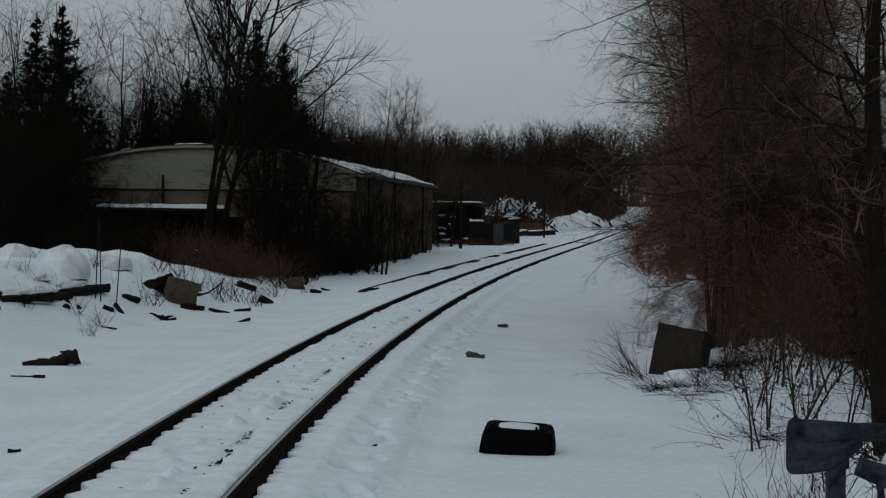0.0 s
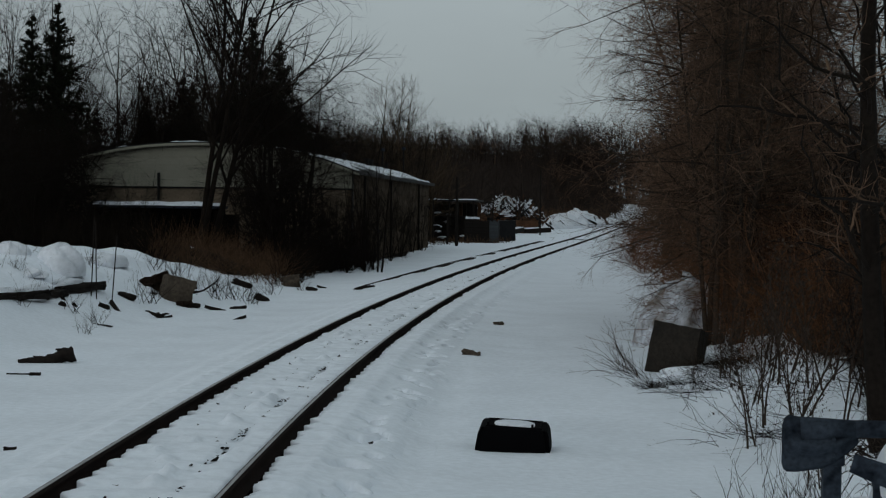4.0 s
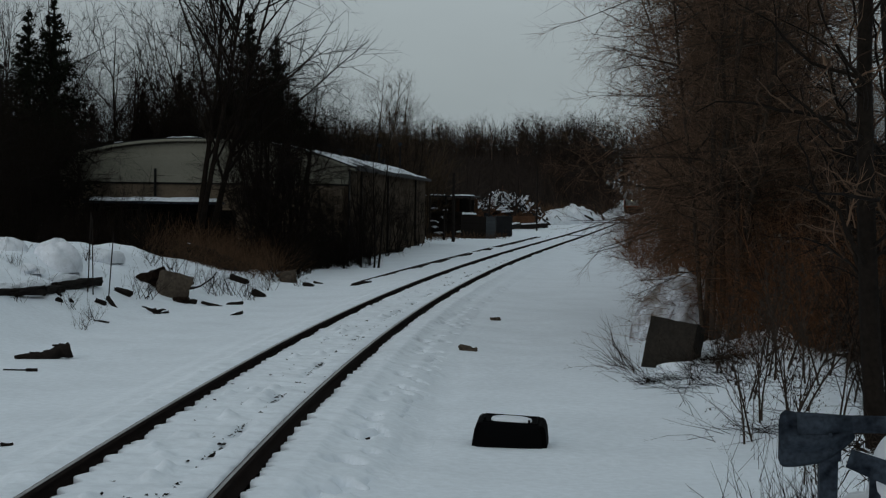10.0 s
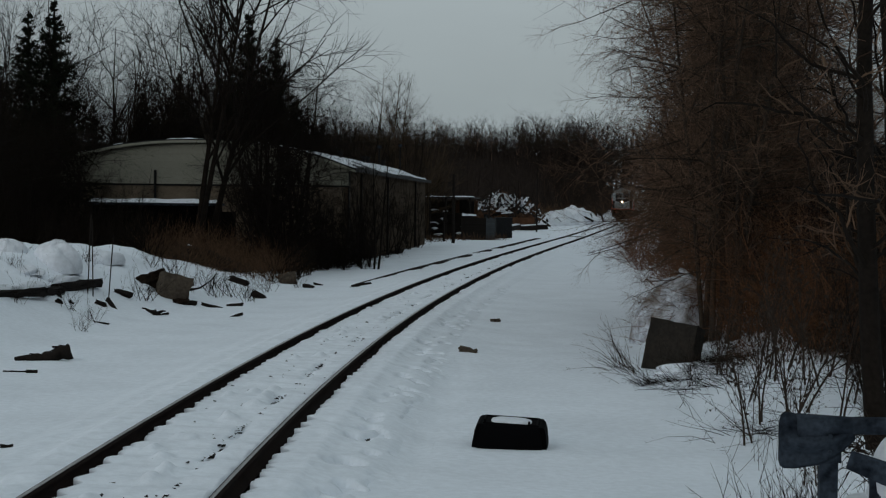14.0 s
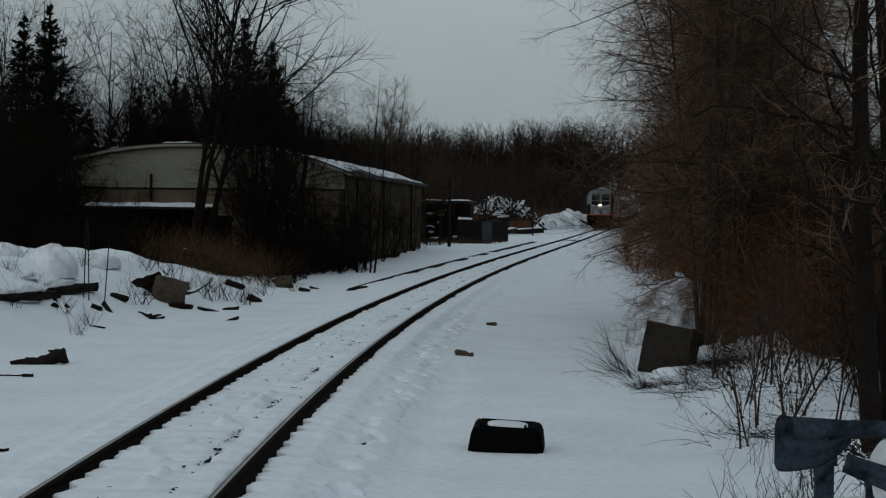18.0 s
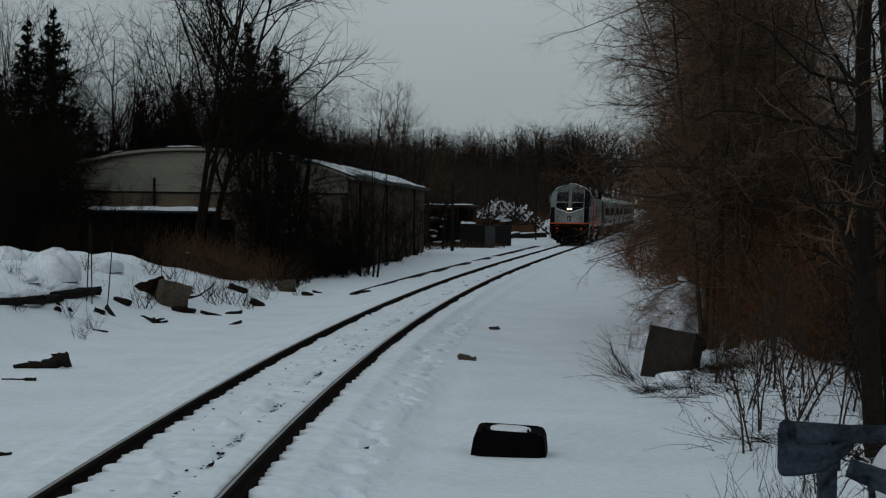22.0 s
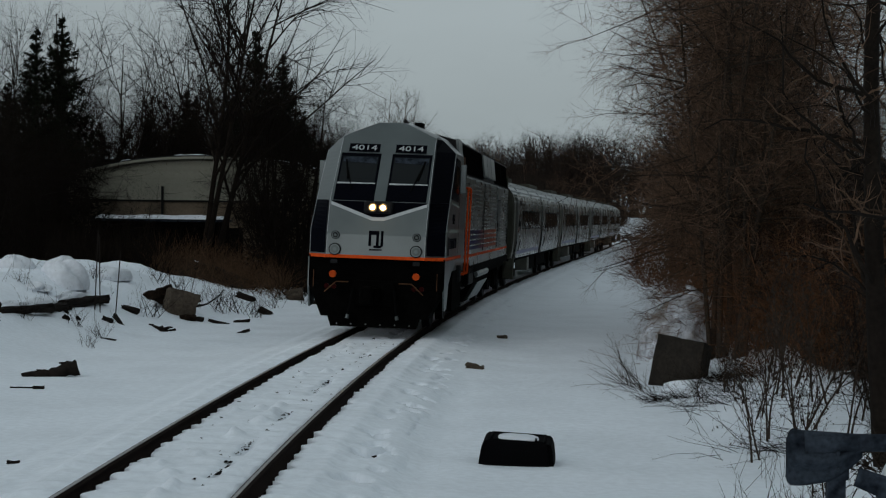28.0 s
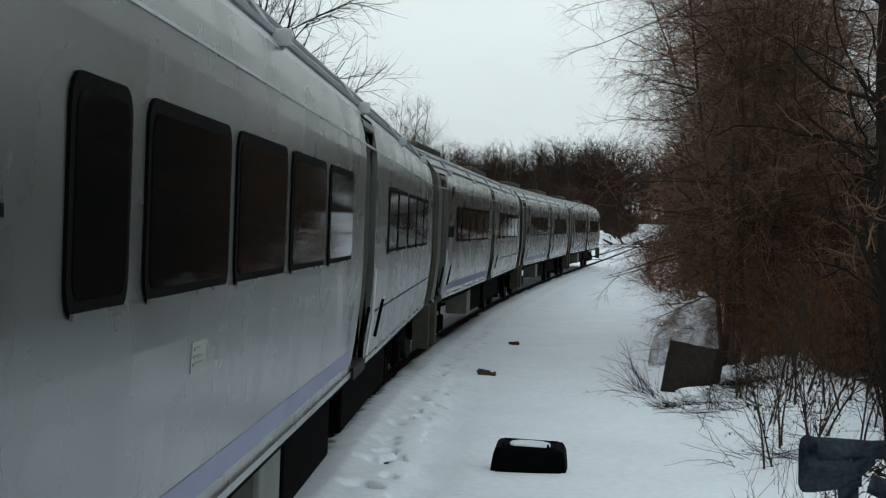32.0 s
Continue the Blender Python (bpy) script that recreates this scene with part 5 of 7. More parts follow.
def big_trees():
    edge = "tall dark bare tree with a straight trunk and crooked side limbs"
    arr = bare_tree(71, 13, stems=1, spread=0.0, girth=0.165, limbs=46, boughs=190, twigs=480, sprays=800, limb_len=0.15, angle=66, up=0.10, lo=0.16, twig_r=0.0036, limb_r=0.15, wob=2.3, ka=9, kb=6, sway=0.07)
    t = plant("bare_tree", edge, "tree", arr, place(4.50, 16.6, -0.15, 205, 0, 2.4), BARK_DARK, TWIG, "tall trees at the edge of the thicket")
    copy_thing(t, place(4.94, 17.6, -0.1, 0, 0, -2.0) @ Matrix.Diagonal((0.8, 0.8, 0.95, 1)))
    copy_thing(t, place(6.55, 25.5, -0.1, 130) @ Matrix.Diagonal((0.75, 0.75, 0.62, 1)))
    lean = bare_tree(74, 4.9, stems=1, spread=0.0, girth=0.085, limbs=22, boughs=110, twigs=340, sprays=700, limb_len=0.34, angle=58, up=0.10, lo=0.25, twig_r=0.0036, limb_r=0.28, wob=2.0, ka=8, kb=5, sway=0.14)
    plant("bare_tree", "bare tree leaning out from the thicket over the bank", "tree", lean, place(6.2, 22.0, -0.2, 0, 0, -14), BARK_DARK, TWIG_STEM)
    arr = bare_tree(72, 13.5, stems=3, spread=0.20, girth=0.13, limbs=13, boughs=80, twigs=380, sprays=900, limb_len=0.46, angle=46, up=0.16, lo=0.2, twig_r=0.008, kc=2, limb_r=0.4)
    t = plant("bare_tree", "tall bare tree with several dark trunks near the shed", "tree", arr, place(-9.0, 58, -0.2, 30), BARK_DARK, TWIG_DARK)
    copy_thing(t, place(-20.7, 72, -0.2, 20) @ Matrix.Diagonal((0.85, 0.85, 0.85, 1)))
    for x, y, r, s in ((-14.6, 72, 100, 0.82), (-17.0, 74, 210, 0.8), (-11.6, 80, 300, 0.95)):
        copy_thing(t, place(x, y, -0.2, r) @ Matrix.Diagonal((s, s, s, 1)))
    arr = bare_tree(75, 7.5, stems=5, spread=0.25, girth=0.06, limbs=12, boughs=60, twigs=300, sprays=900, limb_len=0.38, angle=52, up=0.10, lo=0.05, twig_r=0.011, droop=0.05, kc=2, ka=4, kb=3)
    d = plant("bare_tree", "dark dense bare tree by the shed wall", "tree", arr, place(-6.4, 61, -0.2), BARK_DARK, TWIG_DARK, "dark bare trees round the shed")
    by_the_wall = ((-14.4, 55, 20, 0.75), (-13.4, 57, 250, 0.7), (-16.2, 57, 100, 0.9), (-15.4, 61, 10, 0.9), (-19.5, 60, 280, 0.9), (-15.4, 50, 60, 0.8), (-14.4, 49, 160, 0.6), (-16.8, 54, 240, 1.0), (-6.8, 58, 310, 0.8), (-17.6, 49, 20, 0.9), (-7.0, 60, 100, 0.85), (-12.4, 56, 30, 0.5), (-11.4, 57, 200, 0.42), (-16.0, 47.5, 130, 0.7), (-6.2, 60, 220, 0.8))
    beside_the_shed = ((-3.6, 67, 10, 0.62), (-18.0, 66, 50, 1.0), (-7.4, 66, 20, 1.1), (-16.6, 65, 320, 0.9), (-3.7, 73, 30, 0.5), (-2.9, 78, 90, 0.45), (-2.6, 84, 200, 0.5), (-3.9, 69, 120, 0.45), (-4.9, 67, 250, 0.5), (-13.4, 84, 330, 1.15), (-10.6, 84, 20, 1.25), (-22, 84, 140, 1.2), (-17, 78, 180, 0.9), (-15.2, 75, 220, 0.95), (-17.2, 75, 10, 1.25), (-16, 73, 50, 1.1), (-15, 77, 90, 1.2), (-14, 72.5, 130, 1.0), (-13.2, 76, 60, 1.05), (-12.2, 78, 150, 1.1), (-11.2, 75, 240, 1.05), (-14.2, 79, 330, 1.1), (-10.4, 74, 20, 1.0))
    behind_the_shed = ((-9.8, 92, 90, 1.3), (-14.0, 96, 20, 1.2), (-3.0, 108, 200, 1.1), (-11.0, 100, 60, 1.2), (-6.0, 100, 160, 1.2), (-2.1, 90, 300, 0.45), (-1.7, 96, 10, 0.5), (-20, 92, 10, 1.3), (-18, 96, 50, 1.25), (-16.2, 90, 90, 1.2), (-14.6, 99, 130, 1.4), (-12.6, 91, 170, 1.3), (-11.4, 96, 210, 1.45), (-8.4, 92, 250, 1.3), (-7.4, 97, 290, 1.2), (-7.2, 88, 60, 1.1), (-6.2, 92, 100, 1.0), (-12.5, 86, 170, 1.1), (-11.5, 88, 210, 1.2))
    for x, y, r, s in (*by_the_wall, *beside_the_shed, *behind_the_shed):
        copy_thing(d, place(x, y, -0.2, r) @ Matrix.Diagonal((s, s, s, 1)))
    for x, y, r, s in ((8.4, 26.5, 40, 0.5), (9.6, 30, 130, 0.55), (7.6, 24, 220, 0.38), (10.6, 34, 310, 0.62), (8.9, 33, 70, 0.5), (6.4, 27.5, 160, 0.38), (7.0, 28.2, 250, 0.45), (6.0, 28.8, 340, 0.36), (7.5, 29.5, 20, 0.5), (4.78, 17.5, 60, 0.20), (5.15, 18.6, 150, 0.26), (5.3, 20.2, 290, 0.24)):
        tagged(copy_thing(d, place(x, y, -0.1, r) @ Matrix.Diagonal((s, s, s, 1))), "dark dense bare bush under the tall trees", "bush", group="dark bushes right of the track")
    arr = bare_tree(81, 7.2, stems=2, spread=0.08, girth=0.045, limbs=10, boughs=40, twigs=130, sprays=220, limb_len=0.24, angle=36, up=0.3, lo=0.25, twig_r=0.008, kc=2, ka=4, kb=3)
    slim = plant("slim_tree", "slender dark bare tree before the shed's side wall", "tree", arr, place(-2.8, 64, -0.1), BARK_DARK, TWIG_DARK, "slender trees by the shed wall")
    copy_thing(slim, place(-3.5, 66, -0.1, 120) @ Matrix.Diagonal((0.75, 0.75, 0.75, 1)))
    arr = bare_tree(79, 8.6, stems=3, spread=0.10, girth=0.10, limbs=18, boughs=90, twigs=520, sprays=2600, limb_len=0.20, angle=66, up=0.02, lo=0.05, twig_r=0.016, droop=0.10, kc=2, ka=4, kb=3)
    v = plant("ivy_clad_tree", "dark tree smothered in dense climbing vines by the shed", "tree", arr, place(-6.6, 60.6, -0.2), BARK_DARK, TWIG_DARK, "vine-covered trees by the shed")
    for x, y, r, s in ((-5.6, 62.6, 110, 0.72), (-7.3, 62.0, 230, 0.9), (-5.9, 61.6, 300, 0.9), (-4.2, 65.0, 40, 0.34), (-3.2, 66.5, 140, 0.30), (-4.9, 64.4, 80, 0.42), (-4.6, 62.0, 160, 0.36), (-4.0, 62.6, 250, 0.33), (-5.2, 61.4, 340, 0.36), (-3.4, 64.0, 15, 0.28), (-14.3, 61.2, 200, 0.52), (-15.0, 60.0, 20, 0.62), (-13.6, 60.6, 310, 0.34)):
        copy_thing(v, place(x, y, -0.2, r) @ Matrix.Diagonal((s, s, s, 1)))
    arr = bare_tree(78, 12.4, stems=3, spread=0.10, girth=0.09, limbs=16, boughs=90, twigs=520, sprays=1800, limb_len=0.22, angle=42, up=0.3, lo=0.3, twig_r=0.020, kc=2, ka=4, kb=3)
    plant("bare_tree", "straw-coloured bare tree behind the shed roof", "tree", arr, place(-4.8, 118, 0), TWIG_GOLD, TWIG_GOLD)


def fir(seed, tall, wide):
    """Trunk and drooping needle sprays of a fir."""
    rng = np.random.default_rng(seed)
    trunk = tubes(*shoots(rng, np.zeros((1, 3)), np.array([[0, 0, 1.0]]), np.array([tall]), np.array([0.16]), 0.1, 0.02, 8, 0.08), 8)
    tiers = 21
    ring = np.repeat(np.arange(tiers), 13)
    n = len(ring)
    z = tall * (0.05 + 0.935 * (ring + 0.95 * rng.random(n)) / tiers)
    reach = wide * (1 - z / tall) ** 0.9 * (0.66 + 0.46 * rng.random(n)) + 0.03
    az = rng.random(n) * 2 * np.pi
    p = np.stack([np.zeros(n), np.zeros(n), z], 1)
    way = np.stack([np.cos(az), np.sin(az), 0.30 - 0.65 * (1 - z / tall)], 1)
    way /= np.linalg.norm(way, axis=1, keepdims=True)
    arms = shoots(rng, p, way, reach, np.full(n, 0.022), 0.12, 0.08, 4, 0.5)
    out = []
    for part_of in range(8):
        lo, hi = n * part_of // 8, n * (part_of + 1) // 8
        a = (arms[0][lo:hi], arms[1][lo:hi] * 3)
        mean = float(reach[lo:hi].mean())
        sub = sprout(rng, *a, (hi - lo) * 16, 0.08, 1.0, 50, 0.34 * mean + 0.02, 0.026, -0.08, 0.15, 2)
        fine = sprout(rng, *sub, (hi - lo) * 36, 0.0, 1.0, 45, 0.13 * mean + 0.03, 0.019, -0.22, 0.2, 2)
        out += [tubes(*sub, 2, True), tubes(*fine, 2, True)]
    turn = np.arange(11) * 2 * np.pi / 11
    for k in range(22):
        low = tall * (0.06 + 0.042 * k)
        r = 0.16 * wide * (1 - low / tall) ** 0.85 * (0.6 + 0.8 * rng.random(11))
        rim = np.stack([r * np.cos(turn), r * np.sin(turn), low - 0.25 * r * rng.random(11)], 1)
        top = np.array([[0, 0, low + 0.075 * tall]])
        j = np.arange(11)
        out.append((np.concatenate([rim, top]), np.stack([j, (j + 1) % 11, 0 * j + 11, 0 * j + 11], 1)))
    return trunk, merge([tubes(*arms, 3)] + out)


def firs():
    label = "dark green fir tree with drooping boughs"
    a = plant("fir_tree", label, "tree", fir(91, 11.2, 3.3), place(-18.6, 71, -0.2), BARK_DARK, NEEDLE, "fir trees behind the shed")
    for x, y, r, s in ((-17.45, 71, 100, 1.05), (-20.4, 73, 30, 0.8), (-9.6, 77, 220, 1.06), (-14.4, 86, 10, 0.86), (-15.2, 80, 70, 0.74), (-13.4, 83, 200, 0.8), (-11.4, 82, 280, 0.86), (-17.0, 77, 130, 0.66), (-10.4, 80, 40, 0.8), (-16.2, 78, 330, 0.6), (-8.5, 79, 300, 0.98), (-22.4, 70, 60, 0.8), (-12.2, 86, 160, 0.7), (-18.0, 67, 260, 0.55), (-19.6, 66, 20, 0.6), (-7.0, 74, 20, 0.68)):
        copy_thing(a, place(x, y, -0.2, r) @ Matrix.Diagonal((s, s, s, 1)))


def woods():
    """Far leafless woods, one mass."""
    kinds = [bare_tree(100 + k, 1.0, stems=1, spread=0.12, girth=0.016, limbs=16, boughs=60, twigs=150, sprays=150, limb_len=0.36, angle=54, up=0.14, lo=0.20, twig_r=0.0060, kc=2, ka=4, kb=3, wob=1.5) for k in range(5)]
    for name, tint, count, x0, x1, y0, y1, h0, h1, seed in (("far_woods", TWIG_FAR, 240, -36, 60, 240, 300, 5, 8, 1), ("crest_woods", TWIG_FAR, 170, -30, 48, 276, 302, 4.5, 7.5, 9), ("dark_woods", TWIG_FAR, 90, -26, 12, 125, 200, 6, 8.5, 2), ("gold_woods", TWIG_GOLD, 30, -7.5, -0.8, 112, 126, 6.5, 8.8, 3), ("grey_woods", TWIG, 60, -50, 60, 262, 300, 5, 8, 4), ("gap_woods", TWIG_FAR, 260, 14, 50, 312, 372, 17, 22, 6), ("end_woods", TWIG_FAR, 110, 34, 84, 396, 440, 20, 26, 7), ("near_woods", TWIG_FAR, 100, -16, 46, 176, 232, 6, 9.5, 5)):
        r = np.random.default_rng(seed)
        groups = []
        for k in range(count):
            x, y = r.uniform(x0, x1), r.uniform(y0, y1)
            o, _ = beside(np.array(x), np.array(y))
            if abs(o) < 8 and y < 400:
                continue
            s, a = r.uniform(h0, h1), r.uniform(0, 6.28)
            if y > 310:
                s = max(4.0, s - float(hill_z(x, y)))
            w, c = kinds[k % 5]
            R = np.array([[math.cos(a), -math.sin(a), 0], [math.sin(a), math.cos(a), 0], [0, 0, 1]]) * s
            for v, f in (w, c):
                groups.append((v @ R.T + np.array([x, y, max(float(ground_z(x, y)), float(hill_z(x, y)) if y > 226 else -9.0) - 0.2]), f))
        v, f = merge(groups)
        tagged(solid(name, v, f, tint), "distant leafless woodland, brown and grey", "woods", kind="stuff")


def hill_z(X, Y):
    o, _ = beside(X, Y)
    rise = 9.8 * smooth(Y, 232, 290) * smooth(np.abs(o), 5, 30) + (2.0 * wave(X, Y, 17) + 1.2 * wave(X + 40, Y, 7)) * smooth(Y, 240, 280) * smooth(np.abs(o), 7, 20) + 1.5 * smooth(Y, 440, 520) - 0.8 * smooth(Y, 236, 250) * (1 - smooth(np.abs(o), 5, 9))
    return ground_z(X, Y) - 0.3 + 0.36 * smooth(Y, 236, 248) + rise


def hill():
    xs, ys = spaced(-400, 400, -45, 65, 1.6, 1.2), np.r_[np.arange(225, 310, 3.0), np.linspace(310, 640, 30)]
    X, Y = np.meshgrid(xs, ys)
    Z = hill_z(X, Y)
    n, k = X.shape[1], X.shape[0]
    i = (np.arange(k - 1)[:, None] * n + np.arange(n - 1)).ravel()
    tagged(solid("wooded_hill", np.stack([X, Y, Z], -1).reshape(-1, 3), np.stack([i, i + 1, i + n + 1, i + n], 1), LITTER, smooth=True), "low hill covered with brown leaf litter", "hill", kind="structure")


def stems_patch(name, label, spots, material, height, r, seed, lean=0.35, category="dry grass"):
    """Countless dry stems as one object."""
    rng = np.random.default_rng(seed)
    p = np.asarray(spots)
    n = len(p)
    way = np.stack([rng.normal(size=n) * lean, rng.normal(size=n) * lean, np.ones(n)], 1)
    way /= np.linalg.norm(way, axis=1, keepdims=True)
    a = shoots(rng, p, way, height * (0.5 + 0.8 * rng.random(n)), np.full(n, r), 0.0, 0.3, 3)
    b = sprout(rng, *a, n * 2, 0.35, 1.0, 35, height * 0.35, r * 0.6, 0.2, 0.3, 3)
    v, f = merge([tubes(*a, 3), tubes(*b, 2)])
    return tagged(solid(name, v, f, material), label, category, kind="stuff")


def grasses():
    rng = np.random.default_rng(2)
    x, y = rng.uniform(-21, -2.6, 16000), rng.uniform(43, 69, 16000)
    o = beside(x, y)[0]
    keep = (o < -5.6 + 0.5 * wave(x, y, 1.5)) & (y > 47 + 0.25 * (x + 19) + wave(x, y, 2.0))
    x, y = x[keep], y[keep]
    spots = np.stack([x, y, ground_z(x, y) - 0.03], 1)
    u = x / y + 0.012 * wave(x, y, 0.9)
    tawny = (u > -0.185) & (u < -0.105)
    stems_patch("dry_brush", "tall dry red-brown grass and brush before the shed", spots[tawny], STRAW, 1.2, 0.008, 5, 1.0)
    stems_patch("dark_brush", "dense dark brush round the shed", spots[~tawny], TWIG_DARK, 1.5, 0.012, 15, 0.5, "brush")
    x, y = rng.uniform(4.6, 16, 14000), rng.uniform(23.5, 80, 14000)
    keep = beside(x, y)[0] > 6.6 + 0.7 * wave(x, y, 1.7)
    x, y = x[keep], y[keep]
    spots = np.stack([x, y, ground_z(x, y) - 0.03], 1)
    stems_patch("red_brush", "dense dry red-brown brush under the trees", spots, TWIG_RED, 0.9, 0.006, 7, 0.9, "brush")
    x, y = rng.uniform(2.4, 7, 700), rng.uniform(14, 27, 700)
    keep = (beside(x, y)[0] > 5.4 + 0.8 * wave(x, y, 1.2)) & (wave(x, y, 0.8) > -0.2)
    x, y = x[keep], y[keep]
    spots = np.stack([x, y, ground_z(x, y) - 0.03], 1)
    stems_patch("dry_weeds", "thin dry weeds standing in the snow", spots, TWIG_DARK, 0.55, 0.003, 6, 0.55, "weeds")
    x, y = rng.uniform(-13, -3.6, 900), rng.uniform(32, 48, 900)
    keep = (beside(x, y)[0] < -6.0) & (wave(x, y, 1.1) > 0.25)
    x, y = x[keep], y[keep]
    spots = np.stack([x, y, ground_z(x, y) - 0.03], 1)
    stems_patch("bank_weeds", "thin dry weeds on the snow bank", spots, TWIG_DARK, 0.5, 0.004, 8, 0.5, "weeds")


def hill_brush():
    rng = np.random.default_rng(41)
    for name, tint, n, tall, seed in (("hill_brush", TWIG_FAR, 8500, 2.6, 11), ("hill_undergrowth", TWIG_FAR, 2000, 3.0, 12)):
        x, y = rng.uniform(-34, 56, n), 302 - 60 * rng.random(n) ** 2.2
        keep = np.abs(beside(x, y)[0]) > 5
        x, y = x[keep], y[keep]
        z = np.maximum(ground_z(x, y), np.where(y > 226, hill_z(x, y), -9))
        stems_patch(name, "dense leafless undergrowth on the far hill", np.stack([x, y, z - 0.1], 1), tint, tall * 1.4, 0.042, seed, 0.35, "undergrowth")


    x, y = rng.uniform(22, 52, 1500), rng.uniform(300, 345, 1500)
    keep = np.abs(beside(x, y)[0]) > 4
    x, y = x[keep], y[keep]
    stems_patch("valley_brush", "dense leafless brush where the line leaves the valley", np.stack([x, y, np.maximum(ground_z(x, y), hill_z(x, y)) - 0.2], 1), TWIG_FAR, 6.0, 0.07, 13, 0.35, "brush")


def litter():
    """Leaf litter under the trees, with an uneven edge against the snow."""
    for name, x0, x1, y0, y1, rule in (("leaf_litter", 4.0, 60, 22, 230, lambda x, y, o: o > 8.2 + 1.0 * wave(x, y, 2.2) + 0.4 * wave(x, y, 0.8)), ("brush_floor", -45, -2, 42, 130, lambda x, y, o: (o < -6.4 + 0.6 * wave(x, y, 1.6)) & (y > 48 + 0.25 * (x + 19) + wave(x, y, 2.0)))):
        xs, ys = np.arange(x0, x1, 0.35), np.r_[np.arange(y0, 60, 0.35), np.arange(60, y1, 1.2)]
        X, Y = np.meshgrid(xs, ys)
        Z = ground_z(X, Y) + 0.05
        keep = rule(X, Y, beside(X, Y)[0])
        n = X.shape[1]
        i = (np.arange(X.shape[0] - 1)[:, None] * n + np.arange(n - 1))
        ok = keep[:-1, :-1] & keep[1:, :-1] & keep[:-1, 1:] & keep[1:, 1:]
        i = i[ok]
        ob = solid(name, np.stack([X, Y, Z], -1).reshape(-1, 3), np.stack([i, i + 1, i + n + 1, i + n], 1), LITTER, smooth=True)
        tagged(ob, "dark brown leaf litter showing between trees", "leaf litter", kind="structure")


def saplings():
    label = "thin leafless sapling with small dry leaves standing in the snow"
    rng = np.random.default_rng(31)
    kinds = []
    for k in range(2):
        w, c = bare_tree(130 + k, 1.6, stems=2, spread=0.16, girth=0.014, limbs=8, boughs=22, twigs=50, sprays=50, limb_len=0.36, angle=40, up=0.16, lo=0.05, twig_r=0.0026, wob=0.45)
        tips = c[0][rng.integers(0, len(c[0]), 260)]
        d = rng.normal(size=(260, 3)) * 0.012 + np.array([0, 0, -0.03])
        u = rng.normal(size=(260, 3)) * 0.008
        leaf = np.stack([tips, tips + d * 0.5 + u, tips + d, tips + d * 0.5 - u], 1).reshape(-1, 3)
        lf = np.arange(len(leaf)).reshape(-1, 4)
        kinds.append(plant("sapling", label, "sapling", (w, merge([c, (leaf, lf)])), place(3.4 + 0.45 * k, 17.6 + 1.6 * k, -0.05, 0, 0, -11 - 3 * k), TWIG_STEM, TWIG_STEM, "saplings in the snow"))
    r = random.Random(5)
    spots = ((3.95, 18.6, 1.1), (4.4, 19.6, 1.15), (4.0, 20.6, 0.9), (4.8, 21.2, 1.1), (3.5, 22.8, 0.5), (4.5, 22.4, 1.2), (5.2, 19.8, 1.1), (4.2, 24.0, 0.9), (4.9, 23.4, 1.2), (5.4, 22.0, 1.3), (4.0, 23.2, 0.7), (5.8, 20.8, 1.3), (3.9, 17.6, 0.8), (4.6, 18.4, 1.0), (5.0, 24.4, 1.2), (5.6, 23.4, 1.2), (3.05, 12.8, 0.5), (3.5, 15.2, 0.6))
    for k, (x, y, s) in enumerate(spots):
        copy_thing(kinds[k % 2], place(x, y, -0.05, r.uniform(0, 360), r.uniform(-14, 14), r.uniform(-14, 14)) @ Matrix.Diagonal((s, s, s, 1)))


saplings()
litter()
hill_brush()
thicket()
shrubs()
big_trees()
firs()
hill()
woods()
grasses()

# ---------------------------------------------------------------- the shed and its yard
SHED = pose(-4.3, 70.0, -0.3, 0, 0, -5.2)   # origin at the near corner by the track


def snow_patches(x0, x1, y0, y1, height, rule, step, thick=0.05):
    """Patches of thin snow over a surface, rule(x, y) says where."""
    bm = bmesh.new()
    xs, ys = np.arange(x0, x1, step), np.arange(y0, y1, step * 1.6)
    made = {}

    def corner(i, j):
        if (i, j) not in made:
            x, y = float(x0 + i * step), float(y0 + j * step * 1.6)
            full = all(on(i - a, j - b) for a in (0, 1) for b in (0, 1))
            made[i, j] = bm.verts.new((x, y, height(x, y) + (thick * (1 + 0.4 * float(wave(x, y, 0.4))) if full else -0.02)))
        return made[i, j]

    def on(i, j):
        return 0 <= i < len(xs) - 1 and 0 <= j < len(ys) - 1 and bool(rule(float(x0 + i * step), float(y0 + j * step * 1.6)))
    for i in range(len(xs) - 1):
        for j in range(len(ys) - 1):
            if on(i, j):
                bm.faces.new((corner(i, j), corner(i + 1, j), corner(i + 1, j + 1), corner(i, j + 1)))
    return bm


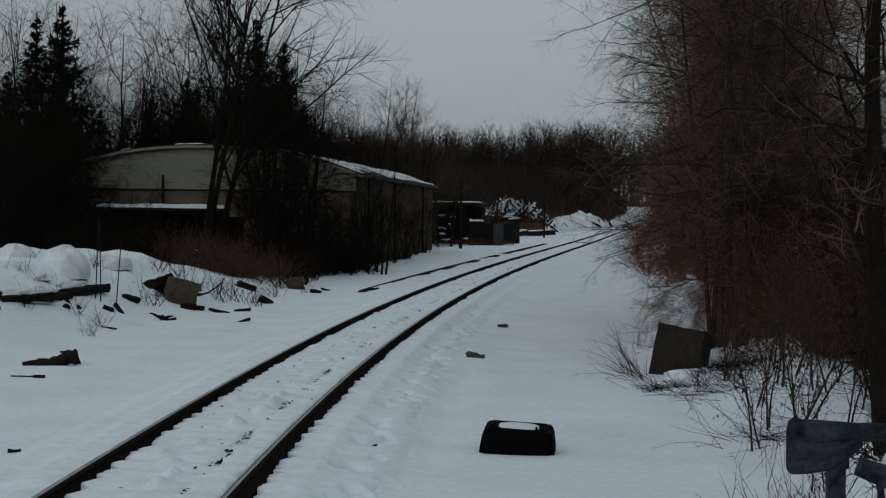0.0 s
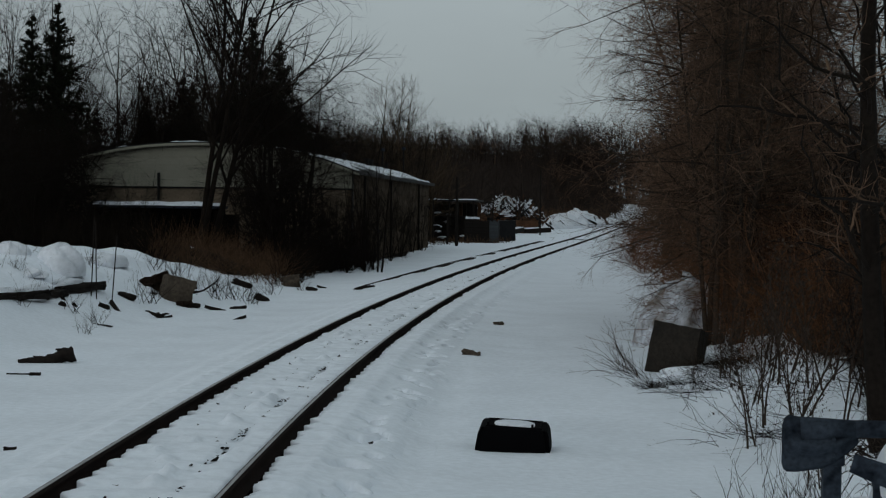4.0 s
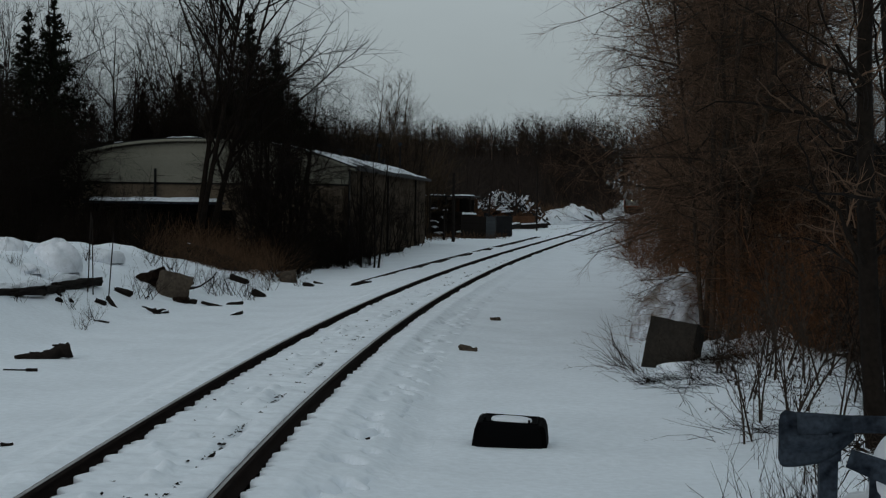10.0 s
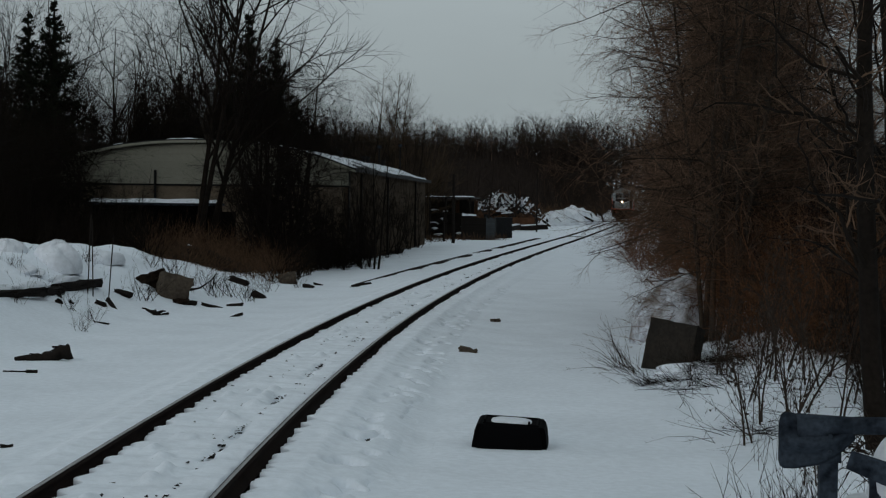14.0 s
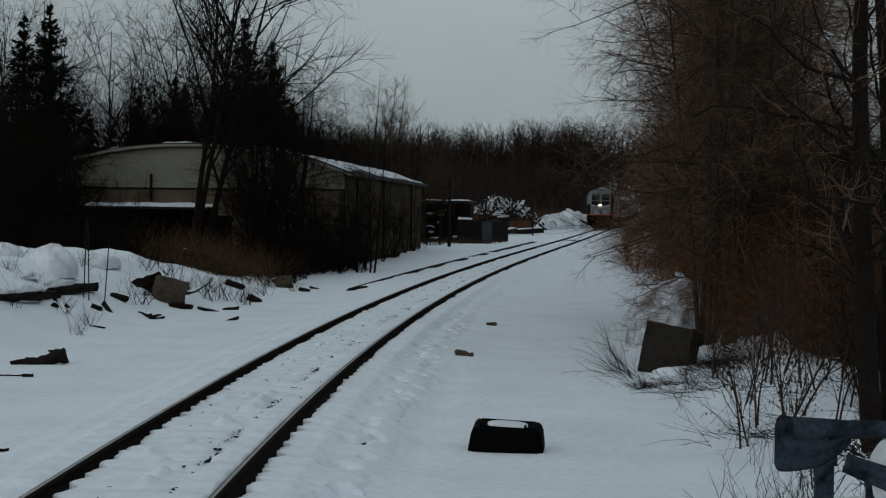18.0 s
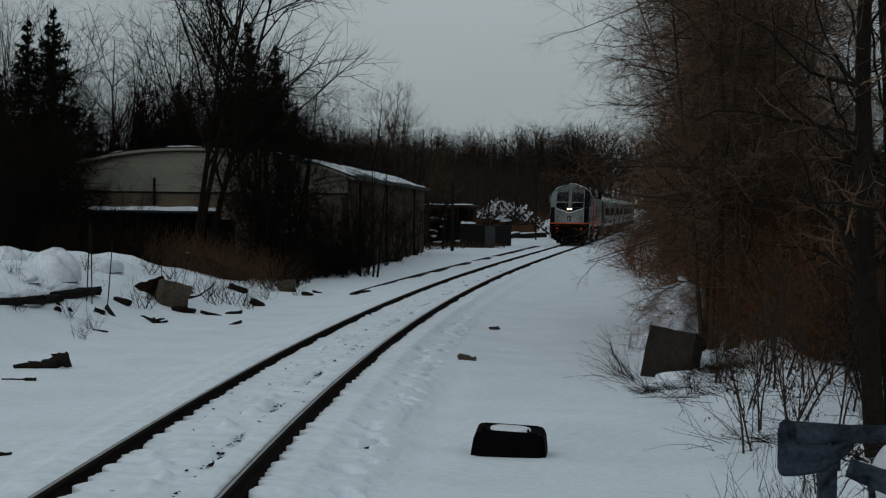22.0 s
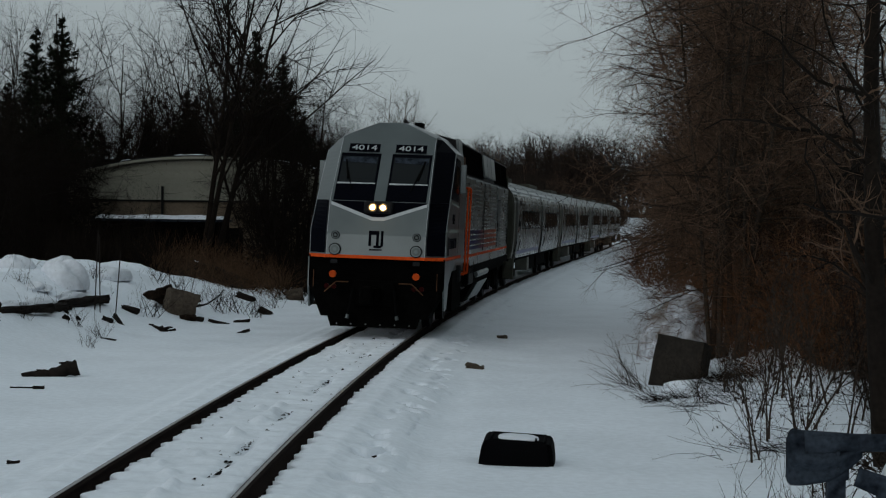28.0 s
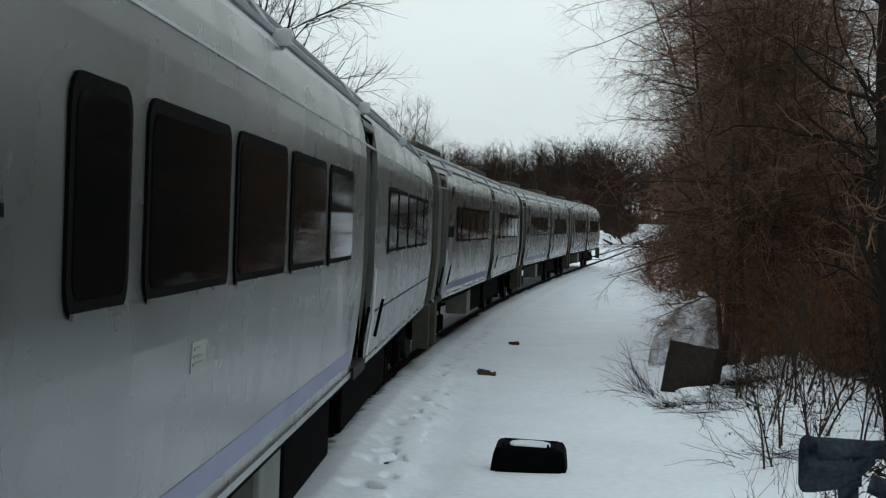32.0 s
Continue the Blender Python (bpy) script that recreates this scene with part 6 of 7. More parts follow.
def build_shed():
    shed = thing("shed", "long low shed with pale siding and an arched snowy roof", "shed")
    shed.matrix_world = SHED
    wide, long = 13.4, 32.0

    def arch(x):
        q = (x + wide / 2) / (wide / 2)
        return 4.22 + 1.12 * (1 - abs(q) ** 2.3)
    part("side_wall", box(-0.2, 0.0, 0.0, long, 0, 4.18), SHADED_SIDE, shed, "brown side wall with tree shade in its colour")
    part("side_wall", box(-wide, -wide + 0.2, 0.0, long, 0, 3.95), MASONRY, shed)
    part("gable_base", box(-wide + 0.2, -0.2, 0.0, 0.2, 0, 3.48), MASONRY, shed, "tan block gable base")
    part("rear_wall", box(-wide + 0.2, -0.2, long - 0.2, long, 0, 3.95), MASONRY, shed)
    # siding boards on the gable
    z = 3.50
    while z < 5.2:
        top = z + 0.125
        reach = [x for x in np.linspace(-wide, 0, 90) if arch(x) - 0.06 > z + 0.03]
        if len(reach) > 2:
            x0, x1 = reach[0], reach[-1]
            pts = [(-0.07, z), (-0.10, z), (-0.06, top), (0.0, top), (0.0, z)]
            bm = bmesh.new()
            ring = []
            for x in (x0, x1):
                ring.append([bm.verts.new((x, y, zz)) for y, zz in pts])
            for i in range(5):
                bm.faces.new((ring[0][i], ring[1][i], ring[1][(i + 1) % 5], ring[0][(i + 1) % 5]))
            bm.faces.new(ring[0])
            bm.faces.new(ring[1][::-1])
            part("siding_board", bm, SIDING, shed)
        z = top
    xs = np.linspace(-wide - 0.3, 0.35, 29)
    prof = [(x, arch(x) + 0.02) for x in xs]
    part("gable_wall", prism([(x, z) for x, z in prof if -wide + 0.05 < x < -0.05] + [(-0.05, 3.4), (-wide + 0.05, 3.4)], 0.02, 0.2), SIDING, shed)
    part("roof", prism(prof + [(x, z + 0.12) for x, z in prof[::-1]], -0.35, long + 0.3), DARK_METAL, shed, "dark arched roof")
    part("barge_board", prism([(x, z - 0.05) for x, z in prof] + [(x, z + 0.06) for x, z in prof[::-1]], -0.40, -0.35), SIDING, shed, "thin pale barge board")
    part("roof_snow", snow_patches(-5.6, 0.22, -0.2, long, lambda x, y: arch(x) + 0.145, lambda x, y: (wave(x, y * 0.6, 0.7) + 0.45 * wave(x, y, 0.25) > -0.35 + 0.16 * (x + 3)) if x > -5 else False, 0.16), OLD_SNOW, shed, "thin patchy snow on the roof")
    part("roof_snow", snow_patches(-wide, -5.5, -0.33, 2.4, lambda x, y: arch(x) + 0.145, lambda x, y: wave(x, y, 0.8) > -0.3, 0.25), OLD_SNOW, shed, "thin snow along the roof edge")
    part("eave_board", box(0.30, 0.36, -0.35, long + 0.3, 4.12, 4.28), DARK_METAL, shed)
    part("corner_board", box(-0.02, 0.03, -0.04, 0.25, 0, 4.15), DARK_METAL, shed)
    part("trim_band", box(-wide, 0.0, -0.06, -0.003, 3.42, 3.50), DARK_METAL, shed)
    for x in (-4.0, -8.6):
        part("drain_pipe", rod((x, -0.14, 0), (x, -0.14, 4.1), 0.06, 8), DARK_METAL, shed)
    for y in (3.5, 13, 26):
        part("wall_post", box(0.0, 0.09, y, y + 0.16, 0, 4.1), WOOD_OLD, shed)
    for y in (9, 17, 18.5, 25):
        v = rod((-1.8, y, 4.6), (-1.8, y, 5.25), 0.09, 10)
        rod((-1.8, y, 5.25), (-1.8, y, 5.33), 0.17, 10, v)
        part("roof_vent", v, DARK_METAL, shed)
    part("doorway", box(-6.0, -5.0, -0.03, 0.15, 0.2, 2.3), RUBBER, shed, "dark doorway")


build_shed()


def house():
    h = thing("house", "dark far house with a snowy gabled roof among the trees", "house")
    h.matrix_world = pose(-17.5, 104, 0.0, 0, 0, 12)
    part("wall", box(-5, 5, 0, 8, 0, 4.6), WOOD_OLD, h)
    part("roof", prism([(-5.4, 4.5), (0, 7.6), (5.4, 4.5), (5.4, 4.7), (0, 7.85), (-5.4, 4.7)], -0.4, 8.4), DARK_METAL, h)
    part("roof_snow", prism([(-3.5, 5.72), (-1.0, 7.2), (-1.0, 7.32), (-3.5, 5.84)], -0.3, 6), OLD_SNOW, h)
    part("chimney", box(2.0, 2.7, 3, 3.7, 5.5, 8.6), BLOCK_STONE, h)
    for x in (-2.6, 1.2):
        w = part("window", box(x, x + 1.1, -0.06, 0.05, 2.0, 3.4), TRIM, h)
        part("pane", box(x + 0.1, x + 1.0, -0.075, 0.0, 2.1, 3.3), DARK_GLASS, w)


house()


def trailer():
    t = thing("box_trailer", "low dark trailer with snow lying on its flat roof", "trailer")
    t.matrix_world = pose(-14.2, 62.5, -0.3, 0, 0, -4)
    part("body", box(0, 5.0, 0, 2.4, 0.6, 2.55, 0.05), UNDER, t)
    part("roof_edge", box(-0.08, 5.08, -0.08, 2.48, 2.55, 2.66, 0.02), GALV, t)
    part("roof_snow", snow_patches(-0.05, 5.0, -0.1, 2.4, lambda x, y: 2.67, lambda x, y: 0.1 < x < 4.7 + 0.4 * wave(x, y, 0.5) and wave(x, y, 0.5) > -0.45, 0.12, 0.12), OLD_SNOW, t, "uneven snow cover")
    for x in (0.9, 4.1):
        w = part("wheel", rod((x, -0.02, 0.45), (x, 0.25, 0.45), 0.42, 18), RUBBER, t)
        part("rim", rod((x, -0.04, 0.45), (x, 0.0, 0.45), 0.22, 14), GALV, w)


trailer()


def rough_block(name, label, category, size, m, material, seed, jitter=0.05, cuts=3):
    rng = random.Random(seed)
    bm = bmesh.new()
    bmesh.ops.create_cube(bm, size=1)
    bmesh.ops.subdivide_edges(bm, edges=bm.edges, cuts=cuts, use_grid_fill=True)
    for v in bm.verts:
        v.co = Vector((v.co.x * size[0], v.co.y * size[1], v.co.z * size[2])) + Vector([rng.uniform(-1, 1) * jitter * min(size) for _ in range(3)])
        v.co.z += size[2] / 2
    ob = part(name, bm, material)
    ob.matrix_world = m
    return tagged(ob, label, category)


def snow_mound(name, label, category, wide, deep, tall, m, seed, material=None):
    """A rounded uneven heap of snow."""
    rng = np.random.default_rng(seed)
    a, b = np.linspace(0, 2 * np.pi, 40, endpoint=False), np.linspace(0, np.pi / 2, 12)
    A, B = np.meshgrid(a, b)
    k = 1 + 0.16 * wave(np.cos(A) * 2 + seed * 3, np.sin(A) * 2 + B * 2, 1.1) + 0.07 * wave(np.cos(A) * 6 + seed, np.sin(A) * 6 + B * 5, 1.0)
    X, Y, Z = wide / 2 * np.cos(B) ** 0.8 * np.cos(A) * k, deep / 2 * np.cos(B) ** 0.8 * np.sin(A) * k, tall * np.sin(B) * k - 0.1
    n = len(a)
    f = [(r * n + c, r * n + (c + 1) % n, (r + 1) * n + (c + 1) % n, (r + 1) * n + c) for r in range(len(b) - 1) for c in range(n)]
    ob = solid(name, np.stack([X, Y, Z], -1).reshape(-1, 3), f, material or OLD_SNOW, smooth=True)
    ob.matrix_world = m
    return tagged(ob, label, category)


def oval_cap(w, d, z, high):
    """A low rounded oval heap."""
    bm = bmesh.new()
    rings = []
    for q, h in ((1.0, 0.0), (0.97, 0.55), (0.85, 0.85), (0.5, 1.0)):
        rings.append([bm.verts.new((w * q * math.copysign(abs(math.cos(a)) ** 0.7, math.cos(a)), d * q * math.copysign(abs(math.sin(a)) ** 0.7, math.sin(a)), z + high * h)) for a in [math.tau * i / 20 for i in range(20)]])
    for a, b in zip(rings, rings[1:]):
        for i in range(20):
            bm.faces.new((a[i], a[(i + 1) % 20], b[(i + 1) % 20], b[i]))
    bm.faces.new(rings[-1])
    return bm


def yard():
    # overturned black tub in the snow
    tub = thing("plastic_tub", "overturned black plastic tub with snow on its flat base", "tub")
    tub.matrix_world = place(0.72, 17.45, -0.04, -6, 6, 2.5)
    bm = bmesh.new()
    rings = []
    for w, d, z in ((0.41, 0.27, -0.06), (0.405, 0.26, 0.10), (0.385, 0.245, 0.25), (0.365, 0.23, 0.305), (0.335, 0.205, 0.325)):
        rings.append([bm.verts.new((x, y, z)) for x, y in ((-w, -d), (w, -d), (w, d), (-w, d))])
    for a, b in zip(rings, rings[1:]):
        for i in range(4):
            bm.faces.new((a[i], a[(i + 1) % 4], b[(i + 1) % 4], b[i]))
    bm.faces.new(rings[-1])
    bmesh.ops.bevel(bm, geom=[e for e in bm.edges if abs(e.verts[0].co.z - e.verts[1].co.z) > 0.02], offset=0.05, segments=4, affect="EDGES")
    part("shell", bm, BLACK_PLASTIC, tub)
    rim = bmesh.new()
    for a, b in (((-0.29, -0.17), (0.29, -0.17)), ((0.29, -0.17), (0.29, 0.17)), ((0.29, 0.17), (-0.29, 0.17)), ((-0.29, 0.17), (-0.29, -0.17))):
        rod((*a, 0.325), (*b, 0.325), 0.016, 8, rim)
    part("base_rim", rim, BLACK_PLASTIC, tub)
    part("snow_cap", oval_cap(0.225, 0.135, 0.322, 0.028), OLD_SNOW, tub, "snow lying on the base")
    for x in (-0.28, 0.20):
        part("lug", rod((x, -0.17, 0.33), (x, -0.17, 0.375), 0.014, 6), BLACK_PLASTIC, tub)
    # concrete block on the bank
    rough_block("concrete_block", "tilted weathered concrete block on the snowy bank", "concrete block", (0.78, 0.62, 1.0), place(3.62, 26.2, -0.28, -24, -10, 9), CONCRETE, 1, 0.018, 7)
    snow_mound("snow_drift", "snow drifted against the foot of the concrete block", "snow drift", 1.5, 0.9, 0.16, place(4.05, 25.6, -0.05, 20), 52, SNOW)
    rough_block("stone_block", "brown squared stone block half buried in snow", "stone block", (0.74, 0.55, 0.66), place(-6.98, 40.6, -0.08, 24, 0, 12), BLOCK_STONE, 2, 0.06)
    rough_block("broken_slab", "dark broken slab behind the stone block", "stone slab", (0.9, 0.4, 0.16), place(-7.45, 42.0, -0.02, -10, 0, 6), WOOD_OLD, 12, 0.25)
    rough_block("stone_block", "small brown stone block in the snow", "stone block", (0.52, 0.4, 0.44), place(-5.05, 51.6, -0.08, 8, 0, -10), BLOCK_STONE, 3, 0.08)
    log = thing("broken_log", "broken dark log with a torn splintered end lying in the snow", "log", place(-6.35, 26.4, 0.06, 10, 0, 0))
    r = np.random.default_rng(61)
    x = np.linspace(0.16, -0.72, 12)
    thick = np.interp(x, [-0.86, -0.6, -0.15, 0.0, 0.16], [0.03, 0.06, 0.085, 0.125, 0.135])
    mid = np.stack([x, 0.02 * r.normal(size=12), np.interp(x, [-0.86, -0.2, 0.16], [-0.06, 0.0, 0.08]) + 0.012 * r.normal(size=12)], 1)
    v, f = tubes(mid[None], thick[None], 10)
    v = v + r.normal(size=v.shape) * 0.014
    solid("trunk", np.concatenate([v, mid[:1]]), np.concatenate([f, [[k, (k + 1) % 10, 120, 120] for k in range(10)]]), WOOD_OLD, log)
    for p, q, g in (((0.05, -0.02, 0.15), (-0.14, 0.0, 0.165), 0.035), ((-0.3, -0.03, 0.03), (-0.5, -0.06, 0.06), 0.02)):
        part("splinter", rod(p, q, g, 6, None, g * 0.4), WOOD_OLD, log)
    rough_block("buried_timber", "long dark timber edge showing through the snow bank", "timber", (2.3, 0.22, 0.15), place(-8.75, 32.7, 0.0, 78, 0, 0), WOOD_OLD, 6, 0.2, 5)
    rough_block("buried_timber", "dark timber edge showing through the snow bank", "timber", (2.4, 0.24, 0.16), place(-8.38, 36.4, 0.0, 80, 0, 0), WOOD_OLD, 7, 0.2, 5)
    k = 20
    for x, y, l, w, rz, ry in ((-7.71, 35.65, 0.22, 0.2, 0, 20), (-7.5, 36.0, 0.62, 0.12, -50, 32), (-7.72, 38.2, 0.42, 0.24, -10, 14), (-6.58, 36.1, 0.2, 0.2, 20, 50), (-6.45, 36.3, 0.34, 0.08, 5, -10), (-6.45, 40.2, 0.34, 0.2, -20, 10), (-5.84, 39.9, 0.55, 0.14, -12, 12), (-4.8, 36.5, 0.36, 0.10, 26, -16), (-4.31, 49.85, 0.36, 0.2, -20, 14), (-6.33, 48.7, 0.6, 0.3, -20, 16), (-8.35, 34.6, 0.3, 0.08, 70, 40), (-6.6, 24.6, 0.4, 0.06, 10, 0), (-6.35, 24.55, 0.16, 0.1, 10, 0), (-2.8, 50.4, 0.5, 0.16, 30, -20), (-2.6, 51.4, 0.9, 0.14, 70, 0), (-7.2, 43.6, 0.7, 0.10, -8, -12)):
        k += 1
        rough_block("wood_scrap", "dark scrap of wood lying in the snow", "wood scrap", (l, w * 0.62, w * 0.5), place(x, y, -0.01, rz, 0, ry), WOOD_OLD, k, 0.25, 2)
    rough_block("snow_clod", "small brownish clod lying on the snow", "clod", (0.30, 0.14, 0.09), place(0.39, 27.9, -0.03, -14, 0, 8), BLOCK_STONE, 40, 0.35)
    rough_block("snow_clod", "small brownish clod lying on the snow", "clod", (0.2, 0.12, 0.08), place(1.1, 35.6, -0.03, 10), BLOCK_STONE, 41, 0.35)
    rough_block("bark_chip", "dark chip of bark on the snow", "bark chip", (0.11, 0.06, 0.03), place(-0.87, 17.4, 0.0, 10), WOOD_OLD, 42, 0.3)
    rough_block("bark_chip", "dark chip of bark on the snow", "bark chip", (0.12, 0.06, 0.03), place(-4.51, 16.44, 0.0, 10), WOOD_OLD, 43, 0.3)
    rough_block("earth_clod", "dark clod of frozen earth against the stone block", "earth", (0.95, 0.5, 0.3), place(-7.55, 41.2, 0.02, -18, 0, -14), SOIL, 44, 0.35, 4)
    rough_block("earth_clod", "dark clod of earth below the stone block", "earth", (0.34, 0.25, 0.16), place(-6.62, 40.0, -0.04, 10), SOIL, 45, 0.35, 3)
    roots = thing("root_tangle", "dark forked root lying on the snow", "root", place(-6.62, 36.4, 0.02, 20))
    rng = np.random.default_rng(17)
    a = shoots(rng, np.zeros((5, 3)), np.array([[-0.6, 0.1, 0.35], [0.5, -0.3, 0.1], [0.35, 0.1, -0.2], [0.1, -0.6, 0.0], [-0.2, 0.5, 0.2]]), np.array([0.34, 0.5, 0.42, 0.3, 0.3]), np.array([0.05, 0.055, 0.045, 0.04, 0.03]), -0.2, 0.5, 5, 0.3)
    solid("root", *tubes(*a, 6), WOOD_OLD, roots)
    branch = thing("fallen_branch", "thin dark branch bent over the snow bank", "branch", place(-6.85, 42.2, 0.12, -10))
    a = shoots(rng, np.zeros((3, 3)), np.array([[1.0, 0.1, 0.35], [-0.8, 0.2, 0.2], [0.6, -0.4, 0.5]]), np.array([1.1, 0.5, 0.6]), np.array([0.035, 0.03, 0.02]), -0.3, 0.35, 6, 0.3)
    solid("stem", *tubes(*a, 6), WOOD_OLD, branch)
    k = 200
    for x, y, l, w, rz, ry in ((-8.2, 33.9, 0.16, 0.12, 60, 30), (-8.05, 34.4, 0.2, 0.07, 75, 35), (-7.2, 33.2, 0.45, 0.05, -15, 5), (-5.35, 40.6, 0.42, 0.12, -10, -8), (-5.2, 44.2, 0.4, 0.24, -30, 18), (-8.9, 30.6, 0.5, 0.12, 50, 0), (-4.1, 51.2, 0.3, 0.1, -20, 12), (-9.1, 31.6, 0.3, 0.16, 20, 10)):
        k += 1
        rough_block("wood_scrap", "dark scrap of wood lying in the snow", "wood scrap", (l, w * 0.7, w * 0.6), place(x, y, -0.01, rz, 0, ry), WOOD_OLD, k, 0.28, 2)
    snow_mound("snowy_mound", "mound of earth dusted with snow beside the block", "mound", 2.0, 1.6, 1.3, place(4.5, 31.0, -0.05), 14, DUSTED)
    rough_block("buried_timber", "long dark timber edge under a snow cap", "timber", (1.4, 0.22, 0.14), place(-8.55, 34.6, -0.02, 86, 0, 0), WOOD_OLD, 8, 0.2, 4)
    for x, y, w in ((-8.75, 36.6, 1.5), (-8.95, 34.6, 1.9), (-9.1, 32.9, 1.5)):
        snow_mound("snow_lump", "snow lying along a buried timber", "snow lump", w, 0.45, 0.16, place(x, y, 0.06, 80), int(w * 10))
    # thin iron stakes on the bank
    for x, y, h, rz in ((-8.15, 36.4, 1.8, 2), (-8.02, 36.36, 1.75, -1), (-7.78, 36.9, 1.5, 4)):
        st = part("stake", rod((0, 0, -0.3), (0, 0, h), 0.014, 6), WOOD_OLD)
        st.matrix_world = place(x, y, 0, 0, 0, rz)
        tagged(st, "thin dark rusty stake standing in the snow bank", "stake")
    # lumps of ploughed snow
    for k, (x, y, w, d, h) in enumerate(((-9.15, 37.6, 1.15, 0.95, 0.74), (-10.35, 37.6, 1.0, 1.0, 0.42), (-9.1, 42.2, 1.7, 1.2, 0.34), (-8.0, 40.6, 1.2, 1.0, 0.16), (-9.6, 36.0, 1.2, 1.0, 0.2))):
        snow_mound("snow_lump", "rounded lump of ploughed snow on the bank", "snow lump", w, d, h, place(x, y, -0.12, 40 * k), k + 1)


yard()


def guard_rail():
    g = thing("guard_rail", "dented galvanised guard rail end on a steel post", "guard rail")
    g.matrix_world = pose(1.88, 9.0, 0.0, 0, 0, -8)
    shoe = bmesh.new()
    rows = []
    for x, b, lo, hi in ((0.0, 0.015, 0.93, 1.14), (0.012, 0.05, 0.895, 1.185), (0.035, 0.08, 0.882, 1.205), (0.08, 0.09, 0.882, 1.198), (0.14, 0.085, 0.89, 1.18), (0.22, 0.075, 0.905, 1.172), (0.30, 0.065, 0.945, 1.17), (0.37, 0.05, 1.0, 1.172), (0.42, 0.04, 1.05, 1.176)):
        row = []
        for q in np.linspace(0, 1, 13):
            w = b * math.sin(math.pi * q) ** 0.5 * (0.78 + 0.35 * math.cos(4 * math.pi * (q - 0.5)) + 0.12 * math.sin(17 * x + 9 * q))
            row.append(shoe.verts.new((x, -w, lo + (hi - lo) * q)))
        rows.append(row)
    for a, b in zip(rows, rows[1:]):
        for i in range(12):
            shoe.faces.new((a[i], b[i], b[i + 1], a[i + 1]))
    ob = part("end_shoe", shoe, GALV, g, "bent rounded end shoe of dull steel", smooth=True)
    sm = ob.modifiers.new("thick", "SOLIDIFY")
    sm.thickness = 0.006
    beam = bmesh.new()
    for x0, x1, z0, z1, r0, r1 in ((0.10, 0.40, 1.12, 1.135, 0.078, 0.050), (0.40, 1.2, 1.135, 1.15, 0.050, 0.046), (1.2, 2.6, 1.15, 1.17, 0.046, 0.046)):
        rod((x0, -0.01, z0), (x1, -0.01, z1), r0, 14, beam, r1)
    part("top_rail", beam, GALV, g, smooth=True)
    part("post", box(0.235, 0.335, 0.02, 0.16, -0.2, 0.98, 0.006), GALV, g)
    part("spacer", box(0.22, 0.35, 0.0, 0.07, 0.92, 1.12, 0.01), GALV, g)
    part("brace", slab([(0.37, -0.03, 0.90), (0.40, -0.03, 1.0), (0.95, -0.06, 0.84), (0.95, -0.06, 0.66)], 0.03), GALV, g)
    part("rear_post", box(0.52, 0.60, 0.10, 0.20, -0.2, 0.84, 0.006), GALV, g)
    for x, z in ((0.28, 1.08), (0.28, 0.99)):
        part("bolt", rod((x, -0.075, z), (x, -0.055, z), 0.012, 8), GALV, g)
    rng = np.random.default_rng(90)
    p = np.stack([2.35 + 0.35 * rng.random(90), 9.25 + 0.3 * rng.random(90), 0.80 + 0.25 * rng.random(90)], 1)
    a = shoots(rng, p, rng.normal(size=(90, 3)) * np.array([1.0, 0.4, 0.6]), rng.uniform(0.08, 0.26, 90), np.full(90, 0.005), -0.1, 0.5, 4)
    b = sprout(rng, *a, 260, 0.1, 1.0, 60, 0.06, 0.008, -0.2, 0.3, 2)
    tagged(solid("caught_weeds", *merge([tubes(*a, 3), tubes(*b, 2)]), TWIG_STEM), "dead weeds and leaves caught behind the guard rail", "weeds", kind="stuff")
    snow_mound("snow_chunk", "chunk of dirty snow lodged behind the guard rail", "snow chunk", 0.4, 0.35, 0.32, pose(2.62, 9.1, 0.80), 31)
    snow_mound("snow_chunk", "chunk of dirty snow lodged behind the guard rail", "snow chunk", 0.5, 0.35, 0.2, pose(2.45, 9.15, 0.62), 33)


guard_rail()


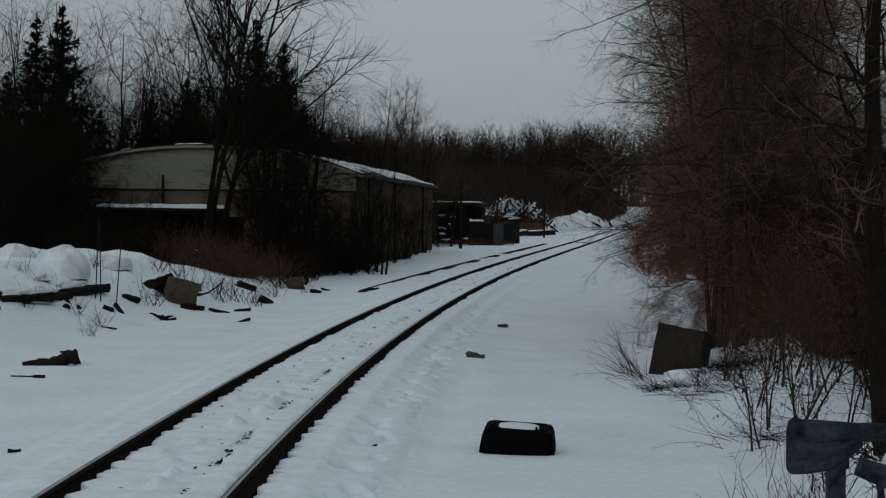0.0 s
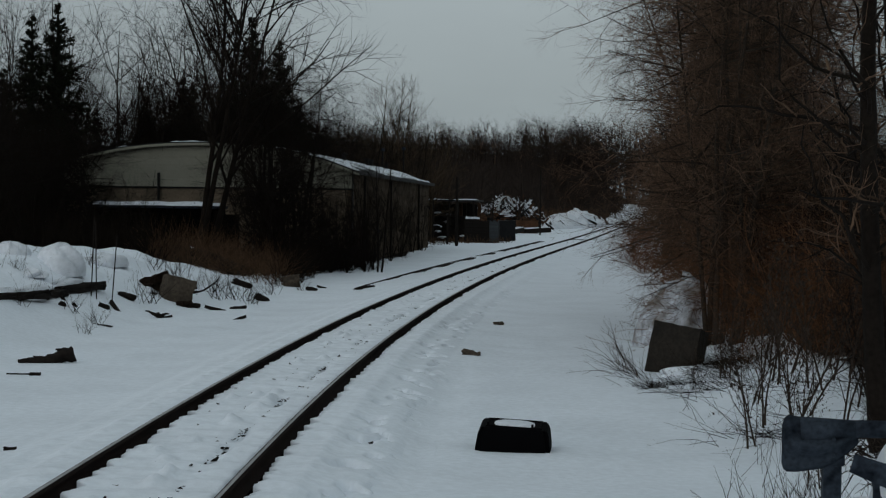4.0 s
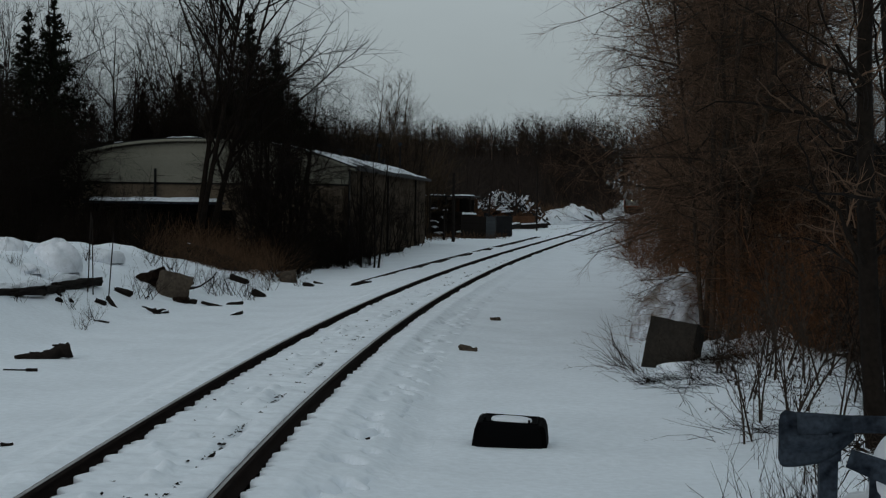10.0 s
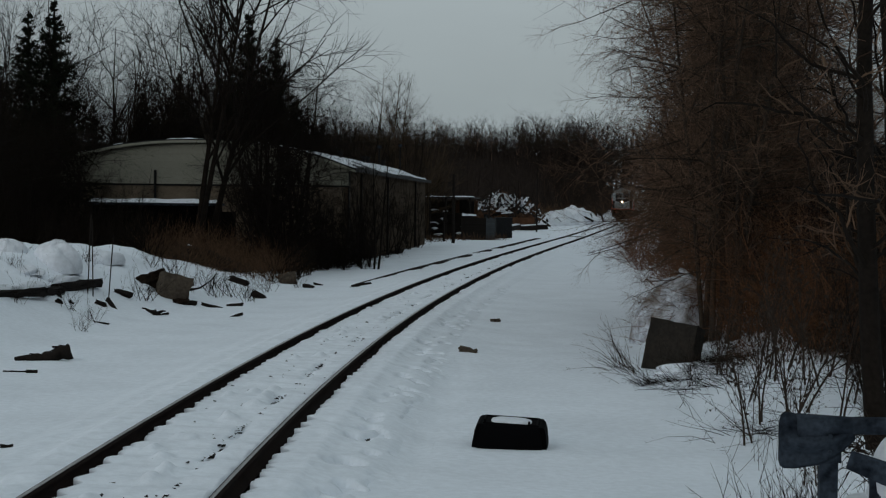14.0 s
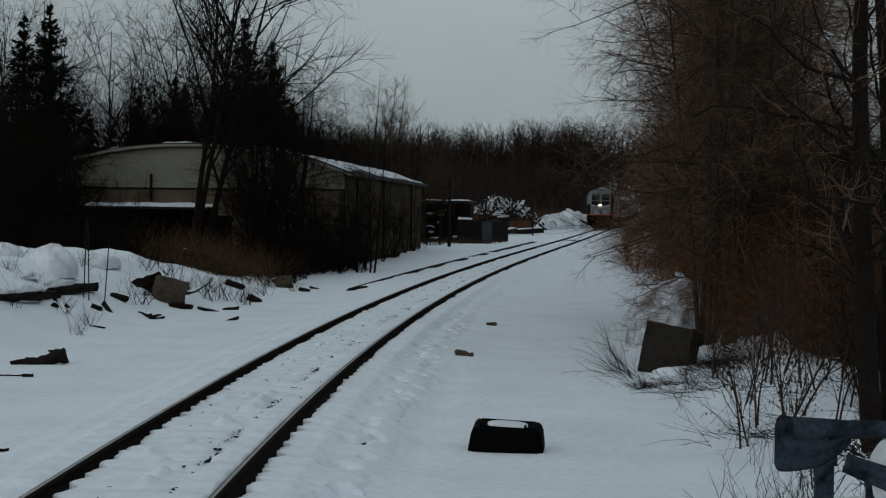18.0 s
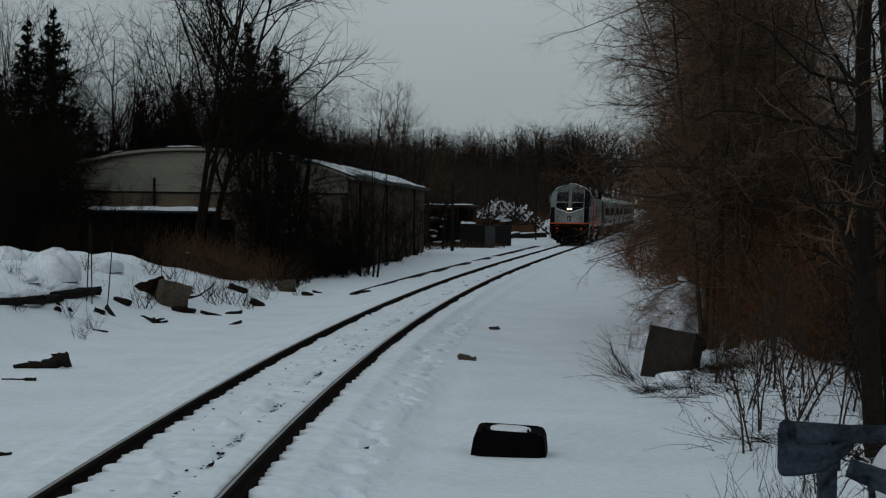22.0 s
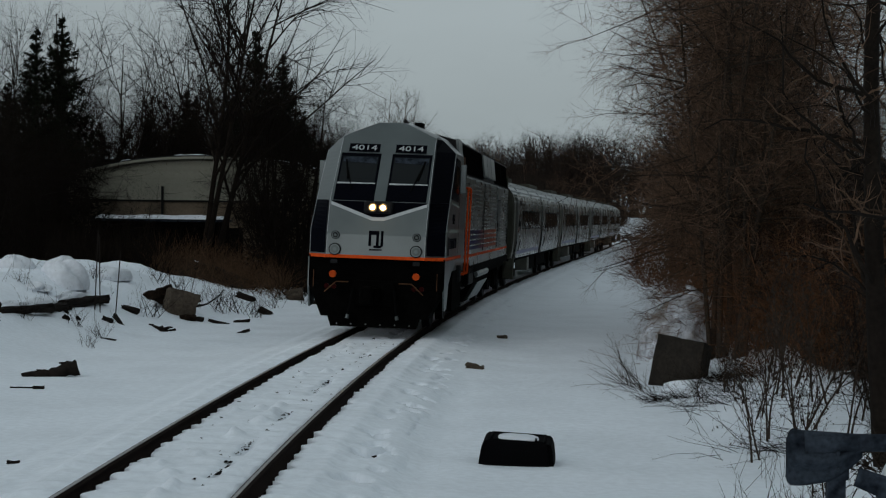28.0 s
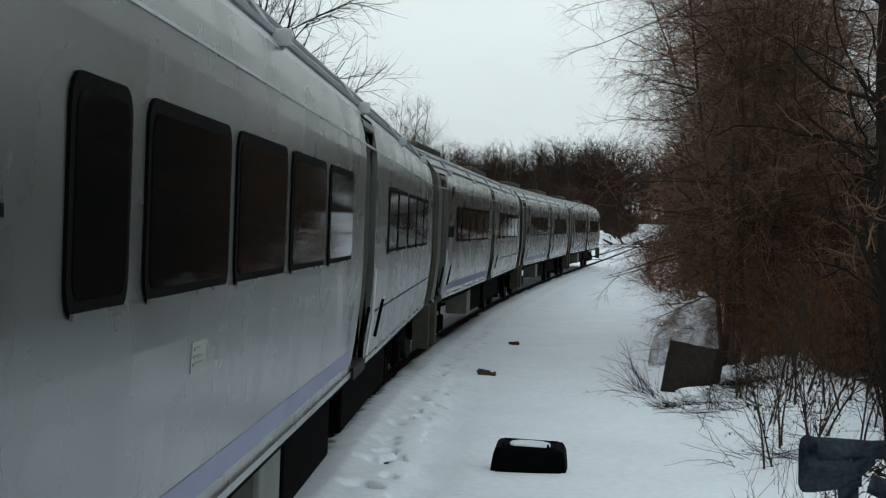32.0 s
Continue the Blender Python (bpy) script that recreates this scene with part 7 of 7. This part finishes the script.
def far_yard():
    # squared timbers stacked beside the track
    for x, y, z, l, rz, ry, k in ((6.1, 151.5, 0.14, 5.0, 72, -3, 80), (8.4, 154.5, 0.20, 2.7, 15, -3, 81)):
        rough_block("timber", "long dark timber with snow on top beside the track", "timber", (l, 0.5, 0.42), pose(x, y, z, 0, ry, rz), WOOD_OLD, k, 0.06)
        rough_block("timber_snow", "snow lying on a long timber", "snow", (l * 0.92, 0.42, 0.12), pose(x, y, z + 0.40, 0, ry, rz), OLD_SNOW, k + 5, 0.2)
    heap = random.Random(19)
    for k in range(16):
        q = k / 15
        x, y = 9.6 + 10.4 * q + heap.uniform(-0.5, 0.5), 180 + 32 * q
        snow_mound("snow_bank", "rough bank of ploughed snow with dark debris", "snow bank", heap.uniform(2.0, 4.0), heap.uniform(3, 7), (0.7 + 1.7 * math.sin(math.pi * min(q, 0.95) ** 1.3)) * heap.uniform(0.75, 1.05), place(x, y, -0.15, heap.uniform(-40, 30)), k + 20)
        if k % 2:
            rough_block("wood_scrap", "dark stick poking out of the snow bank", "wood scrap", (1.4, 0.2, 0.2), place(x + 0.3, y - 3.0, 0.25 + 0.5 * q, heap.uniform(20, 90), 0, heap.uniform(20, 50)), WOOD_OLD, k + 400, 0.2, 1)
    rng = random.Random(6)
    # dark board fence before the scrap
    fence = thing("board_fence", "dark weathered board fence past the shed", "fence")
    for k in range(30):
        x, y = 1.06 + 0.084 * k, 116 + 0.06 * k
        part("board", box(-0.042, 0.042, -0.02, 0.02, 0, 1.66 + 0.12 * rng.random()), GREY_BOARD if k > 21 else WOOD_OLD, fence).matrix_world = place(x, y, -0.1, 35)
    for z in (0.5, 1.4):
        part("fence_rail", rod((1.05, 116.1, z), (3.5, 117.85, z), 0.05, 6), WOOD_OLD, fence)
    part("fence_cap", snow_patches(1.08, 2.2, 115.9, 116.95, lambda x, y: 1.70, lambda x, y: abs(y - 116 - 0.714 * (x - 1.06)) < 0.12, 0.06, 0.14), OLD_SNOW, fence, "snow lying along the fence top")
    low = thing("lean_to", "low dark board lean-to with snow on its flat roof", "lean-to")
    low.matrix_world = pose(-1.3, 118, -0.05, 0, 0, -8)
    part("roof", box(-0.5, 3.3, 0, 4, 3.0, 3.1, 0.03), DARK_METAL, low)
    part("roof_snow", snow_patches(-0.4, 3.2, 0.0, 3.9, lambda x, y: 3.11, lambda x, y: wave(x, y, 0.5) > -0.3, 0.2, 0.07), OLD_SNOW, low, "patchy snow")
    for k in range(13):
        x = -0.4 + 0.28 * k
        part("board", box(x, x + 0.26, 3.0 + 0.03 * rng.random(), 3.08, -0.2, 2.95 - 0.25 * rng.random()), RUST if k % 5 == 2 else WOOD_OLD, low)
    for x in (-0.3, 1.2, 3.0):
        part("post", rod((x, 0.2, -0.3), (x, 0.2, 3.0), 0.08, 8), WOOD_OLD, low)
    for k, (x, z) in enumerate(((0.1, 2.1), (0.9, 2.0), (0.7, 1.45), (0.0, 1.15), (0.1, 0.75), (0.4, 0.3), (2.0, 0.4), (2.4, 0.9))):
        rough_block("stacked_board", "dark rough board stacked in the lean-to", "board", (rng.uniform(0.5, 1.0), 0.5, 0.16), low.matrix_world @ pose(x + 0.2, 0.6 + 0.1 * (k % 3), z - 0.16, 0, rng.uniform(-6, 6), rng.uniform(-12, 12)), WOOD_OLD, 300 + k, 0.2)
        snow_mound("snow_cover", "snow lying on a stacked board", "snow", rng.uniform(0.4, 0.8), 0.5, 0.16, low.matrix_world @ pose(x + 0.2, 0.6 + 0.1 * (k % 3), z + 0.04), 70 + k)
    rough_block("rubbish_block", "dark stacked rubbish under the lean-to", "rubbish", (3.2, 1.2, 2.0), low.matrix_world @ pose(1.4, 1.9, -0.2), WOOD_OLD, 340, 0.12, 4)
    # a tangle of bent scrap with snow on it
    for name, count, tint, seed, label in (("scrap_tangle", 150, RUST, 1, "rusty tangled scrap heaped behind the fence"), ("bent_scrap", 150, DARK_METAL, 2, "dark bent scrap metal heaped behind the fence"), ("pale_scrap", 70, OLD_SNOW, 3, "pale bent sheet metal in the scrap heap")):
        r = np.random.default_rng(seed)
        x, y = r.uniform(2.9, 9.2, count), r.uniform(158, 168, count)
        top = 2.4 + 0.8 * np.exp(-((x - 5.6) / 1.8) ** 2) - 0.6 * smooth(x, 7.0, 9.2)
        z = ground_z(x, y) + top * (r.random(count) if name != "pale_scrap" else 0.7 + 0.35 * r.random(count))
        way = r.normal(size=(count, 3))
        way /= np.linalg.norm(way, axis=1, keepdims=True)
        arms = shoots(r, np.stack([x, y, z], 1), way, r.uniform(0.3, 1.0, count), r.uniform(0.02, 0.07, count), -0.1, 0.8, 4, 0.8)
        tagged(solid(name, *merge([tubes(*arms, 4), tubes(arms[0] + 0.3, arms[1] * 1.6, 2)]), tint), label, "scrap", kind="stuff")
    for k in range(16):
        x, y = 3.0 + 6.0 * rng.random(), 159 + 7 * rng.random()
        rough_block("scrap_lump", "dark rusty lump of scrap in the heap", "scrap", (rng.uniform(0.5, 1.5), 0.9, rng.uniform(1.2, 2.2)), place(x, y, -0.1, rng.uniform(0, 90), rng.uniform(-15, 15), rng.uniform(-25, 25)), RUST if k % 3 == 0 else DARK_METAL, 110 + k, 0.25)
        snow_mound("snow_cover", "snow lying over scrap in the yard", "snow", rng.uniform(0.5, 1.3), 0.9, rng.uniform(0.12, 0.26), place(x, y - 0.4, rng.uniform(1.6, 2.4), rng.uniform(0, 90)), 50 + k)
    rough_block("steel_bin", "dark blue-grey steel bin at the end of the fence", "steel bin", (1.25, 1.1, 1.7), place(4.35, 124.0, -0.1, 6), DARK_METAL, 500, 0.03)
    hoop = thing("metal_hoops", "bent pale metal hoops standing in the scrap", "scrap metal")
    for k in range(4):
        bm = bmesh.new()
        for a in range(10):
            p, q = math.pi * a / 10, math.pi * (a + 1) / 10
            rod((0.75 * math.cos(p), 0, 1.3 * math.sin(p)), (0.75 * math.cos(q), 0, 1.3 * math.sin(q)), 0.05, 5, bm)
        part("hoop", bm, PALE_GREY, hoop).location = (0.12 * k, 0.5 * k, 0)
    hoop.matrix_world = place(5.5, 158, 2.3, 15)
    barrier = rough_block("red_brown_barrier", "dark red-brown low wall by the scrap", "wall", (2.1, 0.4, 1.35), place(7.5, 157, -0.1, 8), RUST, 140, 0.06)
    for x, y, h, r in ((0.43, 107, 4.6, 0.12), (8.4, 150, 6.0, 0.09), (-0.2, 110, 2.0, 0.09), (-1.2, 112, 3.0, 0.07)):
        p = part("utility_pole", rod((0, 0, -0.3), (0, 0, h), r, 10, None, r * 0.7), WOOD_OLD)
        p.matrix_world = place(x, y)
        tagged(p, "dark wooden pole standing in the yard", "pole")
    # yard lamps on thin posts behind the shed roof
    for x, y, h in ((-4.26, 100, 6.0), (-3.2, 108, 6.4)):
        lamp = thing("yard_lamp", "thin post with a round pale lamp head", "yard lamp")
        lamp.matrix_world = place(x, y)
        part("pole", rod((0, 0, -0.3), (0, 0, h), 0.05, 8), DARK_METAL, lamp)
        part("head", rod((0, 0, h), (0, 0, h + 0.18), 0.16, 12, None, 0.10), GALV, lamp)
    # dry weeds along the fence and on the bank behind the ploughed snow
    r = np.random.default_rng(77)
    q = r.random(260)
    spots = np.stack([-1.6 + 6.2 * q, 109 + 12 * q + 1.6 * r.normal(size=260)], 1)
    q = r.random(900)
    spots = np.concatenate([spots, np.stack([8.6 + 10.5 * q + 0.8 * r.normal(size=900), 182 + 32 * q + 3 + 2.0 * r.normal(size=900)], 1)])
    spots = np.column_stack([spots, ground_z(spots[:, 0], spots[:, 1]) - 0.03])
    stems_patch("yard_weeds", "low dry weeds along the board fence", spots[:260], STRAW, 0.55, 0.018, 78, 0.6, "weeds")
    stems_patch("bank_brush", "tawny dry brush behind the ploughed snow bank", spots[260:], STRAW, 2.2, 0.03, 79, 0.6, "brush")
    # old rail, partly buried
    for s0, s1 in ((46.5, 60.0), (61.0, 71.0), (72.5, 81.0)):
        ob = rail_run("old_rail", -3.05 + 0.012 * (s0 - 46), [(-0.07, -0.40), (0.07, -0.40), (0.045, -0.222), (-0.045, -0.222)], RAIL_STEEL, None, s0, s1)
        tagged(ob, "old rusty rail half buried in snow along the track", "rail")


far_yard()


def bank_shrubs():
    w, c = bare_tree(160, 0.85, stems=9, spread=0.6, girth=0.010, limbs=5, boughs=12, twigs=26, sprays=40, limb_len=0.4, angle=44, up=0.22, lo=0.1, twig_r=0.0035, kc=2, ka=4, kb=3, wob=0.6)
    a = plant("dry_shrub", "small dry leafless shrub on the snow bank", "shrub", (w, c), place(-7.3, 38.6, -0.03), TWIG_DARK, TWIG_DARK, "dry shrubs on the snow bank")
    r = random.Random(12)
    for x, y, s in ((-7.0, 43.5, 0.9), (-6.3, 43.8, 1.0), (-6.0, 44.6, 1.1), (-5.6, 44.2, 0.9), (-6.7, 45.2, 1.0), (-7.6, 45.0, 1.0), (-8.2, 44.8, 0.9), (-7.9, 33.6, 0.6), (-7.3, 33.2, 0.6), (-8.6, 32.2, 0.6), (-5.2, 47.2, 0.8), (-4.6, 49.8, 0.6), (-8.9, 39.4, 0.6), (-9.6, 35.6, 0.5), (-5.3, 42.9, 0.8), (-7.2, 31.6, 0.5)):
        copy_thing(a, place(x, y, -0.03, r.uniform(0, 360)) @ Matrix.Diagonal((s, s, s, 1)))


bank_shrubs()


def mound_brush():
    """Dead stems lying over the snow-dusted mound and the bank beside the block."""
    rng = np.random.default_rng(63)
    x, y = rng.normal(4.7, 0.5, 420), rng.normal(30.7, 0.5, 420)
    d = np.hypot((x - 4.5) / 0.75, (y - 31.0) / 0.75)
    z = ground_z(x, y) - 0.05 + 1.0 * np.sqrt(np.clip(1 - d * d, 0, 1))
    way = rng.normal(size=(420, 3)) * np.array([1.0, 0.5, 0.25]) + np.array([-0.5, -0.3, 0.1])
    way /= np.linalg.norm(way, axis=1, keepdims=True)
    a = shoots(rng, np.stack([x, y, z], 1), way, rng.uniform(0.3, 0.9, 420), np.full(420, 0.006), -0.05, 0.4, 4)
    b = sprout(rng, *a, 900, 0.2, 1.0, 45, 0.3, 0.004, 0.0, 0.4, 3)
    tagged(solid("dead_stems", *merge([tubes(*a, 3), tubes(*b, 2)]), TWIG_RED), "dead red-brown stems lying over the snowy mound", "brush", kind="stuff")
    foot = np.array([(2.98, 25.4), (3.05, 25.0), (2.9, 25.9)])[rng.integers(0, 3, 36)] + rng.normal(size=(36, 2)) * 0.10
    way = np.stack([-0.75 + 0.5 * rng.normal(size=36), -0.2 + 0.3 * rng.normal(size=36), 0.55 + 0.45 * rng.random(36)], 1)
    way /= np.linalg.norm(way, axis=1, keepdims=True)
    a = shoots(rng, np.stack([foot[:, 0], foot[:, 1], ground_z(foot[:, 0], foot[:, 1]) - 0.03], 1), way, rng.uniform(0.4, 1.15, 36), np.full(36, 0.0045), -0.02, 0.3, 5)
    b = sprout(rng, *a, 220, 0.25, 1.0, 38, 0.22, 0.0035, 0.1, 0.4, 3)
    tagged(solid("leaning_stems", *merge([tubes(*a, 4), tubes(*b, 2)]), TWIG_STEM), "fan of dead stems leaning out over the snow by the block", "stems", kind="stuff")
    q = rng.random(1500) ** 0.7
    x = 2.75 + 2.3 * q + 0.12 * rng.normal(size=1500)
    y = 23.4 + 3.2 * q + 1.5 * (rng.random(1500) - 0.5) * (0.3 + q) + 0.25 * wave(q * 9, q * 0, 1.0)
    keep = wave(x, y, 0.35) > 0.05
    x, y = x[keep], y[keep]
    n = len(x)
    way = rng.normal(size=(n, 3)) * np.array([0.5, 0.3, 0.2]) + np.array([-0.5, -0.2, 0.35])
    way /= np.linalg.norm(way, axis=1, keepdims=True)
    a = shoots(rng, np.stack([x, y, ground_z(x, y) - 0.02], 1), way, rng.uniform(0.12, 0.42, n), np.full(n, 0.004), -0.35, 0.4, 4)
    b = sprout(rng, *a, n * 4, 0.2, 1.0, 55, 0.09, 0.006, -0.4, 0.2, 2)
    tagged(solid("matted_weeds", *merge([tubes(*a, 3), tubes(*b, 2)]), TWIG_DARK), "dark matted weeds in a ridge across the snow below the block", "weeds", kind="stuff")
    x, y = rng.uniform(3.0, 5.6, 900), rng.uniform(16.5, 26.5, 900)
    keep = (beside(x, y)[0] > 5.0 + 0.6 * wave(x, y, 0.9)) & (wave(x, y, 0.6) > 0.1)
    x, y = x[keep], y[keep]
    n = len(x)
    way = rng.normal(size=(n, 3)) * np.array([0.6, 0.4, 0.15]) + np.array([-0.7, -0.2, 0.25])
    way /= np.linalg.norm(way, axis=1, keepdims=True)
    a = shoots(rng, np.stack([x, y, ground_z(x, y)], 1), way, rng.uniform(0.3, 0.9, n), np.full(n, 0.004), -0.1, 0.3, 4)
    b = sprout(rng, *a, n * 5, 0.2, 1.0, 60, 0.10, 0.005, -0.3, 0.2, 2)
    x, y = rng.normal(2.95, 0.28, 110), rng.normal(12.9, 0.7, 110)
    stems_patch("rail_weeds", "dry weeds in the snow beside the guard rail", np.stack([x, y, ground_z(x, y) - 0.03], 1), TWIG_DARK, 0.42, 0.0045, 88, 0.6, "weeds")
    tagged(solid("fallen_weeds", *merge([tubes(*a, 3), tubes(*b, 2)]), TWIG_DARK), "dark fallen weeds with dry leaves on the snow", "weeds", kind="stuff")


mound_brush()


# ---------------------------------------------------------------- what moves
def motions():
    walk(locomotive, [(t, ride(s_nose(t) + 0.25, 4.0, 16.2)) for t in MOMENTS])
    for k, car in enumerate(cars):
        walk(car, [(t, ride(s_nose(t) + LOCO_GAP + CAR_LONG * k, 3.8, 22.1)) for t in MOMENTS])
    turns = [0.0] + [26.0 + i / FPS for i in range(6 * FPS + 1)]
    start = s_nose(26.0)
    for wheels in (loco_wheels, *car_wheels):
        for w in wheels:
            y, r = w.location.y, 0.508
            walk(w, [(t, pose(0, y, r, math.degrees((start - s_nose(max(t, 26.0))) / r) % 360)) for t in turns])


motions()
